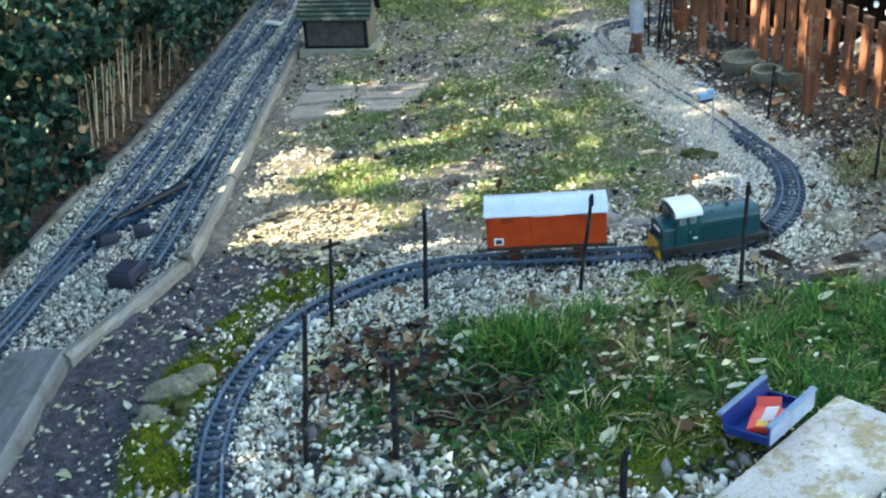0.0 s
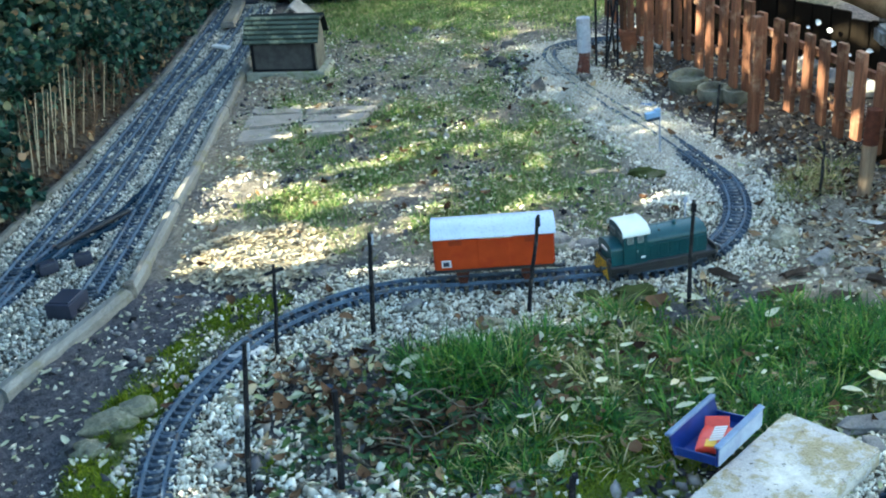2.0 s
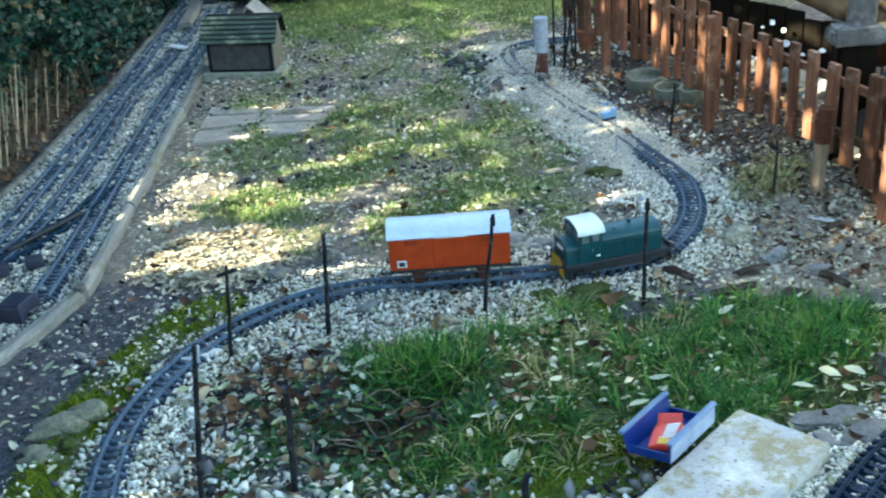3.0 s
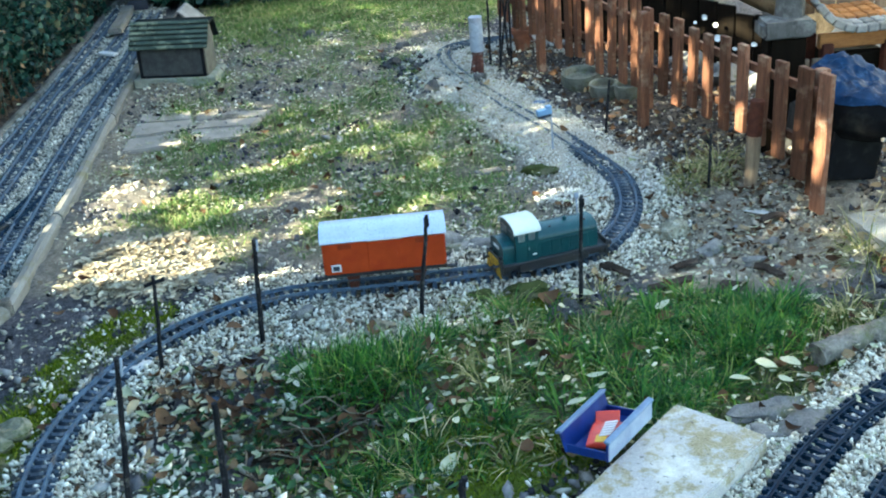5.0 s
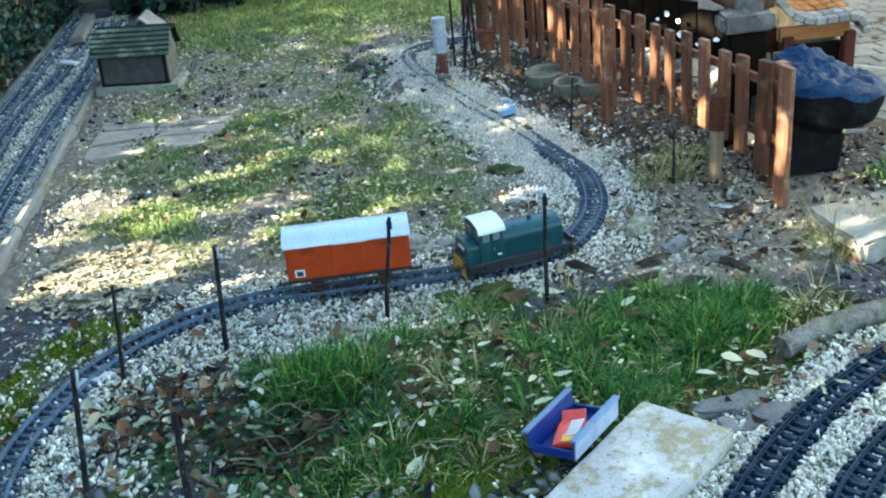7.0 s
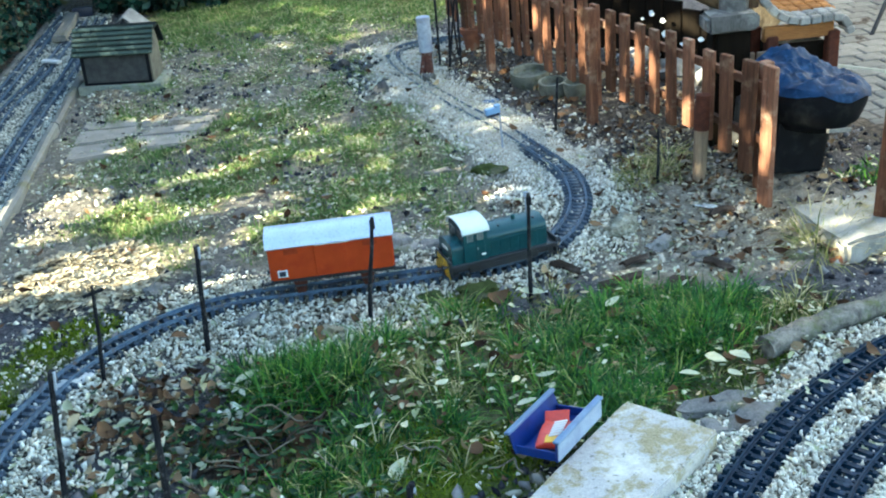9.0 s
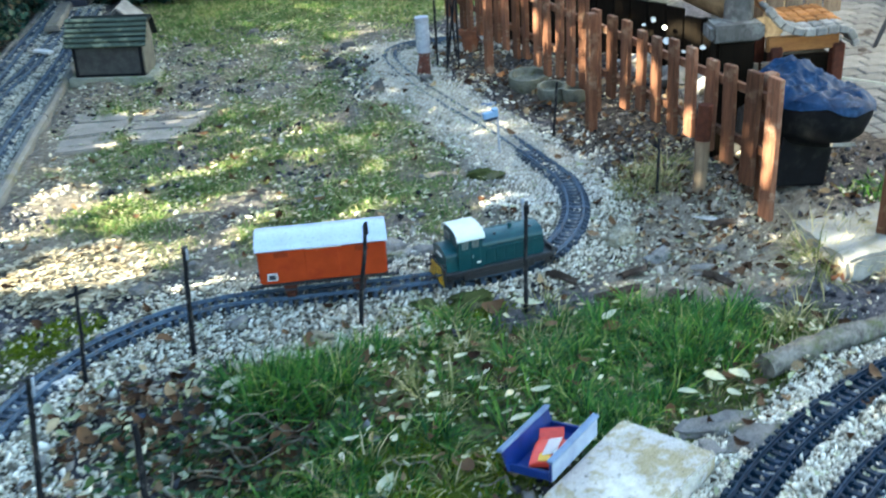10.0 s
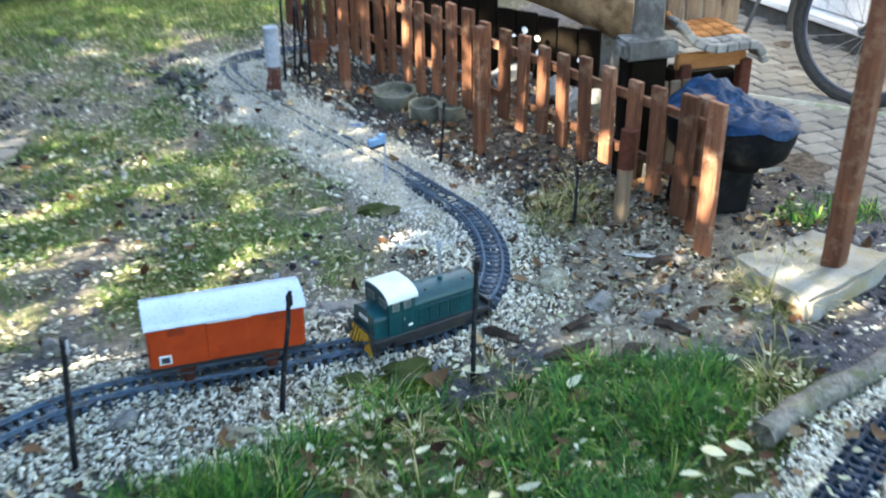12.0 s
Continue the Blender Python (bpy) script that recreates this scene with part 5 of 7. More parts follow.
def build_barrow():
    t = thing("covered_tub", pose(1.60, 2.65, 0.125, 0, 9, 10) @ Matrix.Scale(0.93, 4), "black round tub covered by a crumpled navy tarpaulin", "tub")
    part("tub", lathe([(0.06, 0.045), (0.125, 0.055), (0.165, 0.095), (0.178, 0.145), (0.18, 0.182), (0.168, 0.186), (0.02, 0.176)], 32), M_TUB, t, smooth=True)
    part("base", box((0.19, 0.14, 0.17), (-0.03, 0.0, 0.0), bevel=0.01, seg=2), M_TUB, t)
    part("crossbar", box((0.09, 0.012, 0.012), (0.03, -0.142, 0.068), (0, 0, 4), bevel=0.002), M_GREYWOOD, t, "pale crossbar")
    bm = bmesh.new()
    n, m = 72, 26
    rows = []
    for j in range(m + 1):
        k = j / m
        row = []
        for i in range(n):
            a = 2 * math.pi * i / n
            r = 0.184 * (1 - k) + 0.003
            x, y = r * math.cos(a), r * math.sin(a)
            fold = abs(noise.noise(Vector((x * 13, y * 17, 2)))) + 0.4 * abs(noise.noise(Vector((x * 40, y * 22, 5))))
            z = 0.186 + 0.035 * min(k * 4, 1) + 0.06 * math.exp(-((x + 0.02) / 0.09) ** 2 - ((y - 0.08) / 0.08) ** 2) - 0.034 * fold * (0.3 + min(k * 3, 0.7))
            row.append(bm.verts.new((x, y, z - (0.014 + 0.008 * math.sin(7 * a) if j == 0 else 0))))
        rows.append(row)
    for a, b in zip(rows, rows[1:]):
        for i in range(n):
            bm.faces.new((a[i], a[(i + 1) % n], b[(i + 1) % n], b[i]))
    bm.faces.new(rows[-1])
    part("tarpaulin", bm, M_TARP, t, "crumpled navy tarpaulin", True)


def wave(x):
    """Height of the bench's curved edge over its length."""
    return float(np.interp(x, [-0.18, -0.143, -0.107, -0.053, 0.0, 0.071, 0.113, 0.13, 0.142], [0.42, 0.377, 0.34, 0.319, 0.318, 0.322, 0.318, 0.285, 0.245]))


def build_bench():
    t = thing("rustic_bench", pose(1.735, 2.86, 0.118, 0, 0, -4) @ Matrix.Scale(0.9, 4), "rustic bench with curved shingle edge and orange seat", "bench")
    xs = [-0.165, -0.143, -0.115, -0.08, -0.042, -0.004, 0.034, 0.072, 0.106, 0.13, 0.137]
    for row, (y, lift, mat) in enumerate(((0.0, 0.0, M_GREYWOOD), (0.05, 0.008, M_GREYWOOD), (0.105, 0.014, M_SEAT), (0.16, 0.018, M_SEAT), (0.215, 0.02, M_SEAT))):
        for a, b in zip(xs, xs[1:]):
            za, zb = wave(a), wave(b)
            d, L = math.degrees(math.atan2(za - zb, b - a)), math.hypot(b - a, zb - za)
            part("edge_block" if row == 0 else "shingle" if row == 1 else "seat_board", box((L * 0.93, 0.028 if row == 0 else 0.05, 0.026 if row == 0 else 0.016), ((a + b) / 2, y, (za + zb) / 2 + lift), (0, d, 0), bevel=0.004), mat, t)
    part("apron", box((0.24, 0.02, 0.05), (-0.02, 0.05, 0.272), bevel=0.004), M_SEAT, t, "orange-brown apron board")
    for x in (-0.11, 0.10):
        for y in (0.05, 0.2):
            part("leg", box((0.04, 0.04, 0.42), (x, y, 0.055), bevel=0.005), M_RUSTY, t)
    # added dark box in place of the shade between the legs
    part("box", box((0.19, 0.12, 0.37), (0, 0.13, 0.04), bevel=0.01), M_SHADE_BOARD, t, "dark box filling in the shade under the seat")
    for i in range(4):
        part("side_slat", box((0.034, 0.012, 0.37), (-0.235 + i * 0.042, 0.02, 0.04), bevel=0.003), M_PICKET_OLD, t, "weathered slat")
    for i in range(5):
        part("back_board", box((0.06, 0.016, 0.30), (-0.10 + i * 0.068, 0.27, 0.46), bevel=0.004), M_PICKET_OLD, t)
    r = thing("tree_trunk", pose(1.515, 2.92, 0.215) @ Matrix.Scale(0.83, 4), "grey smooth-barked trunk on a flared stone-grey foot", "tree trunk")
    bm = bmesh.new()
    st = []
    for i in range(-3, 14):
        z = i * 0.1
        k = 0.045 + 0.022 * math.exp(-max(z, 0) / 0.25)
        st.append((Vector((0.012 * math.sin(z * 4), 0, z - 0.03)), Vector((k, 0, 0)), Vector((0, k, 0))))
    add_sweep(bm, [(math.cos(a) * (1 + 0.1 * math.sin(3 * a)), math.sin(a) * (1 + 0.08 * math.cos(5 * a))) for a in np.arange(20) * math.pi / 10], st)
    part("trunk", bm, M_BARK_GREY, r, smooth=True)
    part("ledge", slab_bm([(-0.13, -0.10), (0.06, -0.11), (0.075, 0.02), (-0.11, 0.03)], 0.225, 0.285, 0.014), M_BARK_GREY, r, "jutting grey ledge", True)
    # dark block put in for the shaded space below the ledge
    part("prop", slab_bm([(-0.09, -0.06), (0.05, -0.07), (0.05, 0.03), (-0.08, 0.03)], -0.28, 0.226, 0.012), M_SHADE_BOARD, r, "dark prop filling in the shade below the ledge")
    part("pale_stripe", box((0.02, 0.006, 0.5), (0.022, -0.042, 0.72), bevel=0.002), M_PAVER, r, "pale stripe")
    w = thing("felled_log", pose(0, 0, 0), "thick tan tree trunk lying on stones, dark beneath", "tree trunk")
    bm = bmesh.new()
    st = []
    a, b = Vector((1.36, 4.75, 0.60)), Vector((2.03, 3.70, 0.30))
    d = (b - a).normalized()
    side = Vector((-d.y, d.x, 0)).normalized()
    for i in range(15):
        p = a.lerp(b, i / 14)
        k = 0.145 * (1 + 0.1 * noise.noise(p * 4))
        st.append((p, side * k, Vector((0, 0, 1)) * k))
    add_sweep(bm, [(math.cos(q) * (1 + 0.06 * math.sin(5 * q)), math.sin(q) * (1 + 0.06 * math.cos(4 * q))) for q in np.arange(20) * math.pi / 10], st)
    part("trunk", bm, M_TRUNK, w, smooth=True)
    for k in (0.1, 0.85):
        p = a.lerp(b, k)
        part("support", add_lump(bmesh.new(), (0.2, 0.2, 0.42), (p.x, p.y, 0.1), RNG, 3, 0.12), M_ROCK, w, smooth=True)
    # added screen: its near-black boards replace the shade beneath the log
    s = thing("shade_screen", pose(0, 0, 0), "low dark board screen standing in for shade under the log", "screen")
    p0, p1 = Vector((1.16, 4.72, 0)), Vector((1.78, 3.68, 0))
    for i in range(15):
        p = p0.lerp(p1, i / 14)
        part("board", box((0.082, 0.014, 0.34), (p.x, p.y, 0.14 - 0.06 * max(0, i - 8) / 6 + 0.01 * math.sin(i * 2.3)), (0, 0, -59 + 2 * math.sin(i * 1.9)), bevel=0.003), M_SHADE_BOARD, s)
    for x, y in ((1.62, 3.62), (1.58, 3.86), (1.70, 3.52)):
        build_stone(x, y, (0.16, 0.11, 0.10), M_ROCK, "rounded grey stone behind the fence", group="stones behind the fence")


def build_yard_clutter():
    rng = np.random.default_rng(23)
    leaf, lf = leaf_shapes(rng, 6, 0.7, 0.5)
    # white leaf shapes added to imitate glints of light in the dark
    for k, (x, y, z, s) in enumerate(((1.615, 3.85, 0.231, 0.03), (1.645, 3.81, 0.207, 0.026), (1.652, 3.80, 0.158, 0.036), (1.69, 3.73, 0.13, 0.022), (1.735, 3.66, 0.157, 0.026), (1.595, 3.90, 0.2, 0.02))):
        ob = tri_mesh("glint_fleck", leaf[k] * s, lf, M_WHITE)
        ob.matrix_basis = pose(x, y, z, 70, rng.uniform(-20, 20), -50 + rng.uniform(-20, 20))
        tagged(ob, "white fleck standing in for a glint on the dark boards", "leaf", "pale leaves on the screen")
    p = thing("folded_sunshade", pose(2.59, 3.92, 0.0), "folded yellow sunshade with dark edge leaning at the wall", "sunshade")
    part("pole", rod((-0.02, 0, -0.01), (0.30, 0.05, 0.72), 0.009, n=10), M_BLACK, p)
    bm = bmesh.new()
    n, m = 18, 10
    rings = []
    for j in range(m + 1):
        t = j / m
        ctr = Vector((0.095 + 0.205 * t, 0.018 + 0.032 * t, 0.27 + 0.45 * t))
        r = 0.012 + 0.055 * math.sin(math.pi * min(t * 0.9 + 0.1, 1)) ** 0.8
        rings.append([bm.verts.new(ctr + Vector((r * (1 + 0.18 * math.cos(6 * a)) * math.cos(a), r * (1 + 0.18 * math.cos(6 * a)) * math.sin(a), 0))) for a in np.arange(n) * 2 * math.pi / n])
    for a, b in zip(rings, rings[1:]):
        for i in range(n):
            bm.faces.new((a[i], a[(i + 1) % n], b[(i + 1) % n], b[i]))
    part("canopy", bm, M_OCHRE, p, "yellow folded cloth", True)


M_OCHRE = worn("ochre_cloth", (0.42, 0.24, 0.025), (0.22, 0.12, 0.015), 0.8, scale=18, fine=160, stretch=(2, 2, 0.5), relief=0.3)


def torus(R, r, n=48, m=10):
    bm = bmesh.new()
    rings = [[bm.verts.new(((R + r * math.cos(b)) * math.cos(a), r * math.sin(b), (R + r * math.cos(b)) * math.sin(a))) for b in np.arange(m) * 2 * math.pi / m] for a in np.arange(n) * 2 * math.pi / n]
    for i in range(n):
        for j in range(m):
            bm.faces.new((rings[i][j], rings[i][(j + 1) % m], rings[(i + 1) % n][(j + 1) % m], rings[(i + 1) % n][j]))
    bmesh.ops.recalc_face_normals(bm, faces=bm.faces[:])
    return bm


def build_bike():
    b = thing("bicycle", pose(2.60, 3.29, 0.0, 0, 4, -69), "dark bicycle parked before the white wall", "bicycle")
    R = 0.27
    for x in (0.0, 0.92):
        w = part("wheel", torus(R - 0.022, 0.022), M_RUBBER, b, "black tyre")
        w.matrix_basis = pose(x, 0, R)
        part("rim", torus(R - 0.043, 0.009), M_NAVY, w, "dark rim")
        part("hub", rod((0, -0.03, 0), (0, 0.03, 0), 0.018, n=14), M_STEEL, w)
        for i in range(18):
            a = i * math.pi / 9
            part("spoke", rod((0.015 * math.cos(a + 1), 0.015 * (-1) ** i, 0.015 * math.sin(a + 1)), ((R - 0.045) * math.cos(a), 0, (R - 0.045) * math.sin(a)), 0.0012, n=5), M_STEEL, w)
    g = bmesh.new()
    st = [(Vector(((R + 0.02) * math.cos(a), 0, R + (R + 0.02) * math.sin(a))), Vector((0, 1, 0)), Vector((math.cos(a), 0, math.sin(a)))) for a in np.linspace(0.9, 3.4, 22)]
    part("mudguard", add_sweep(g, [(-0.026, -0.006), (0, 0), (0.026, -0.006), (0.0, -0.004)], st), M_BLACK, b)
    f = bmesh.new()
    for p, q, r in (((0.42, 0, 0.26), (0.30, 0, 0.72), 0.016), ((0.42, 0, 0.26), (0.80, 0, 0.70), 0.017), ((0.31, 0, 0.68), (0.79, 0, 0.76), 0.016), ((0.81, 0, 0.62), (0.78, 0, 0.84), 0.018)):
        add_rod(f, p, q, r, n=12)
    part("frame", f, M_YELLOW, b, "yellow frame tubes")
    for y in (-0.045, 0.045):
        part("chain_stay", rod((0, y, R), (0.42, y * 0.6, 0.26), 0.009, n=8), M_BLACK, b)
        part("seat_stay", rod((0, y, R), (0.31, y * 0.3, 0.66), 0.008, n=8), M_BLACK, b)
        part("fork_blade", rod((0.92, y, R), (0.82, y, 0.62), 0.011, n=8), M_BLACK, b)
    part("saddle", add_lump(bmesh.new(), (0.24, 0.13, 0.06), (0.28, 0, 0.80), RNG, 3, 0.05), M_BLACK, b, smooth=True)
    part("handlebar", rod((0.74, -0.26, 0.92), (0.74, 0.26, 0.92), 0.012, n=10), M_STEEL, b)
    part("stem", rod((0.78, 0, 0.83), (0.74, 0, 0.92), 0.012, n=10), M_STEEL, b)
    part("crank", rod((0.42, -0.06, 0.26), (0.50, -0.06, 0.14), 0.008, n=8), M_STEEL, b)
    part("chain_wheel", rod((0.42, -0.045, 0.26), (0.42, -0.04, 0.26), 0.08, n=28), M_STEEL, b)


def build_house():
    w = part("wall_east", box((0.14, 6.4, 2.6), (3.20, 5.2, 1.27)), M_CLAD)
    tagged(w, "white-painted house wall", "wall", kind="structure")
    for i in range(30):
        part("cladding_board", box((0.016, 0.098, 2.3), (3.118, 2.2 + i * 0.105, 1.27), bevel=0.004), M_CLAD, w)
    part("sill", box((0.08, 3.6, 0.035), (3.09, 3.6, 0.095), bevel=0.006), M_CLAD, w, "white sill board")
    # dark-coloured strip stands in for the shaded gap beneath the sill
    part("plinth", box((0.05, 3.6, 0.09), (3.105, 3.6, 0.033), bevel=0.004), M_HUTDARK, w, "dark strip in place of the gap under the sill")
    p = new("paved_yard", None)
    p.empty_display_size = 0.1
    tagged(p, "pale grey square paving with dark open joints", "paving", kind="structure")
    bm = box((0.105, 0.077, 0.05), (0, 0, 0), bevel=0.004)
    me = bpy.data.meshes.new("paver")
    bm.to_mesh(me)
    bm.free()
    me.materials.append(M_PAVER)
    for i in range(12):
        for j in range(29):
            x, y = 1.97 + i * 0.112 + (0.056 if j % 2 else 0), 2.28 + j * 0.085
            if x > 3.04 or x < 2.02 + 0.3 * max(y - 3.1, 0) or (y < 2.5 and x < 2.15):
                continue
            ob = new("paver", me)
            ob.parent = p
            ob.matrix_basis = pose(x, y, -0.012 + random.uniform(-0.002, 0.002), random.uniform(-0.8, 0.8), random.uniform(-0.8, 0.8), 12 * 0 + random.uniform(-1.5, 1.5))
    k = board("kerb", (2.10, 3.75), (2.62, 3.12), 0.035, 0.04, -0.02, M_CONCRETE_DARK)
    tagged(k, "pale concrete kerb strip in the yard", "kerb", kind="structure")


M_PAVER = worn("yard_paver", (0.225, 0.215, 0.2), (0.13, 0.124, 0.116), 0.9, scale=20, fine=200, relief=0.4, spread=0.25)

# ---- planting ----


def hedge_keep(x, y, z, rng):
    """How much foliage stays where the light passes towards the lawn: 1 dense, 0 open."""
    k = z / -SUN_WAY.z
    gx, gy = x + SUN_WAY.x * k, y + SUN_WAY.y * k
    n1, n2 = lumps(gx * 0.6, gy, 9, 21), lumps(gx * 0.8, gy, 24, 22)
    keep = np.ones_like(x)
    for cx, cy, rx, ry, least, grain in LIGHT_GAPS:
        d = np.hypot((gx - cx) / rx, (gy - cy) / ry) + 0.25 * n1 + 0.25 * n2
        keep = np.minimum(keep, least + (1 - least) * smooth(0.75, 1.15, d + grain * n2))
    return keep


# sunny patches placed on lawn, fence and boards: centre, radii, foliage left, raggedness
LIGHT_GAPS = [(-0.39, 2.68, 0.27, 0.23, 0.0, -0.1), (-0.42, 3.2, 0.3, 0.26, 0.0, 0.6), (0.1, 3.02, 0.44, 0.31, 0.12, 0.9), (0.12, 3.5, 0.42, 0.44, 0.14, 0.9), (1.86, 3.55, 0.2, 0.75, 0.1, 0.8), (1.64, 2.25, 0.26, 0.17, 0.28, 0.5), (0.82, 3.9, 0.3, 0.75, 0.5, 0.6), (0.5, 5.2, 0.36, 0.5, 0.15, 0.9),
              (-0.15, 4.08, 0.22, 0.16, 0.05, 0.3), (0.2, 5.8, 1.1, 0.2, 0.22, 0.7), (2.03, 2.5, 0.24, 0.1, 0.25, 0.4), (2.08, 3.92, 0.13, 0.11, 0.05, 0.2)]


def build_hedge():
    rng = np.random.default_rng(11)
    h = thing("hedge", pose(0, 0, 0), "dense dark ivy hedge with dry stems on a bank", "hedge")
    leaf, lf = leaf_shapes(rng, 8, 0.75, 0.3)
    # near face, in view
    n = 56000
    y = rng.uniform(2.2, 7.6, n)
    z = rng.uniform(0.0, 1.0, n) ** 1.0 * 1.0
    face = kerb_x(y) - 0.01 - 0.10 * z + 0.04 * lumps(y, z * 2, 6, 31)
    x = face - np.abs(rng.normal(0, 0.13, n))
    bare = smooth(0.52, 0.42, np.abs(y - 3.8)) * smooth(0.36, 0.28, z)
    x = x - 0.13 * bare
    bare = 0.35 * bare
    keep = (rng.uniform(0, 1, n) < hedge_keep(x, y, z, rng)) & (rng.uniform(0, 1, n) > bare)
    P = np.stack([x, y, z + 0.03], 1)[keep]
    spread("foliage", leaf, lf, P, rng.uniform(0.016, 0.042, len(P)), turns(len(P), rng), M_IVY, "glossy dark hedge leaves", "", h)
    # body, and unseen upper hedge added to shade the garden and shape sun patches
    leaf, lf = plain_leaves(rng, 8, 0.75)
    n = 165000
    y, z = rng.uniform(-3.5, 8.5, n), rng.uniform(0.05, 2.5, n)
    x = kerb_x(y) - 0.2 - 0.6 * rng.uniform(0, 1, n) + 0.08 * lumps(y, z, 5, 33)
    keep = rng.uniform(0, 1, n) < hedge_keep(x, y, z, rng)
    P = np.stack([x, y, z], 1)[keep]
    spread("foliage", leaf, lf, P, rng.uniform(0.04, 0.08, len(P)), turns(len(P), rng), M_IVY, "dark hedge leaves", "", h)
    # dark bare twigs
    bm_v, bm_f = [], []
    q = np.array([(math.cos(a), math.sin(a)) for a in np.arange(4) * math.pi / 2])
    for i in range(260):
        yy = rng.uniform(2.5, 6.8)
        xx = float(kerb_x(yy)) - rng.uniform(0.02, 0.3)
        hh, r = rng.uniform(0.12, 0.32), rng.uniform(0.0016, 0.0034)
        lx, ly = rng.normal(0, 0.05), rng.normal(0, 0.06)
        rings = []
        for k in range(5):
            t = k / 4
            c = np.array([xx + lx * t + 0.006 * math.sin(5 * t + i), yy + ly * t + 0.006 * math.sin(5 * t + 2 * i), hh * t + 0.02])
            rings.append(np.c_[c[None, :2] + q * r * (1 - 0.5 * t), np.full(4, c[2])])
        base_i = len(bm_v) * 20
        bm_v.append(np.vstack(rings))
        for k in range(4):
            for j in range(4):
                bm_f.append((base_i + k * 4 + j, base_i + k * 4 + (j + 1) % 4, base_i + k * 4 + 4 + (j + 1) % 4, base_i + k * 4 + 4 + j))
    tagged(tri_mesh("twig_tangle", np.array(bm_v).reshape(-1, 3), np.array(bm_f), M_TWIG, h), "dark bare twigs", kind="stuff")
    # thick stems
    for yy in np.arange(-3.0, 8.3, 0.55):
        part("trunk", rod((float(kerb_x(yy)) - 0.5, yy, -0.1), (float(kerb_x(yy)) - 0.55 + 0.1 * math.sin(yy * 3), yy + 0.1, 1.9), 0.035, 0.015, 8), M_BARK, h)


def build_cane_fence():
    rng = np.random.default_rng(17)
    f = thing("cane_fence", pose(0, 0, 0), "old fence of thin upright canes against the hedge", "fence")
    for i in range(52):
        y = 3.34 + i * 0.0185 + rng.uniform(-0.006, 0.006)
        x = float(kerb_x(y)) - 0.09 + rng.uniform(-0.012, 0.012)
        z = float(height(np.array([x]), np.array([y]))[0])
        top = rng.uniform(0.2, 0.3) - 0.1 * smooth(4.0, 4.3, y)
        # these canes take the paler colour in place of sunlight on them
        pale = i < 24 and i % 2 == 0 or i % 6 == 0
        part("cane", rod((x, y, z - 0.02), (x + rng.uniform(0.0, 0.03), y + rng.uniform(0.07, 0.13), z + top), rng.uniform(0.0014, 0.0025), 0.0012, 7), M_CANE_SUNLIT if pale else M_CANE_DARK, f, "cane coloured pale for sunlight" if pale else "")
    for k in (0.09, 0.2):
        bm = bmesh.new()
        pts = []
        for i in range(9):
            y = 3.33 + i * 0.12
            x = float(kerb_x(y)) - 0.085
            pts.append(Vector((x, y, float(height(np.array([x]), np.array([y]))[0]) + k)))
        add_tube(bm, pts, 0.0016, 0.0016, 6)
        part("tie_wire", bm, M_TWIG, f)


M_CANE_DARK = worn("dark_cane", (0.12, 0.09, 0.06), (0.05, 0.036, 0.026), 0.8, scale=30, fine=200, stretch=(2, 2, 0.3), relief=0.4, spread=0.4)
# paler copy of the cane colour, with the sunlight painted in
M_CANE_SUNLIT = worn("sunlit_cane", (0.66, 0.58, 0.42), (0.36, 0.3, 0.2), 0.7, scale=30, fine=200, stretch=(2, 2, 0.3), relief=0.4, spread=0.3)


def build_far_hedge():
    rng = np.random.default_rng(12)
    h = thing("far_hedge", pose(0, 0, 0), "tall dark shrubs closing the far end of the garden", "hedge")
    leaf, lf = plain_leaves(rng, 6, 0.7)
    n = 16000
    x, z = rng.uniform(-2.2, 3.4, n), rng.uniform(0.0, 1.5, n)
    y = 7.25 + 0.6 * rng.uniform(0, 1, n) + 0.2 * lumps(x, z, 4, 41)
    P = np.stack([x, y, z], 1)
    spread("foliage", leaf, lf, P, rng.uniform(0.06, 0.14, n), turns(n, rng), M_IVY, "dark shrub leaves", "", h)
    for xx in np.arange(-2, 3.3, 0.7):
        part("trunk", rod((xx, 7.6, -0.1), (xx + 0.1, 7.7, 1.3), 0.05, 0.02, 8), M_BARK, h)


M_CLOD = islands("soil_clod", [(0, (0.011, 0.011, 0.013)), (0.45, (0.055, 0.054, 0.062)), (0.8, (0.18, 0.17, 0.175)), (1, (0.36, 0.34, 0.31))], 0.95, scale=150)


M_RUBBLE_DARK = islands("slaty_rubble", [(0, (0.025, 0.027, 0.032)), (0.5, (0.08, 0.082, 0.09)), (0.85, (0.2, 0.2, 0.2)), (1, (0.42, 0.4, 0.36))], 0.9, scale=120)
M_RUBBLE = islands("grey_rubble", [(0, (0.045, 0.037, 0.03)), (0.4, (0.15, 0.125, 0.1)), (0.75, (0.31, 0.265, 0.215)), (1, (0.48, 0.425, 0.35))], 0.95, scale=150)


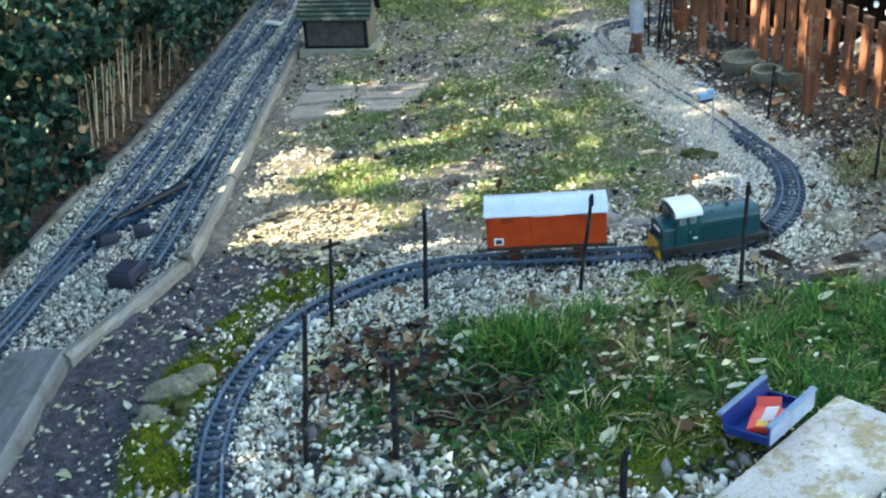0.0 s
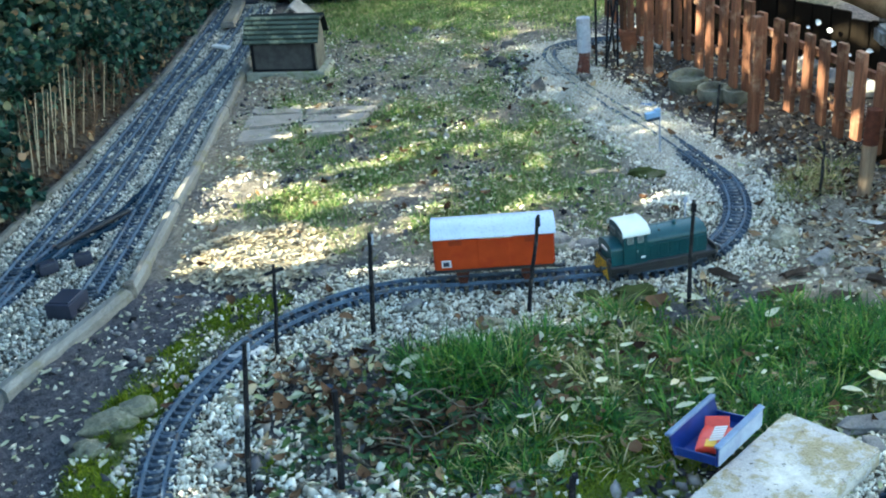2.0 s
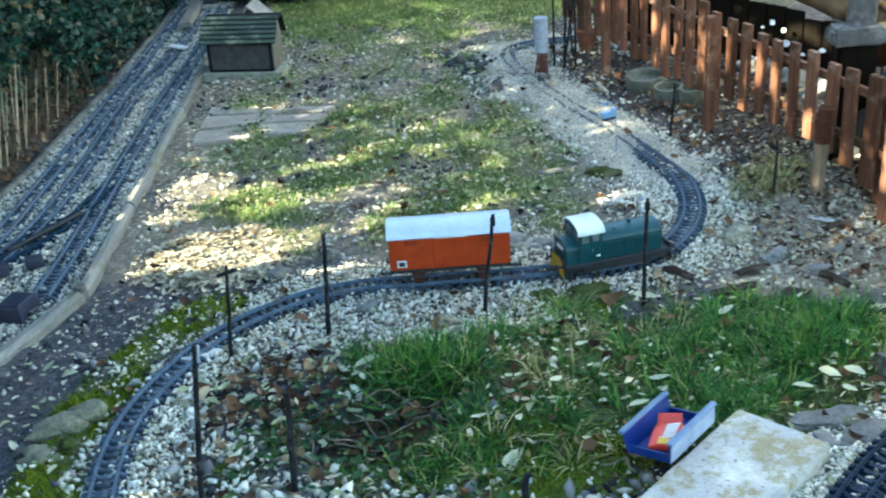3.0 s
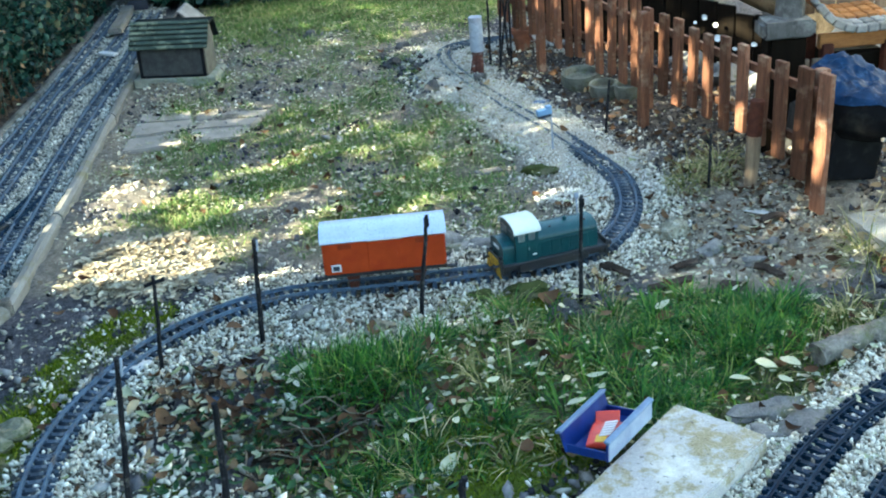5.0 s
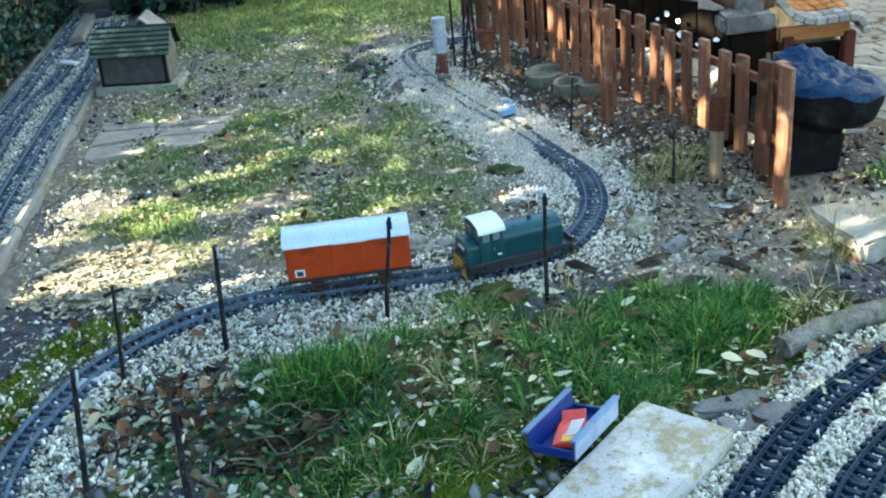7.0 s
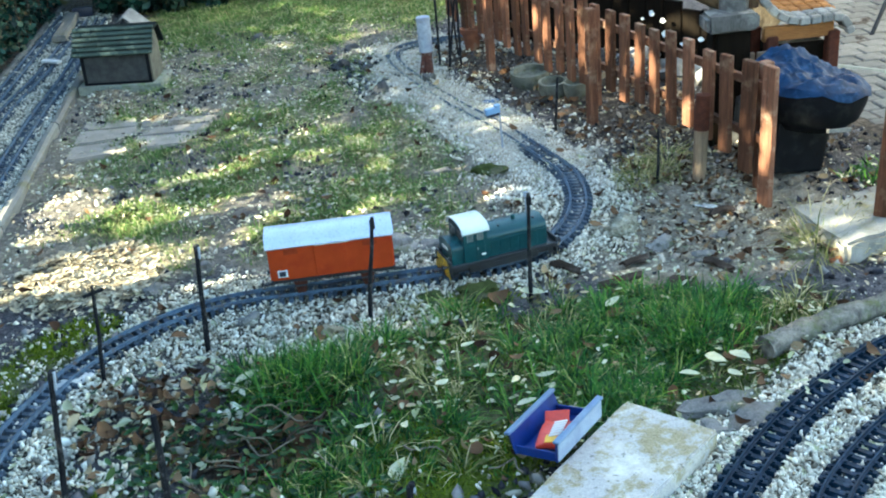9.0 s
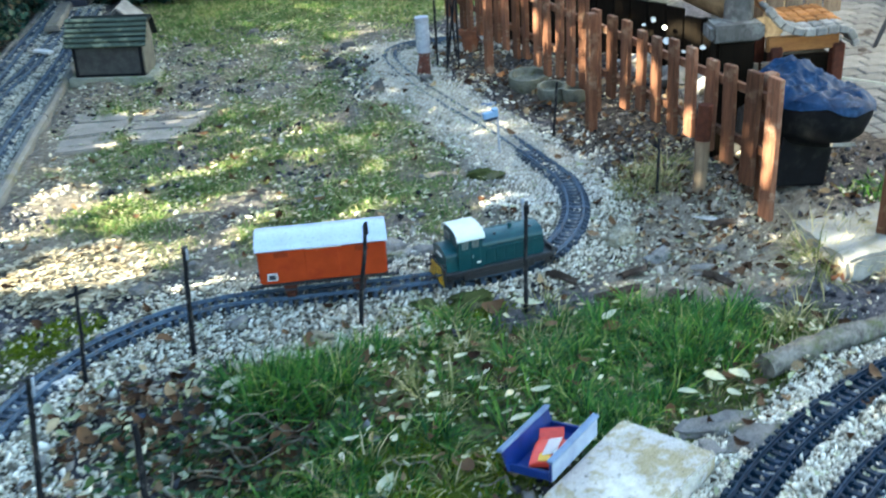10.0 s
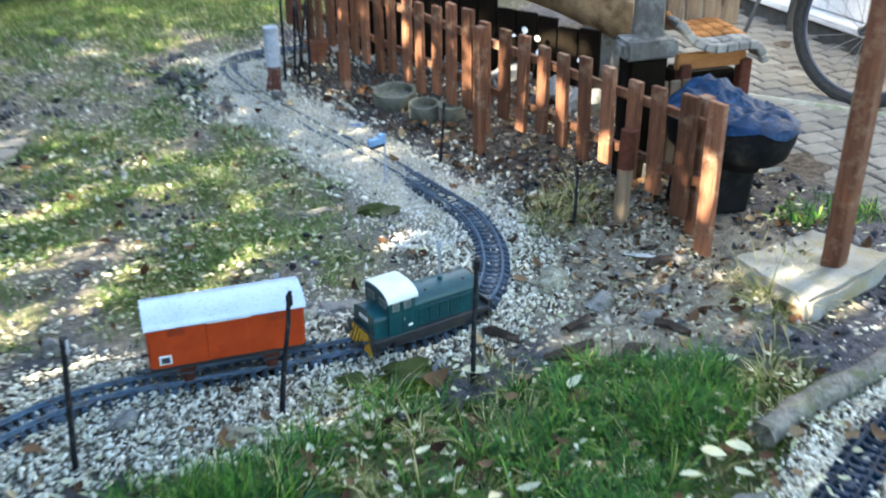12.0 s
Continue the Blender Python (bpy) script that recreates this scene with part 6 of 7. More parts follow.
def build_bush():
    rng = np.random.default_rng(14)
    h = thing("dark_shrub", pose(0, 0, 0), "low dark evergreen shrub at the far lawn edge", "shrub")
    leaf, lf = plain_leaves(rng, 6, 0.6)
    n = 9000
    u = rng.normal(size=(n, 3))
    u /= np.linalg.norm(u, axis=1)[:, None]
    r = rng.uniform(0.55, 1.0, n) ** 0.5 * (1 + 0.18 * lumps(u[:, 0] * 2, u[:, 2] * 2 + u[:, 1], 4, 81))
    P = np.stack([-0.33 + 0.55 * u[:, 0] * r, 6.35 + 0.35 * u[:, 1] * r, np.maximum(0.3 + 0.42 * u[:, 2] * r, 0.01)], 1)
    spread("foliage", leaf, lf, P, rng.uniform(0.03, 0.07, n), turns(n, rng), M_IVY, "dark shrub leaves", "", h)
    for k in range(5):
        a = k * 1.26
        part("stem", rod((-0.33 + 0.05 * math.cos(a), 6.35, -0.05), (-0.33 + 0.35 * math.cos(a), 6.35 + 0.2 * math.sin(a), 0.5), 0.014, 0.006, 7), M_BARK, h)


def turf_mound(x, y):
    """Where grass roots cover the soil of the mound."""
    return smooth(-0.3, -0.2, x) * smooth(1.42, 1.3, x) * smooth(1.52, 1.58, y) * smooth(2.24, 2.14, y)


def build_ballast():
    rng = np.random.default_rng(3)
    round_chips, shards = chip_shapes(rng), shard_shapes(rng)

    def lay_chips(name, label, n, area, size, lift=0.0, power=2.2, weight=None, material=M_STONE_CHIP, kind=None):
        shapes, f = kind or shards
        x, y = scatter(n, *area, weight or (lambda a, b: zones(a, b)[0] * (1 - 0.75 * zones(a, b)[5])), rng)
        if area[0] == -0.95:
            ok = x > plank_x(y) + 0.05
            x, y = x[ok], y[ok]
        clear = np.full(x.shape, 9.0)
        for tr in (MAIN, LEFT_A, LEFT_B, LEFT_C, RIGHT_A, RIGHT_B):
            d = distance_to(tr, x, y)
            clear = np.minimum(clear, np.where(np.abs(d - 0.0225) < 0.0075, 0, np.where((d < 0.041) & (y < 2.9), 0.5 + 2 * rng.uniform(0, 1, x.shape) ** 2, 9)))
        ok = clear > 1.1
        x, y = x[ok], y[ok]
        s = size[0] + (size[1] - size[0]) * rng.uniform(0, 1, len(x)) ** power
        s = s * (1 - 0.4 * smooth(2.7, 3.2, y) * (x > 0.3)) * (1 + 0.3 * smooth(2.3, 2.0, y) * (x < 0.5) * (x > -0.7))
        z = height(x, y) + s * 0.12 + lift * rng.uniform(0, 1, len(x))
        spread(name, shapes, f, np.stack([x, y, z], 1), s, turns(len(x), rng), material, label, "gravel")
    lay_chips("ballast", "pale limestone chippings along the near loop track", 77000, (-0.75, 1.2, 1.3, 2.76), (0.005, 0.015), 0.010, kind=round_chips)
    lay_chips("ballast", "pale dusty chippings along the far bend", 113000, (-0.75, 1.2, 2.76, 4.9), (0.005, 0.015), 0.010, material=M_CHIP_DUSTY)
    lay_chips("ballast", "pale limestone chippings of the yard bed", 100000, (-1.5, -0.68, 1.5, 6.4), (0.007, 0.018), 0.013, material=M_CHIP_GREY)
    lay_chips("ballast", "white limestone chippings round the siding", 30000, (0.7, 1.7, 1.0, 1.95), (0.006, 0.016), 0.010, kind=round_chips)
    def between(a, b):
        d = distance_to(MAIN, a, b)
        return smooth(0.052, 0.04, d) * (0.12 + 0.6 * smooth(2.85, 3.2, b) + 0.25 * smooth(2.2, 2.4, b) * smooth(0.7, 0.2, a))
    lay_chips("ballast", "pale chippings filled in between the sleepers", 150000, (-0.75, 1.2, 1.3, 4.9), (0.005, 0.012), 0.019, 2.0, between)
    def rubble(a, b):
        d = distance_to(MAIN, a, b)
        return smooth(0.34, 0.2, d) * smooth(0.07, 0.12, d) * smooth(2.75, 3.0, b) * smooth(0.35, 0.55, a) * np.clip(0.5 + 0.6 * lumps(a, b, 9, 57), 0.1, 1)
    def dark_bank(a, b):
        return smooth(0.3, 0.2, np.abs(b - 4.3)) * smooth(0.13, 0.05, np.abs(a - 0.52 + 0.1 * (b - 4.3))) * np.clip(0.5 + 0.6 * lumps(a, b, 14, 59), 0.05, 1)
    lay_chips("rubble", "dark angular rubble heaped beside the far bend", 1500, (0.3, 0.8, 3.9, 4.8), (0.012, 0.05), 0.006, 2.2, dark_bank, M_RUBBLE_DARK, shards)
    lay_chips("rubble", "pale broken stones and mortar crumbs beside the bend", 6000, (0.4, 1.3, 2.6, 4.9), (0.012, 0.045), 0.0, 2.5, rubble, kind=round_chips)
    def clods(a, b):
        g = zones(a, b)
        return (1 - g[0]) * (1 - 0.93 * turf_mound(a, b)) * np.clip(0.35 + 0.5 * lumps(a, b, 8, 55) + 0.4 * g[3] + 0.9 * smooth(3.7, 4.0, b) * smooth(4.9, 4.7, b) * smooth(0.28, 0.38, a) * smooth(0.66, 0.56, a), 0.05, 1) * np.where(a < 1.95, 1, 0.1) * (1 - 0.85 * g[4]) * np.where((a < -0.45) & (b < 2.65), 0.35, 1)
    lay_chips("soil_clods", "dark crumbs and clods of garden soil", 48000, (-0.95, 2.0, 1.3, 5.4), (0.006, 0.03), 0.0, 3.0, clods, M_CLOD)
    def dark_rubble(a, b):
        return smooth(0.1, 0.22, a - bend_x(b)) * smooth(1.75, 1.6, a) * smooth(2.1, 2.35, b + 0.15 * smooth(1.15, 1.35, a)) * smooth(4.5, 4.2, b) * np.clip(0.55 + 0.6 * lumps(a, b, 8, 58), 0.1, 1)
    lay_chips("soil_clods", "dark grey rubble and clods before the fence", 7500, (0.8, 1.8, 2.1, 4.5), (0.007, 0.036), 0.0, 3.2, dark_rubble, M_RUBBLE, round_chips)
    def stray(a, b):
        g = zones(a, b)
        return np.clip(0.30 + 0.35 * lumps(a, b, 7, 51) + 0.3 * (a < -0.4) * smooth(1.95, 2.25, b), 0.03, 1) * (1 - g[0]) * (1 - 0.85 * turf_mound(a, b)) * np.where(a < 1.9, 1, 0.15) * (1 - 0.85 * g[2]) * (1 - 0.7 * g[3])
    lay_chips("stray_gravel", "stray pale pebbles on the soil", 26000, (-0.95, 1.75, 1.3, 5.2), (0.004, 0.02), 0.0, 3.5, stray)
    def cobbles(a, b):
        return smooth(-0.5, -0.35, a) * smooth(0.75, 0.5, a) * smooth(1.68, 1.52, b + 0.25 * smooth(-0.1, 0.2, a) * 0.35) * 0.9 * (1 - zones(a, b)[2]) + 0.3 * smooth(-0.4, -0.3, a) * smooth(0.1, -0.05, a) * smooth(2.2, 2.0, b) * (1 - hollow_at(a, b))
    lay_chips("pebbles", "larger pale pebbles at the foot of the mound", 2700, (-0.5, 0.8, 1.25, 2.2), (0.012, 0.03), 0.004, 1.5, cobbles, kind=round_chips)


M_STRAW = islands("leaf_scrap", [(0, (0.19, 0.155, 0.11)), (0.5, (0.42, 0.36, 0.25)), (1, (0.64, 0.59, 0.45))], 0.7, 0.15, scale=90)


def build_leaf_litter():
    rng = np.random.default_rng(5)
    leaf, lf = leaf_shapes(rng, 10, 0.45, 0.3)
    curled, _ = leaf_shapes(rng, 10, 0.62, 1.1)

    def litter(name, label, n, area, size, mat, weight, flat=0.3, lift=0.006):
        x, y = scatter(n, *area, weight, rng)
        z = height(x, y) + lift + 0.006 * rng.uniform(0, 1, len(x))
        spread(name, curled if mat is M_LEAF_BROWN else leaf, lf, np.stack([x, y, z], 1), rng.uniform(*size, len(x)), turns(len(x), rng, flat), mat, label, "leaves")
    every = lambda a, b: np.clip(0.5 + 0.5 * lumps(a, b, 5, 61) + 0.5 * (a < -0.42) * (b < 2.7), 0.12, 1) * np.where(a > 1.9, 0.1, np.where(a > 1.35, 0.4, 1)) * np.where((a < -0.5) & (b < 2.6), 0.7, 1) * (a > plank_x(b) + 0.04) * (1 - 0.75 * zones(a, b)[2]) * (1 - 0.8 * hollow_at(a, b))
    litter("fallen_leaves", "small pale yellow-green fallen leaves", 12500, (-0.9, 1.9, 1.4, 5.6), (0.006, 0.024), M_LEAF_PALE, every, 0.2)
    litter("fallen_leaves", "small fallen leaves in the yard bed", 500, (-1.45, -0.7, 1.6, 6.2), (0.02, 0.04), M_LEAF_PALE, every)
    brown = lambda a, b: np.clip(0.6 * smooth(0.2, 0.08, np.hypot((a + 0.18) / 1.1, b - 1.97)) + 0.55 * smooth(0.12, 0.25, a - bend_x(b)) * smooth(2.3, 2.55, b) + 0.08, 0, 1) * np.where(a > 1.9, 0.1, 1)
    litter("withered_leaves", "curled brown withered leaves", 4200, (-0.6, 1.8, 1.5, 4.8), (0.015, 0.042), M_LEAF_BROWN, brown, 0.5, 0.010)
    onmound = lambda a, b: smooth(-0.1, 0.1, a) * smooth(1.5, 1.62, b) * smooth(2.28, 2.1, b) * np.clip(0.5 + 0.6 * lumps(a, b, 12, 63), 0.1, 1) * (1 - 0.75 * hollow_at(a, b))
    litter("fallen_leaves", "pale fallen leaves caught in the mound grass", 620, (-0.1, 1.45, 1.5, 2.3), (0.006, 0.026), M_LEAF_PALE, onmound, 0.6, 0.022)
    litter("withered_leaves", "brown withered leaves caught in the mound grass", 260, (-0.1, 1.45, 1.5, 2.3), (0.015, 0.04), M_LEAF_BROWN, onmound, 0.6, 0.018)
    # real ground ivy, thickened also to darken the hollow where shade lies
    litter("ground_ivy", "dark green ground ivy in the hollow", 620, (-0.25, 0.4, 1.6, 2.15), (0.012, 0.032), M_GROUND_IVY, lambda a, b: np.maximum(hollow_at(a, b) * 0.6, smooth(0.24, 0.1, np.hypot((a - 0.0) / 1.3, b - 1.78))), 0.6, 0.02)
    litter("withered_leaves", "dark brown dead leaves on the bare bank", 260, (-0.15, 0.45, 1.6, 1.95), (0.015, 0.04), M_LEAF_BROWN, hollow_at, 0.6, 0.008)
    hollow = lambda a, b: smooth(0.19, 0.07, np.hypot((a + 0.18) / 1.15, b - 1.94))
    litter("fallen_leaves", "pale leaves among the brown heap", 120, (-0.42, 0.15, 1.7, 2.15), (0.02, 0.045), M_LEAF_PALE, lambda a, b: hollow(a, b), 0.7, 0.022)
    litter("withered_leaves", "curled brown leaves heaped in the hollow", 380, (-0.42, 0.15, 1.72, 2.2), (0.016, 0.048), M_LEAF_BROWN, hollow, 0.7, 0.02)
    litter("straw_litter", "dry straw-coloured leaf scraps on the lawn", 9000, (-0.7, 0.95, 2.5, 5.0), (0.008, 0.024), M_STRAW, lambda a, b: zones(a, b)[4] * np.clip(0.5 + 0.5 * lumps(a, b, 10, 66), 0.1, 1), 0.35, 0.004)
    bare = lambda a, b: smooth(0.1, 0.2, a - bend_x(b) + 0.1 * smooth(2.6, 2.3, b)) * smooth(1.75, 1.5, a) * smooth(2.08, 2.2, b) * smooth(3.3, 2.8, b) * np.clip(0.55 + 0.5 * lumps(a, b, 9, 68), 0.1, 1)
    litter("withered_leaves", "crumbled brown leaves on the trodden soil", 2200, (0.75, 1.8, 2.05, 3.3), (0.008, 0.026), M_LEAF_BROWN, bare, 0.45, 0.005)
    litter("straw_litter", "pale leaf crumbs on the trodden soil", 6500, (0.75, 1.8, 2.05, 3.3), (0.006, 0.02), M_STRAW, bare, 0.4, 0.005)
    bank = lambda a, b: smooth(0.0, 0.05, kerb_x(b) - a) * smooth(0.34, 0.2, kerb_x(b) - a)
    litter("withered_leaves", "red-brown leaves lying below the hedge", 1500, (-1.75, -1.1, 2.1, 5.2), (0.012, 0.036), M_LEAF_BROWN, bank, 0.5, 0.012)
    litter("fallen_leaves", "pale leaves lying below the hedge", 260, (-1.75, -1.1, 2.1, 5.2), (0.01, 0.03), M_LEAF_PALE, bank, 0.5, 0.014)
    # pale litter over the sun patch, partly so its light reads brighter
    pile = lambda a, b: smooth(0.24, 0.12, np.hypot((a + 0.39) / 1.1, b - 2.67))
    litter("straw_litter", "dry pale leaves heaped in the sun patch, brightening it", 5200, (-0.7, -0.1, 2.4, 2.95), (0.012, 0.034), M_STRAW, pile, 0.3, 0.006)
    litter("ground_ivy", "dark creeping ivy among the withered leaves", 260, (-0.42, 0.15, 1.7, 2.15), (0.01, 0.028), M_GROUND_IVY, hollow, 0.55, 0.018)
    near = lambda a, b: smooth(-0.42, -0.3, a) * smooth(0.5, 0.3, a) * smooth(2.2, 2.0, b) * smooth(1.15, 1.3, b) * np.clip(0.5 + 0.6 * lumps(a, b, 10, 67), 0.1, 1)
    litter("withered_leaves", "brown leaf scraps on the near gravel", 420, (-0.42, 0.5, 1.2, 2.2), (0.012, 0.034), M_LEAF_BROWN, near, 0.35, 0.012)
    litter("fallen_leaves", "pale leaf scraps on the near gravel", 190, (-0.42, 0.5, 1.2, 2.2), (0.012, 0.036), M_LEAF_PALE, near, 0.35, 0.014)
    litter("ground_ivy", "dark green creeping leaves on the near gravel", 480, (-0.25, 0.3, 1.3, 1.9), (0.012, 0.034), M_GROUND_IVY, near, 0.5, 0.014)
    # leaves that lie singly
    big = [(0.03, 1.985, 0.075, 28), (0.635, 1.79, 0.05, -15), (0.575, 1.72, 0.05, 5), (0.62, 1.715, 0.045, -10), (0.30, 1.60, 0.075, 62), (0.42, 1.80, 0.045, 40), (0.99, 1.775, 0.055, -40), (1.04, 1.77, 0.06, -60),
           (0.92, 1.74, 0.05, -10), (1.0, 1.70, 0.045, -70), (0.70, 2.17, 0.07, -15), (0.12, 2.05, 0.05, 20), (-0.05, 2.12, 0.045, 0), (0.25, 1.72, 0.04, 20), (0.33, 1.70, 0.035, 70), (0.50, 1.93, 0.045, 30),
           (0.17, 2.58, 0.045, 10), (0.33, 2.60, 0.05, -5), (-0.62, 2.62, 0.05, 0), (-0.56, 2.35, 0.04, 50), (-0.66, 2.1, 0.045, 15), (-0.60, 1.72, 0.04, 80), (0.86, 2.05, 0.05, 25), (1.22, 2.05, 0.05, -5)]
    for x, y, s, turn in big:
        k = random.randrange(len(leaf))
        z = float(height(np.array([x]), np.array([y]))[0])
        mound = 0.03 if 0.0 < x < 1.2 and 1.6 < y < 2.2 else 0.008
        ob = tri_mesh("fallen_leaf", leaf[k] * s * 0.9, lf, M_LEAF_PALE)
        ob.matrix_basis = pose(x, y, z + mound, random.uniform(-14, 14), random.uniform(-14, 14), turn)
        tagged(ob, "large pale yellow-green fallen leaf", "leaf", "large fallen leaves")
    for x, y, s, turn in ((1.45, 2.16, 0.09, 60), (0.62, 2.19, 0.08, 10), (0.19, 2.14, 0.07, 80), (-0.19, 2.05, 0.07, 20), (-0.14, 1.96, 0.06, 120), (0.86, 2.02, 0.08, 5), (-0.13, 2.24, 0.06, 10), (0.30, 1.98, 0.06, 30)):
        k = random.randrange(len(leaf))
        z = float(height(np.array([x]), np.array([y]))[0])
        ob = tri_mesh("withered_leaf", curled[k] * s * 0.75, lf, M_LEAF_BROWN)
        ob.matrix_basis = pose(x, y, z + 0.02, random.uniform(-30, 30), random.uniform(-30, 30), turn)
        tagged(ob, "large curled brown withered leaf", "leaf", "withered leaves")


M_WEED = islands("mound_weed", [(0, (0.025, 0.04, 0.008)), (0.4, (0.06, 0.105, 0.014)), (0.75, (0.1, 0.17, 0.02)), (0.9, (0.18, 0.16, 0.06)), (1, (0.28, 0.22, 0.11))], 0.8, 0.2, scale=90)


M_TUFT = islands("dry_tuft", [(0, (0.05, 0.07, 0.02)), (0.35, (0.16, 0.19, 0.06)), (0.65, (0.34, 0.31, 0.13)), (1, (0.58, 0.5, 0.3))], 0.7, 0.25, scale=40)


def build_grass():
    rng = np.random.default_rng(6)
    blade, bf = blade_shapes(rng)

    def grow(name, label, n, area, tall, wide, weight, mat, lean=0.35):
        x, y = scatter(n, *area, weight, rng)
        h = rng.uniform(*tall, len(x)) * (0.7 + 0.3 * np.clip(1 + lumps(x, y, 14, 71), 0.3, 1.6))
        s = np.stack([h, wide / 0.03 * rng.uniform(0.7, 1.3, len(x)), h], 1)
        spread(name, blade, bf, np.stack([x, y, height(x, y) - 0.004], 1), s, turns(len(x), rng, lean), mat, label, "grass")

    def mound(a, b):
        g = zones(a, b)
        m = g[1] * (b < 2.4) * np.clip(0.22 + 0.22 * smooth(0.5, 0.8, a) + 0.75 * lumps(a, b, 11, 73) + 0.7 * lumps(a, b, 34, 74), 0.02, 1)
        dark = hollow_at(a, b)
        tray = smooth(0.12, 0.09, np.hypot(a - 0.6, b - 1.6))
        slab = (b < 1.66 + (a - 0.8) * 0.9) & (a > 0.42)
        return m * (1 - 0.96 * dark) * (1 - tray) * np.where(slab, 0.0, 1.0)
    grow("mound_grass", "long arching green grass on the mound", 70000, (-0.05, 1.5, 1.45, 2.4), (0.02, 0.055), 0.003, mound, M_GRASS, 0.85)
    grow("lawn_grass", "short patchy lawn grass", 150000, (-0.75, 1.3, 2.5, 6.6), (0.012, 0.035), 0.0028, lambda a, b: zones(a, b)[1] * (b > 2.4) * 0.8, M_TURF, 0.55)
    def clumps(name, label, centres, each, tall, wide, mat, radius=0.02, lean=1.25):
        """Tufts whose blades arch outwards from a common foot."""
        n = len(centres) * each
        k = np.repeat(np.arange(len(centres)), each)
        yaw, tip = rng.uniform(0, 6.283, n), rng.uniform(0.05, lean, n)
        size = rng.uniform(0.6, 1.25, len(centres))[k]
        rr = radius * np.sqrt(rng.uniform(0, 1, n)) * size
        x, y = centres[k, 0] + rr * np.cos(yaw), centres[k, 1] + rr * np.sin(yaw)
        cy, sy, ct, st = np.cos(yaw), np.sin(yaw), np.cos(tip), np.sin(tip)
        o = 0 * yaw
        rots = np.stack([np.stack([cy * ct, -sy, cy * st], 1), np.stack([sy * ct, cy, sy * st], 1), np.stack([-st, o, ct], 1)], 1)
        hgt = rng.uniform(*tall, n) * size
        s = np.stack([hgt, wide / 0.03 * rng.uniform(0.6, 1.4, n), hgt], 1)
        spread(name, blade, bf, np.stack([x, y, height(x, y) - 0.003], 1), s, rots, mat, label, "grass")
    def crowns(n, area, weight):
        return np.stack(scatter(n, *area, weight, rng), 1)
    clumps("mound_tufts", "arching tufts of green grass on the mound", crowns(1250, (-0.02, 1.4, 1.5, 2.3), mound), 50, (0.03, 0.08), 0.0034, M_GRASS, 0.022)
    clumps("mound_tufts", "yellowing tufts of grass on the mound", crowns(230, (-0.02, 1.4, 1.5, 2.3), lambda a, b: zones(a, b)[1] * (b < 2.4) * 0.7), 40, (0.03, 0.08), 0.003, M_TUFT, 0.02)
    clumps("dry_tufts", "dry straw-coloured tufts between mound and track", np.array([(0.40, 2.19), (0.46, 2.21), (0.52, 2.18), (0.36, 2.16), (0.75, 2.19)]), 70, (0.03, 0.07), 0.003, M_TUFT, 0.035, 1.4)
    clumps("dry_tufts", "dry straw-coloured tufts by the fence", np.array([(1.20, 2.83), (1.26, 2.78), (1.30, 2.85), (1.17, 2.76), (1.46, 2.26), (1.52, 2.2), (1.56, 2.3), (1.42, 2.17)]), 110, (0.05, 0.125), 0.003, M_TUFT, 0.05, 1.5)
    clumps("lawn_tufts", "coarser grass tufts in the lawn", crowns(2600, (-0.6, 1.0, 2.6, 6.4), lambda a, b: zones(a, b)[1] * 0.6), 26, (0.02, 0.045), 0.003, M_TURF, 0.02)
    grow("mound_weeds", "short mossy undergrowth between the grass clumps", 85000, (-0.05, 1.5, 1.45, 2.4), (0.008, 0.022), 0.0045, lambda a, b: zones(a, b)[1] * (b < 2.4) * np.clip(0.65 + 0.6 * lumps(a, b, 16, 75), 0.1, 1), M_WEED, 1.1)
    grow("moss", "bright green moss by the track", 110000, (-0.75, 0.9, 1.3, 2.5), (0.010, 0.026), 0.003, lambda a, b: zones(a, b)[2], M_MOSS, 0.8)
    tuft = lambda cx, cy, r: (lambda a, b: smooth(r, r * 0.3, np.hypot(a - cx, b - cy)))
    grow("grass_tuft", "pale dry grass tuft before the fence", 1500, (1.0, 1.5, 2.55, 3.0), (0.03, 0.08), 0.003, tuft(1.24, 2.80, 0.17), M_TUFT, 0.95)
    grow("grass_tuft", "dry grass tuft beside the concrete slab", 1200, (1.3, 1.75, 2.0, 2.5), (0.03, 0.08), 0.003, tuft(1.50, 2.24, 0.17), M_TUFT, 0.9)
    grow("grass_tuft", "green weeds at the yard edge", 3600, (1.6, 2.2, 2.2, 2.8), (0.03, 0.08), 0.004, lambda a, b: np.maximum(np.maximum(tuft(1.95, 2.52, 0.12)(a, b), tuft(2.1, 2.38, 0.1)(a, b)), 0.8 * tuft(1.77, 2.5, 0.12)(a, b)), M_GRASS, 0.6)
    grow("grass_tuft", "dark grass clump on the mound", 4200, (-0.05, 0.35, 1.75, 2.15), (0.06, 0.12), 0.003, tuft(0.15, 1.935, 0.13), M_GRASS, 0.6)
    grow("grass_tuft", "bright green grass clump on the mound", 5500, (0.75, 1.4, 1.75, 2.2), (0.05, 0.10), 0.003, tuft(1.02, 1.955, 0.19), M_GRASS, 0.5)


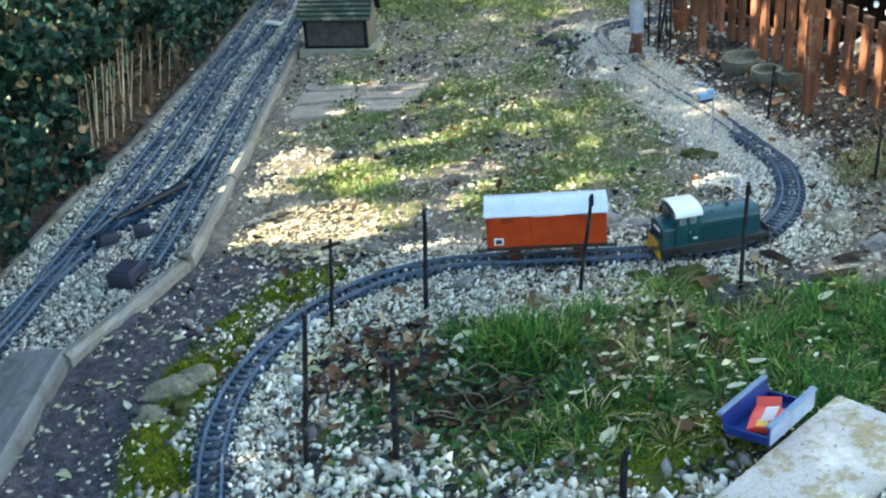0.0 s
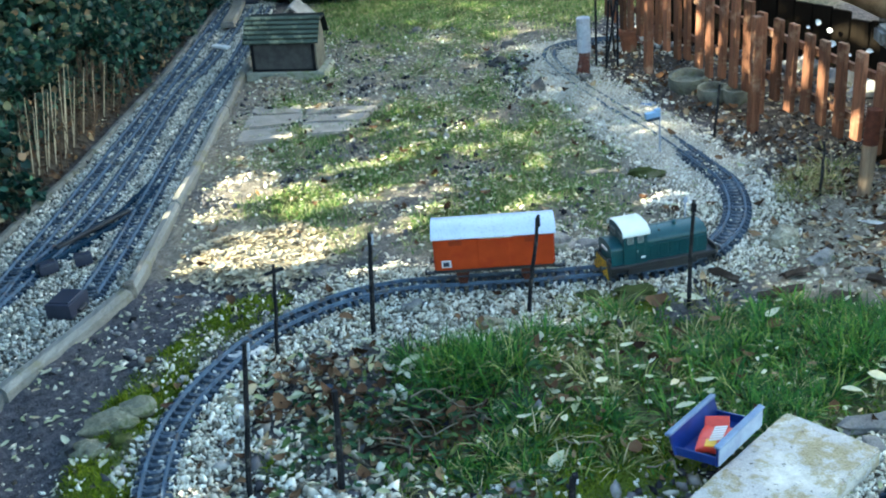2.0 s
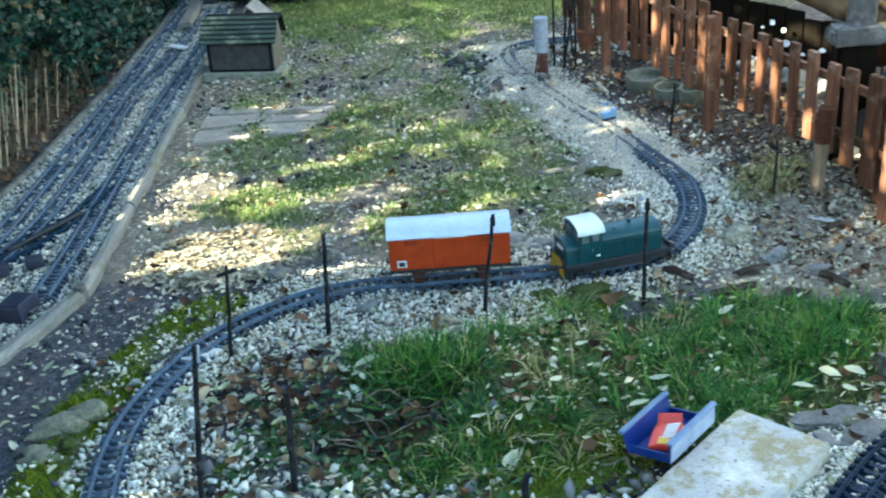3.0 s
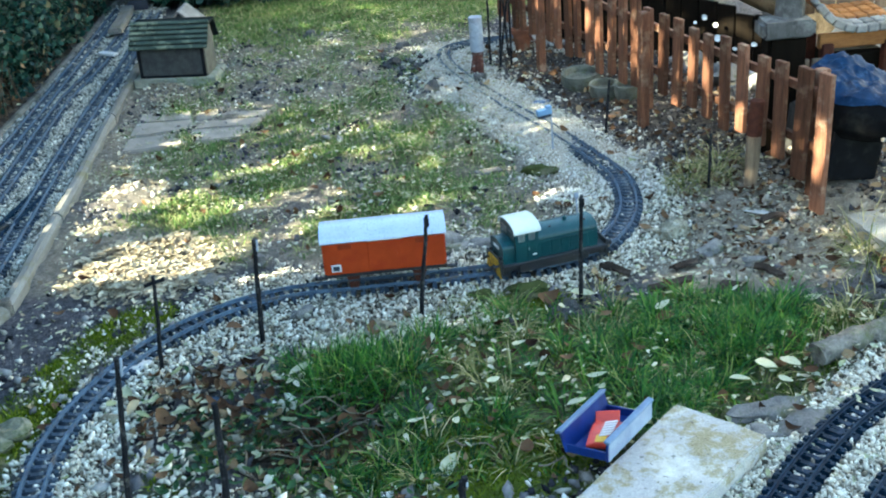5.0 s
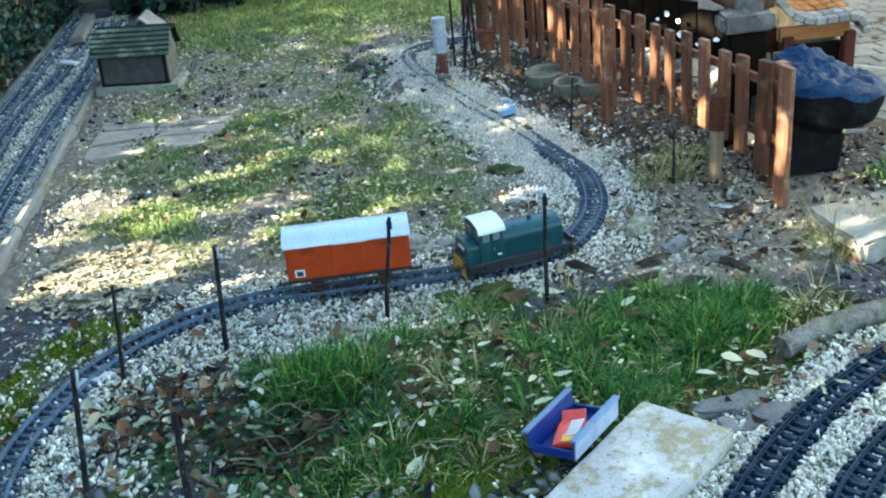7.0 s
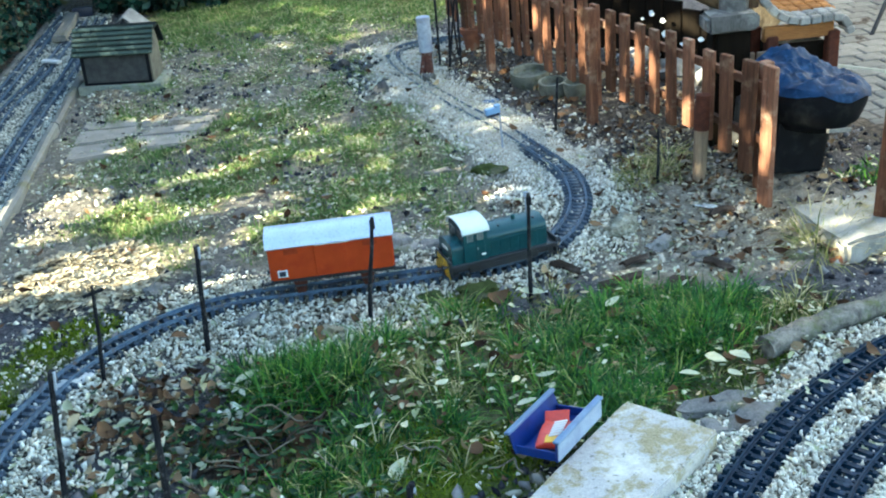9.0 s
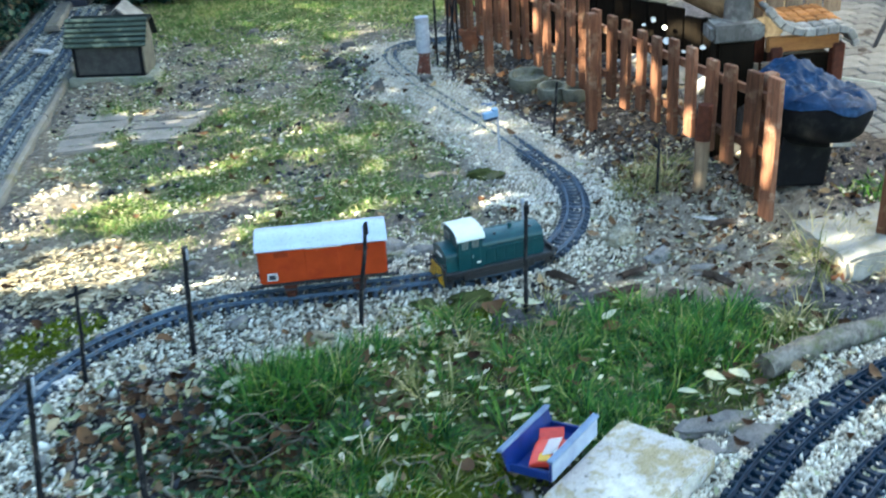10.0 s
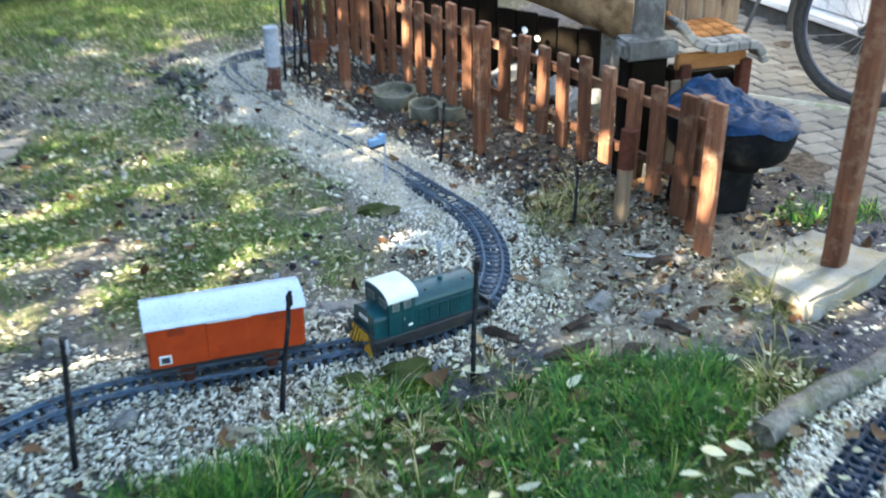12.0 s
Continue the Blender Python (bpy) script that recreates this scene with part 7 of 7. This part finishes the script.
def build_roots():
    """Pale bent roots hanging over the bare bank of the mound."""
    rng = np.random.default_rng(19)
    for k in range(16):
        x, y = rng.normal(0.05, 0.09), rng.normal(1.785, 0.05)
        L, a = rng.uniform(0.06, 0.16), rng.normal(-0.3, 0.6)
        bm = bmesh.new()
        pts = []
        for i in range(8):
            t = i / 7
            px, py = x + L * t * math.cos(a) + 0.012 * math.sin(5 * t + k), y + L * t * math.sin(a) + 0.015 * math.sin(4 * t + 2 * k)
            pts.append(Vector((px, py, float(height(np.array([px]), np.array([py]))[0]) + 0.002 + 0.035 * math.sin(math.pi * t) * (0.4 + 0.6 * math.sin(k * 1.7) ** 2))))
        add_tube(bm, pts, 0.0022, 0.0012, 6)
        tagged(part("root", bm, M_DRY if k % 3 else M_TWIG), "thin bent root on the bare bank", "root", "roots on the bank")


def build_twigs():
    rng = np.random.default_rng(9)
    for k, (x, y, L, turn) in enumerate(((0.10, 1.84, 0.16, -12), (0.05, 1.77, 0.13, -25), (0.16, 1.90, 0.12, 5), (-0.02, 1.73, 0.10, -40), (0.36, 1.64, 0.08, -25), (0.5, 1.55, 0.07, -40), (-0.33, 2.58, 0.28, 4), (-0.25, 2.72, 0.24, 8))):
        bm = bmesh.new()
        pts = [Vector((L * (i / 6 - 0.5), 0.02 * math.sin(i * 1.1 + k), 0.02 + 0.012 * math.sin(i * 0.9 + k * 2))) for i in range(7)]
        add_tube(bm, pts, 0.0022, 0.0015, 6)
        ob = part("twig", bm, M_DRY)
        ob.matrix_basis = pose(x, y, float(height(np.array([x]), np.array([y]))[0]) + (0.004 if k < 6 else -0.008), 0, 0, turn)
        tagged(ob, "thin pale dry twig on the ground", "twig", "dry twigs")


def build_bark_pieces():
    rng = np.random.default_rng(29)
    for x, y, L, w, turn in BARK_AT:
        bm = bmesh.new()
        st = []
        for i in range(7):
            t = i / 6
            p = Vector((L * (t - 0.5), 0.01 * math.sin(4 * t + L * 90), 0.006 + 0.006 * math.sin(3 * t)))
            k = w * (0.55 + 0.45 * math.sin(math.pi * (0.15 + 0.7 * t))) * (1 + 0.25 * rng.uniform(-1, 1))
            st.append((p, Vector((0, k, 0)), Vector((0, 0, 1))))
        add_sweep(bm, [(-0.5, -0.004), (0.0, 0.002), (0.5, -0.006), (0.5, 0.002), (0.0, 0.011), (-0.5, 0.004)], st)
        ob = part("bark_piece", bm, M_BARK_CHIP)
        ob.matrix_basis = pose(x, y, float(height(np.array([x]), np.array([y]))[0]) + 0.002, rng.uniform(-8, 8), rng.uniform(-8, 8), turn)
        tagged(ob, "dark flake of bark on the trodden soil", "bark piece", "bark flakes")


BARK_AT = [(0.93, 2.20, 0.11, 0.035, -10), (1.06, 2.14, 0.07, 0.04, 15), (0.82, 2.31, 0.08, 0.03, -25), (1.00, 2.30, 0.09, 0.028, 40), (1.18, 2.20, 0.08, 0.03, -35), (1.28, 2.42, 0.07, 0.03, 20), (1.12, 2.38, 0.06, 0.025, 70)]
M_BARK_CHIP = worn("dark_bark_flake", (0.09, 0.066, 0.05), (0.03, 0.022, 0.018), 0.9, scale=40, fine=200, stretch=(0.4, 2, 2), relief=0.8, dist=0.003, stain=(0.16, 0.13, 0.11), spread=0.4)


def build_stones():
    for x, y, s, m, lab, turn in (
            (-0.575, 1.905, (0.085, 0.06, 0.055), M_ROCK_OLIVE, "lumpy grey-green stone beside the mossy track", 30), (-0.618, 1.868, (0.12, 0.08, 0.055), M_ROCK_OLIVE, "broad lumpy grey-green stone by the plank", 25),
            (-0.64, 1.78, (0.085, 0.07, 0.045), M_ROCK_OLIVE, "mossy grey stone by the plank", 10), (-0.585, 1.80, (0.05, 0.05, 0.035), M_ROCK_MOSS, "dark mossy stone by the track", 70), (-0.685, 1.81, (0.07, 0.04, 0.035), M_ROCK_DARK, "dark stone by the plank", 50),
            (0.275, 2.575, (0.15, 0.08, 0.06), M_ROCK, "dark grey stone behind the track", 5), (0.42, 2.56, (0.14, 0.07, 0.055), M_ROCK, "grey stone behind the track", -8), (0.53, 2.54, (0.09, 0.06, 0.04), M_ROCK, "grey stone behind the track", 0),
            (-0.075, 2.60, (0.05, 0.05, 0.045), M_ROCK, "small dark stone on the lawn edge", 0), (-0.21, 2.53, (0.06, 0.045, 0.04), M_ROCK, "small dark stone on the lawn edge", 30),
            (1.02, 2.47, (0.085, 0.075, 0.085), M_CRUMB, "rough pale crumbly stone beside the bend", 0), (0.58, 2.245, (0.10, 0.06, 0.05), M_ROCK_MOSS, "mossy stone beside the track", -10), (0.47, 2.25, (0.06, 0.045, 0.035), M_ROCK_MOSS, "mossy stone beside the track", 10),
            (0.565, 4.03, (0.075, 0.06, 0.065), M_ROCK_DARK, "dark stone by the far track", 0), (0.45, 4.50, (0.085, 0.06, 0.05), M_ROCK_DARK, "dark stone by the far bend", 20), (0.54, 4.37, (0.065, 0.05, 0.045), M_ROCK_DARK, "dark stone by the far bend", 50),
            (0.41, 4.64, (0.08, 0.055, 0.045), M_ROCK_DARK, "dark stone by the far bend", 70), (0.51, 4.76, (0.07, 0.05, 0.045), M_ROCK_DARK, "dark stone by the far bend", 10), (0.76, 4.06, (0.055, 0.05, 0.05), M_ROCK, "small dark stone on the ballast", 0),
            (0.945, 1.645, (0.17, 0.05, 0.035), M_ROCK, "flat grey stone beside the siding", 8), (0.985, 1.585, (0.12, 0.07, 0.03), M_ROCK, "flat grey stone beside the siding", 30), (0.90, 1.565, (0.07, 0.05, 0.03), M_ROCK, "flat grey stone beside the slab", 0),
            (-0.155, 1.935, (0.035, 0.028, 0.028), M_ROCK_BLUE, "small blue-grey stone on gravel", 0), (0.03, 2.29, (0.06, 0.035, 0.03), M_ROCK, "reddish stone by the track", 15), (0.22, 2.16, (0.055, 0.045, 0.05), M_ROCK_TAN, "pinkish stone on the mound edge", 0),
            (-0.38, 1.93, (0.05, 0.035, 0.03), M_ROCK_TAN, "rounded pale pebble by the rail", 0), (-0.36, 2.13, (0.10, 0.05, 0.03), M_STONE_PALE, "heap of pale stone by the rail", 30), (0.72, 2.50, (0.10, 0.04, 0.02), M_STONE_PALE, "flat pale stone inside the bend", 10),
            (0.78, 3.02, (0.10, 0.06, 0.045), M_ROCK_MOSS, "mossy stone within the bend", 0), (0.64, 3.12, (0.08, 0.03, 0.025), M_ROCK, "dark stone within the bend", 0), (1.09, 2.36, (0.10, 0.05, 0.03), M_ROCK, "dark flat stone outside the bend", 30),
            (1.16, 2.25, (0.06, 0.04, 0.03), M_ROCK, "dark stone on the bare soil", 0), (1.24, 2.33, (0.05, 0.04, 0.025), M_ROCK, "dark stone on the bare soil", 20), (0.10, 5.2, (0.08, 0.05, 0.05), M_ROCK, "dark stone on the far lawn", 0),
            (1.46, 2.13, (0.05, 0.04, 0.03), M_TERRA, "broken terracotta shard on soil", 0)):
        build_stone(x, y, s, m, lab, turn=turn, group="stones of the garden")


M_ROCK_MOSS = worn("mossy_stone", (0.075, 0.09, 0.03), (0.03, 0.038, 0.014), 0.95, scale=30, fine=260, relief=0.8, dist=0.003, stain=(0.13, 0.12, 0.085))
M_ROCK_DARK = worn("dark_field_stone", (0.17, 0.165, 0.165), (0.05, 0.05, 0.053), 0.9, scale=30, fine=200, relief=0.9, dist=0.004, stain=(0.08, 0.085, 0.06), stain_scale=20, spread=0.3)
M_CRUMB = worn("crumbly_pale_stone", (0.4, 0.37, 0.28), (0.13, 0.115, 0.08), 0.95, scale=50, fine=160, relief=1.0, dist=0.006, stain=(0.55, 0.53, 0.44), stain_scale=70)
M_ROCK_OLIVE = worn("grey_green_stone", (0.3, 0.285, 0.21), (0.12, 0.118, 0.08), 0.95, scale=26, fine=200, relief=0.9, dist=0.004, stain=(0.075, 0.09, 0.035), stain_scale=16)
M_ROCK_BLUE = worn("blue_stone", (0.08, 0.11, 0.16), (0.035, 0.05, 0.075), 0.8, scale=30, fine=260, relief=0.5)
M_STONE_PALE = worn("pale_stone", (0.66, 0.65, 0.62), (0.46, 0.45, 0.43), 0.9, scale=40, fine=200, relief=0.8, dist=0.003)

build_edging()
build_slabs()
build_stakes()
build_fence()
build_far_clutter()
build_hut()
build_crossing()
build_tray()
build_log([(1.105, 1.79), (1.25, 1.84), (1.45, 1.89), (1.8, 1.97)], 0.026, "thick grey weathered log edging the siding gravel")
build_barrow()
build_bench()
build_bike()
build_yard_clutter()
build_stones()
build_bark_pieces()
build_twigs()
build_roots()
build_hedge()
build_cane_fence()
build_far_hedge()
build_bush()
build_ballast()
build_leaf_litter()
build_grass()
build_house()
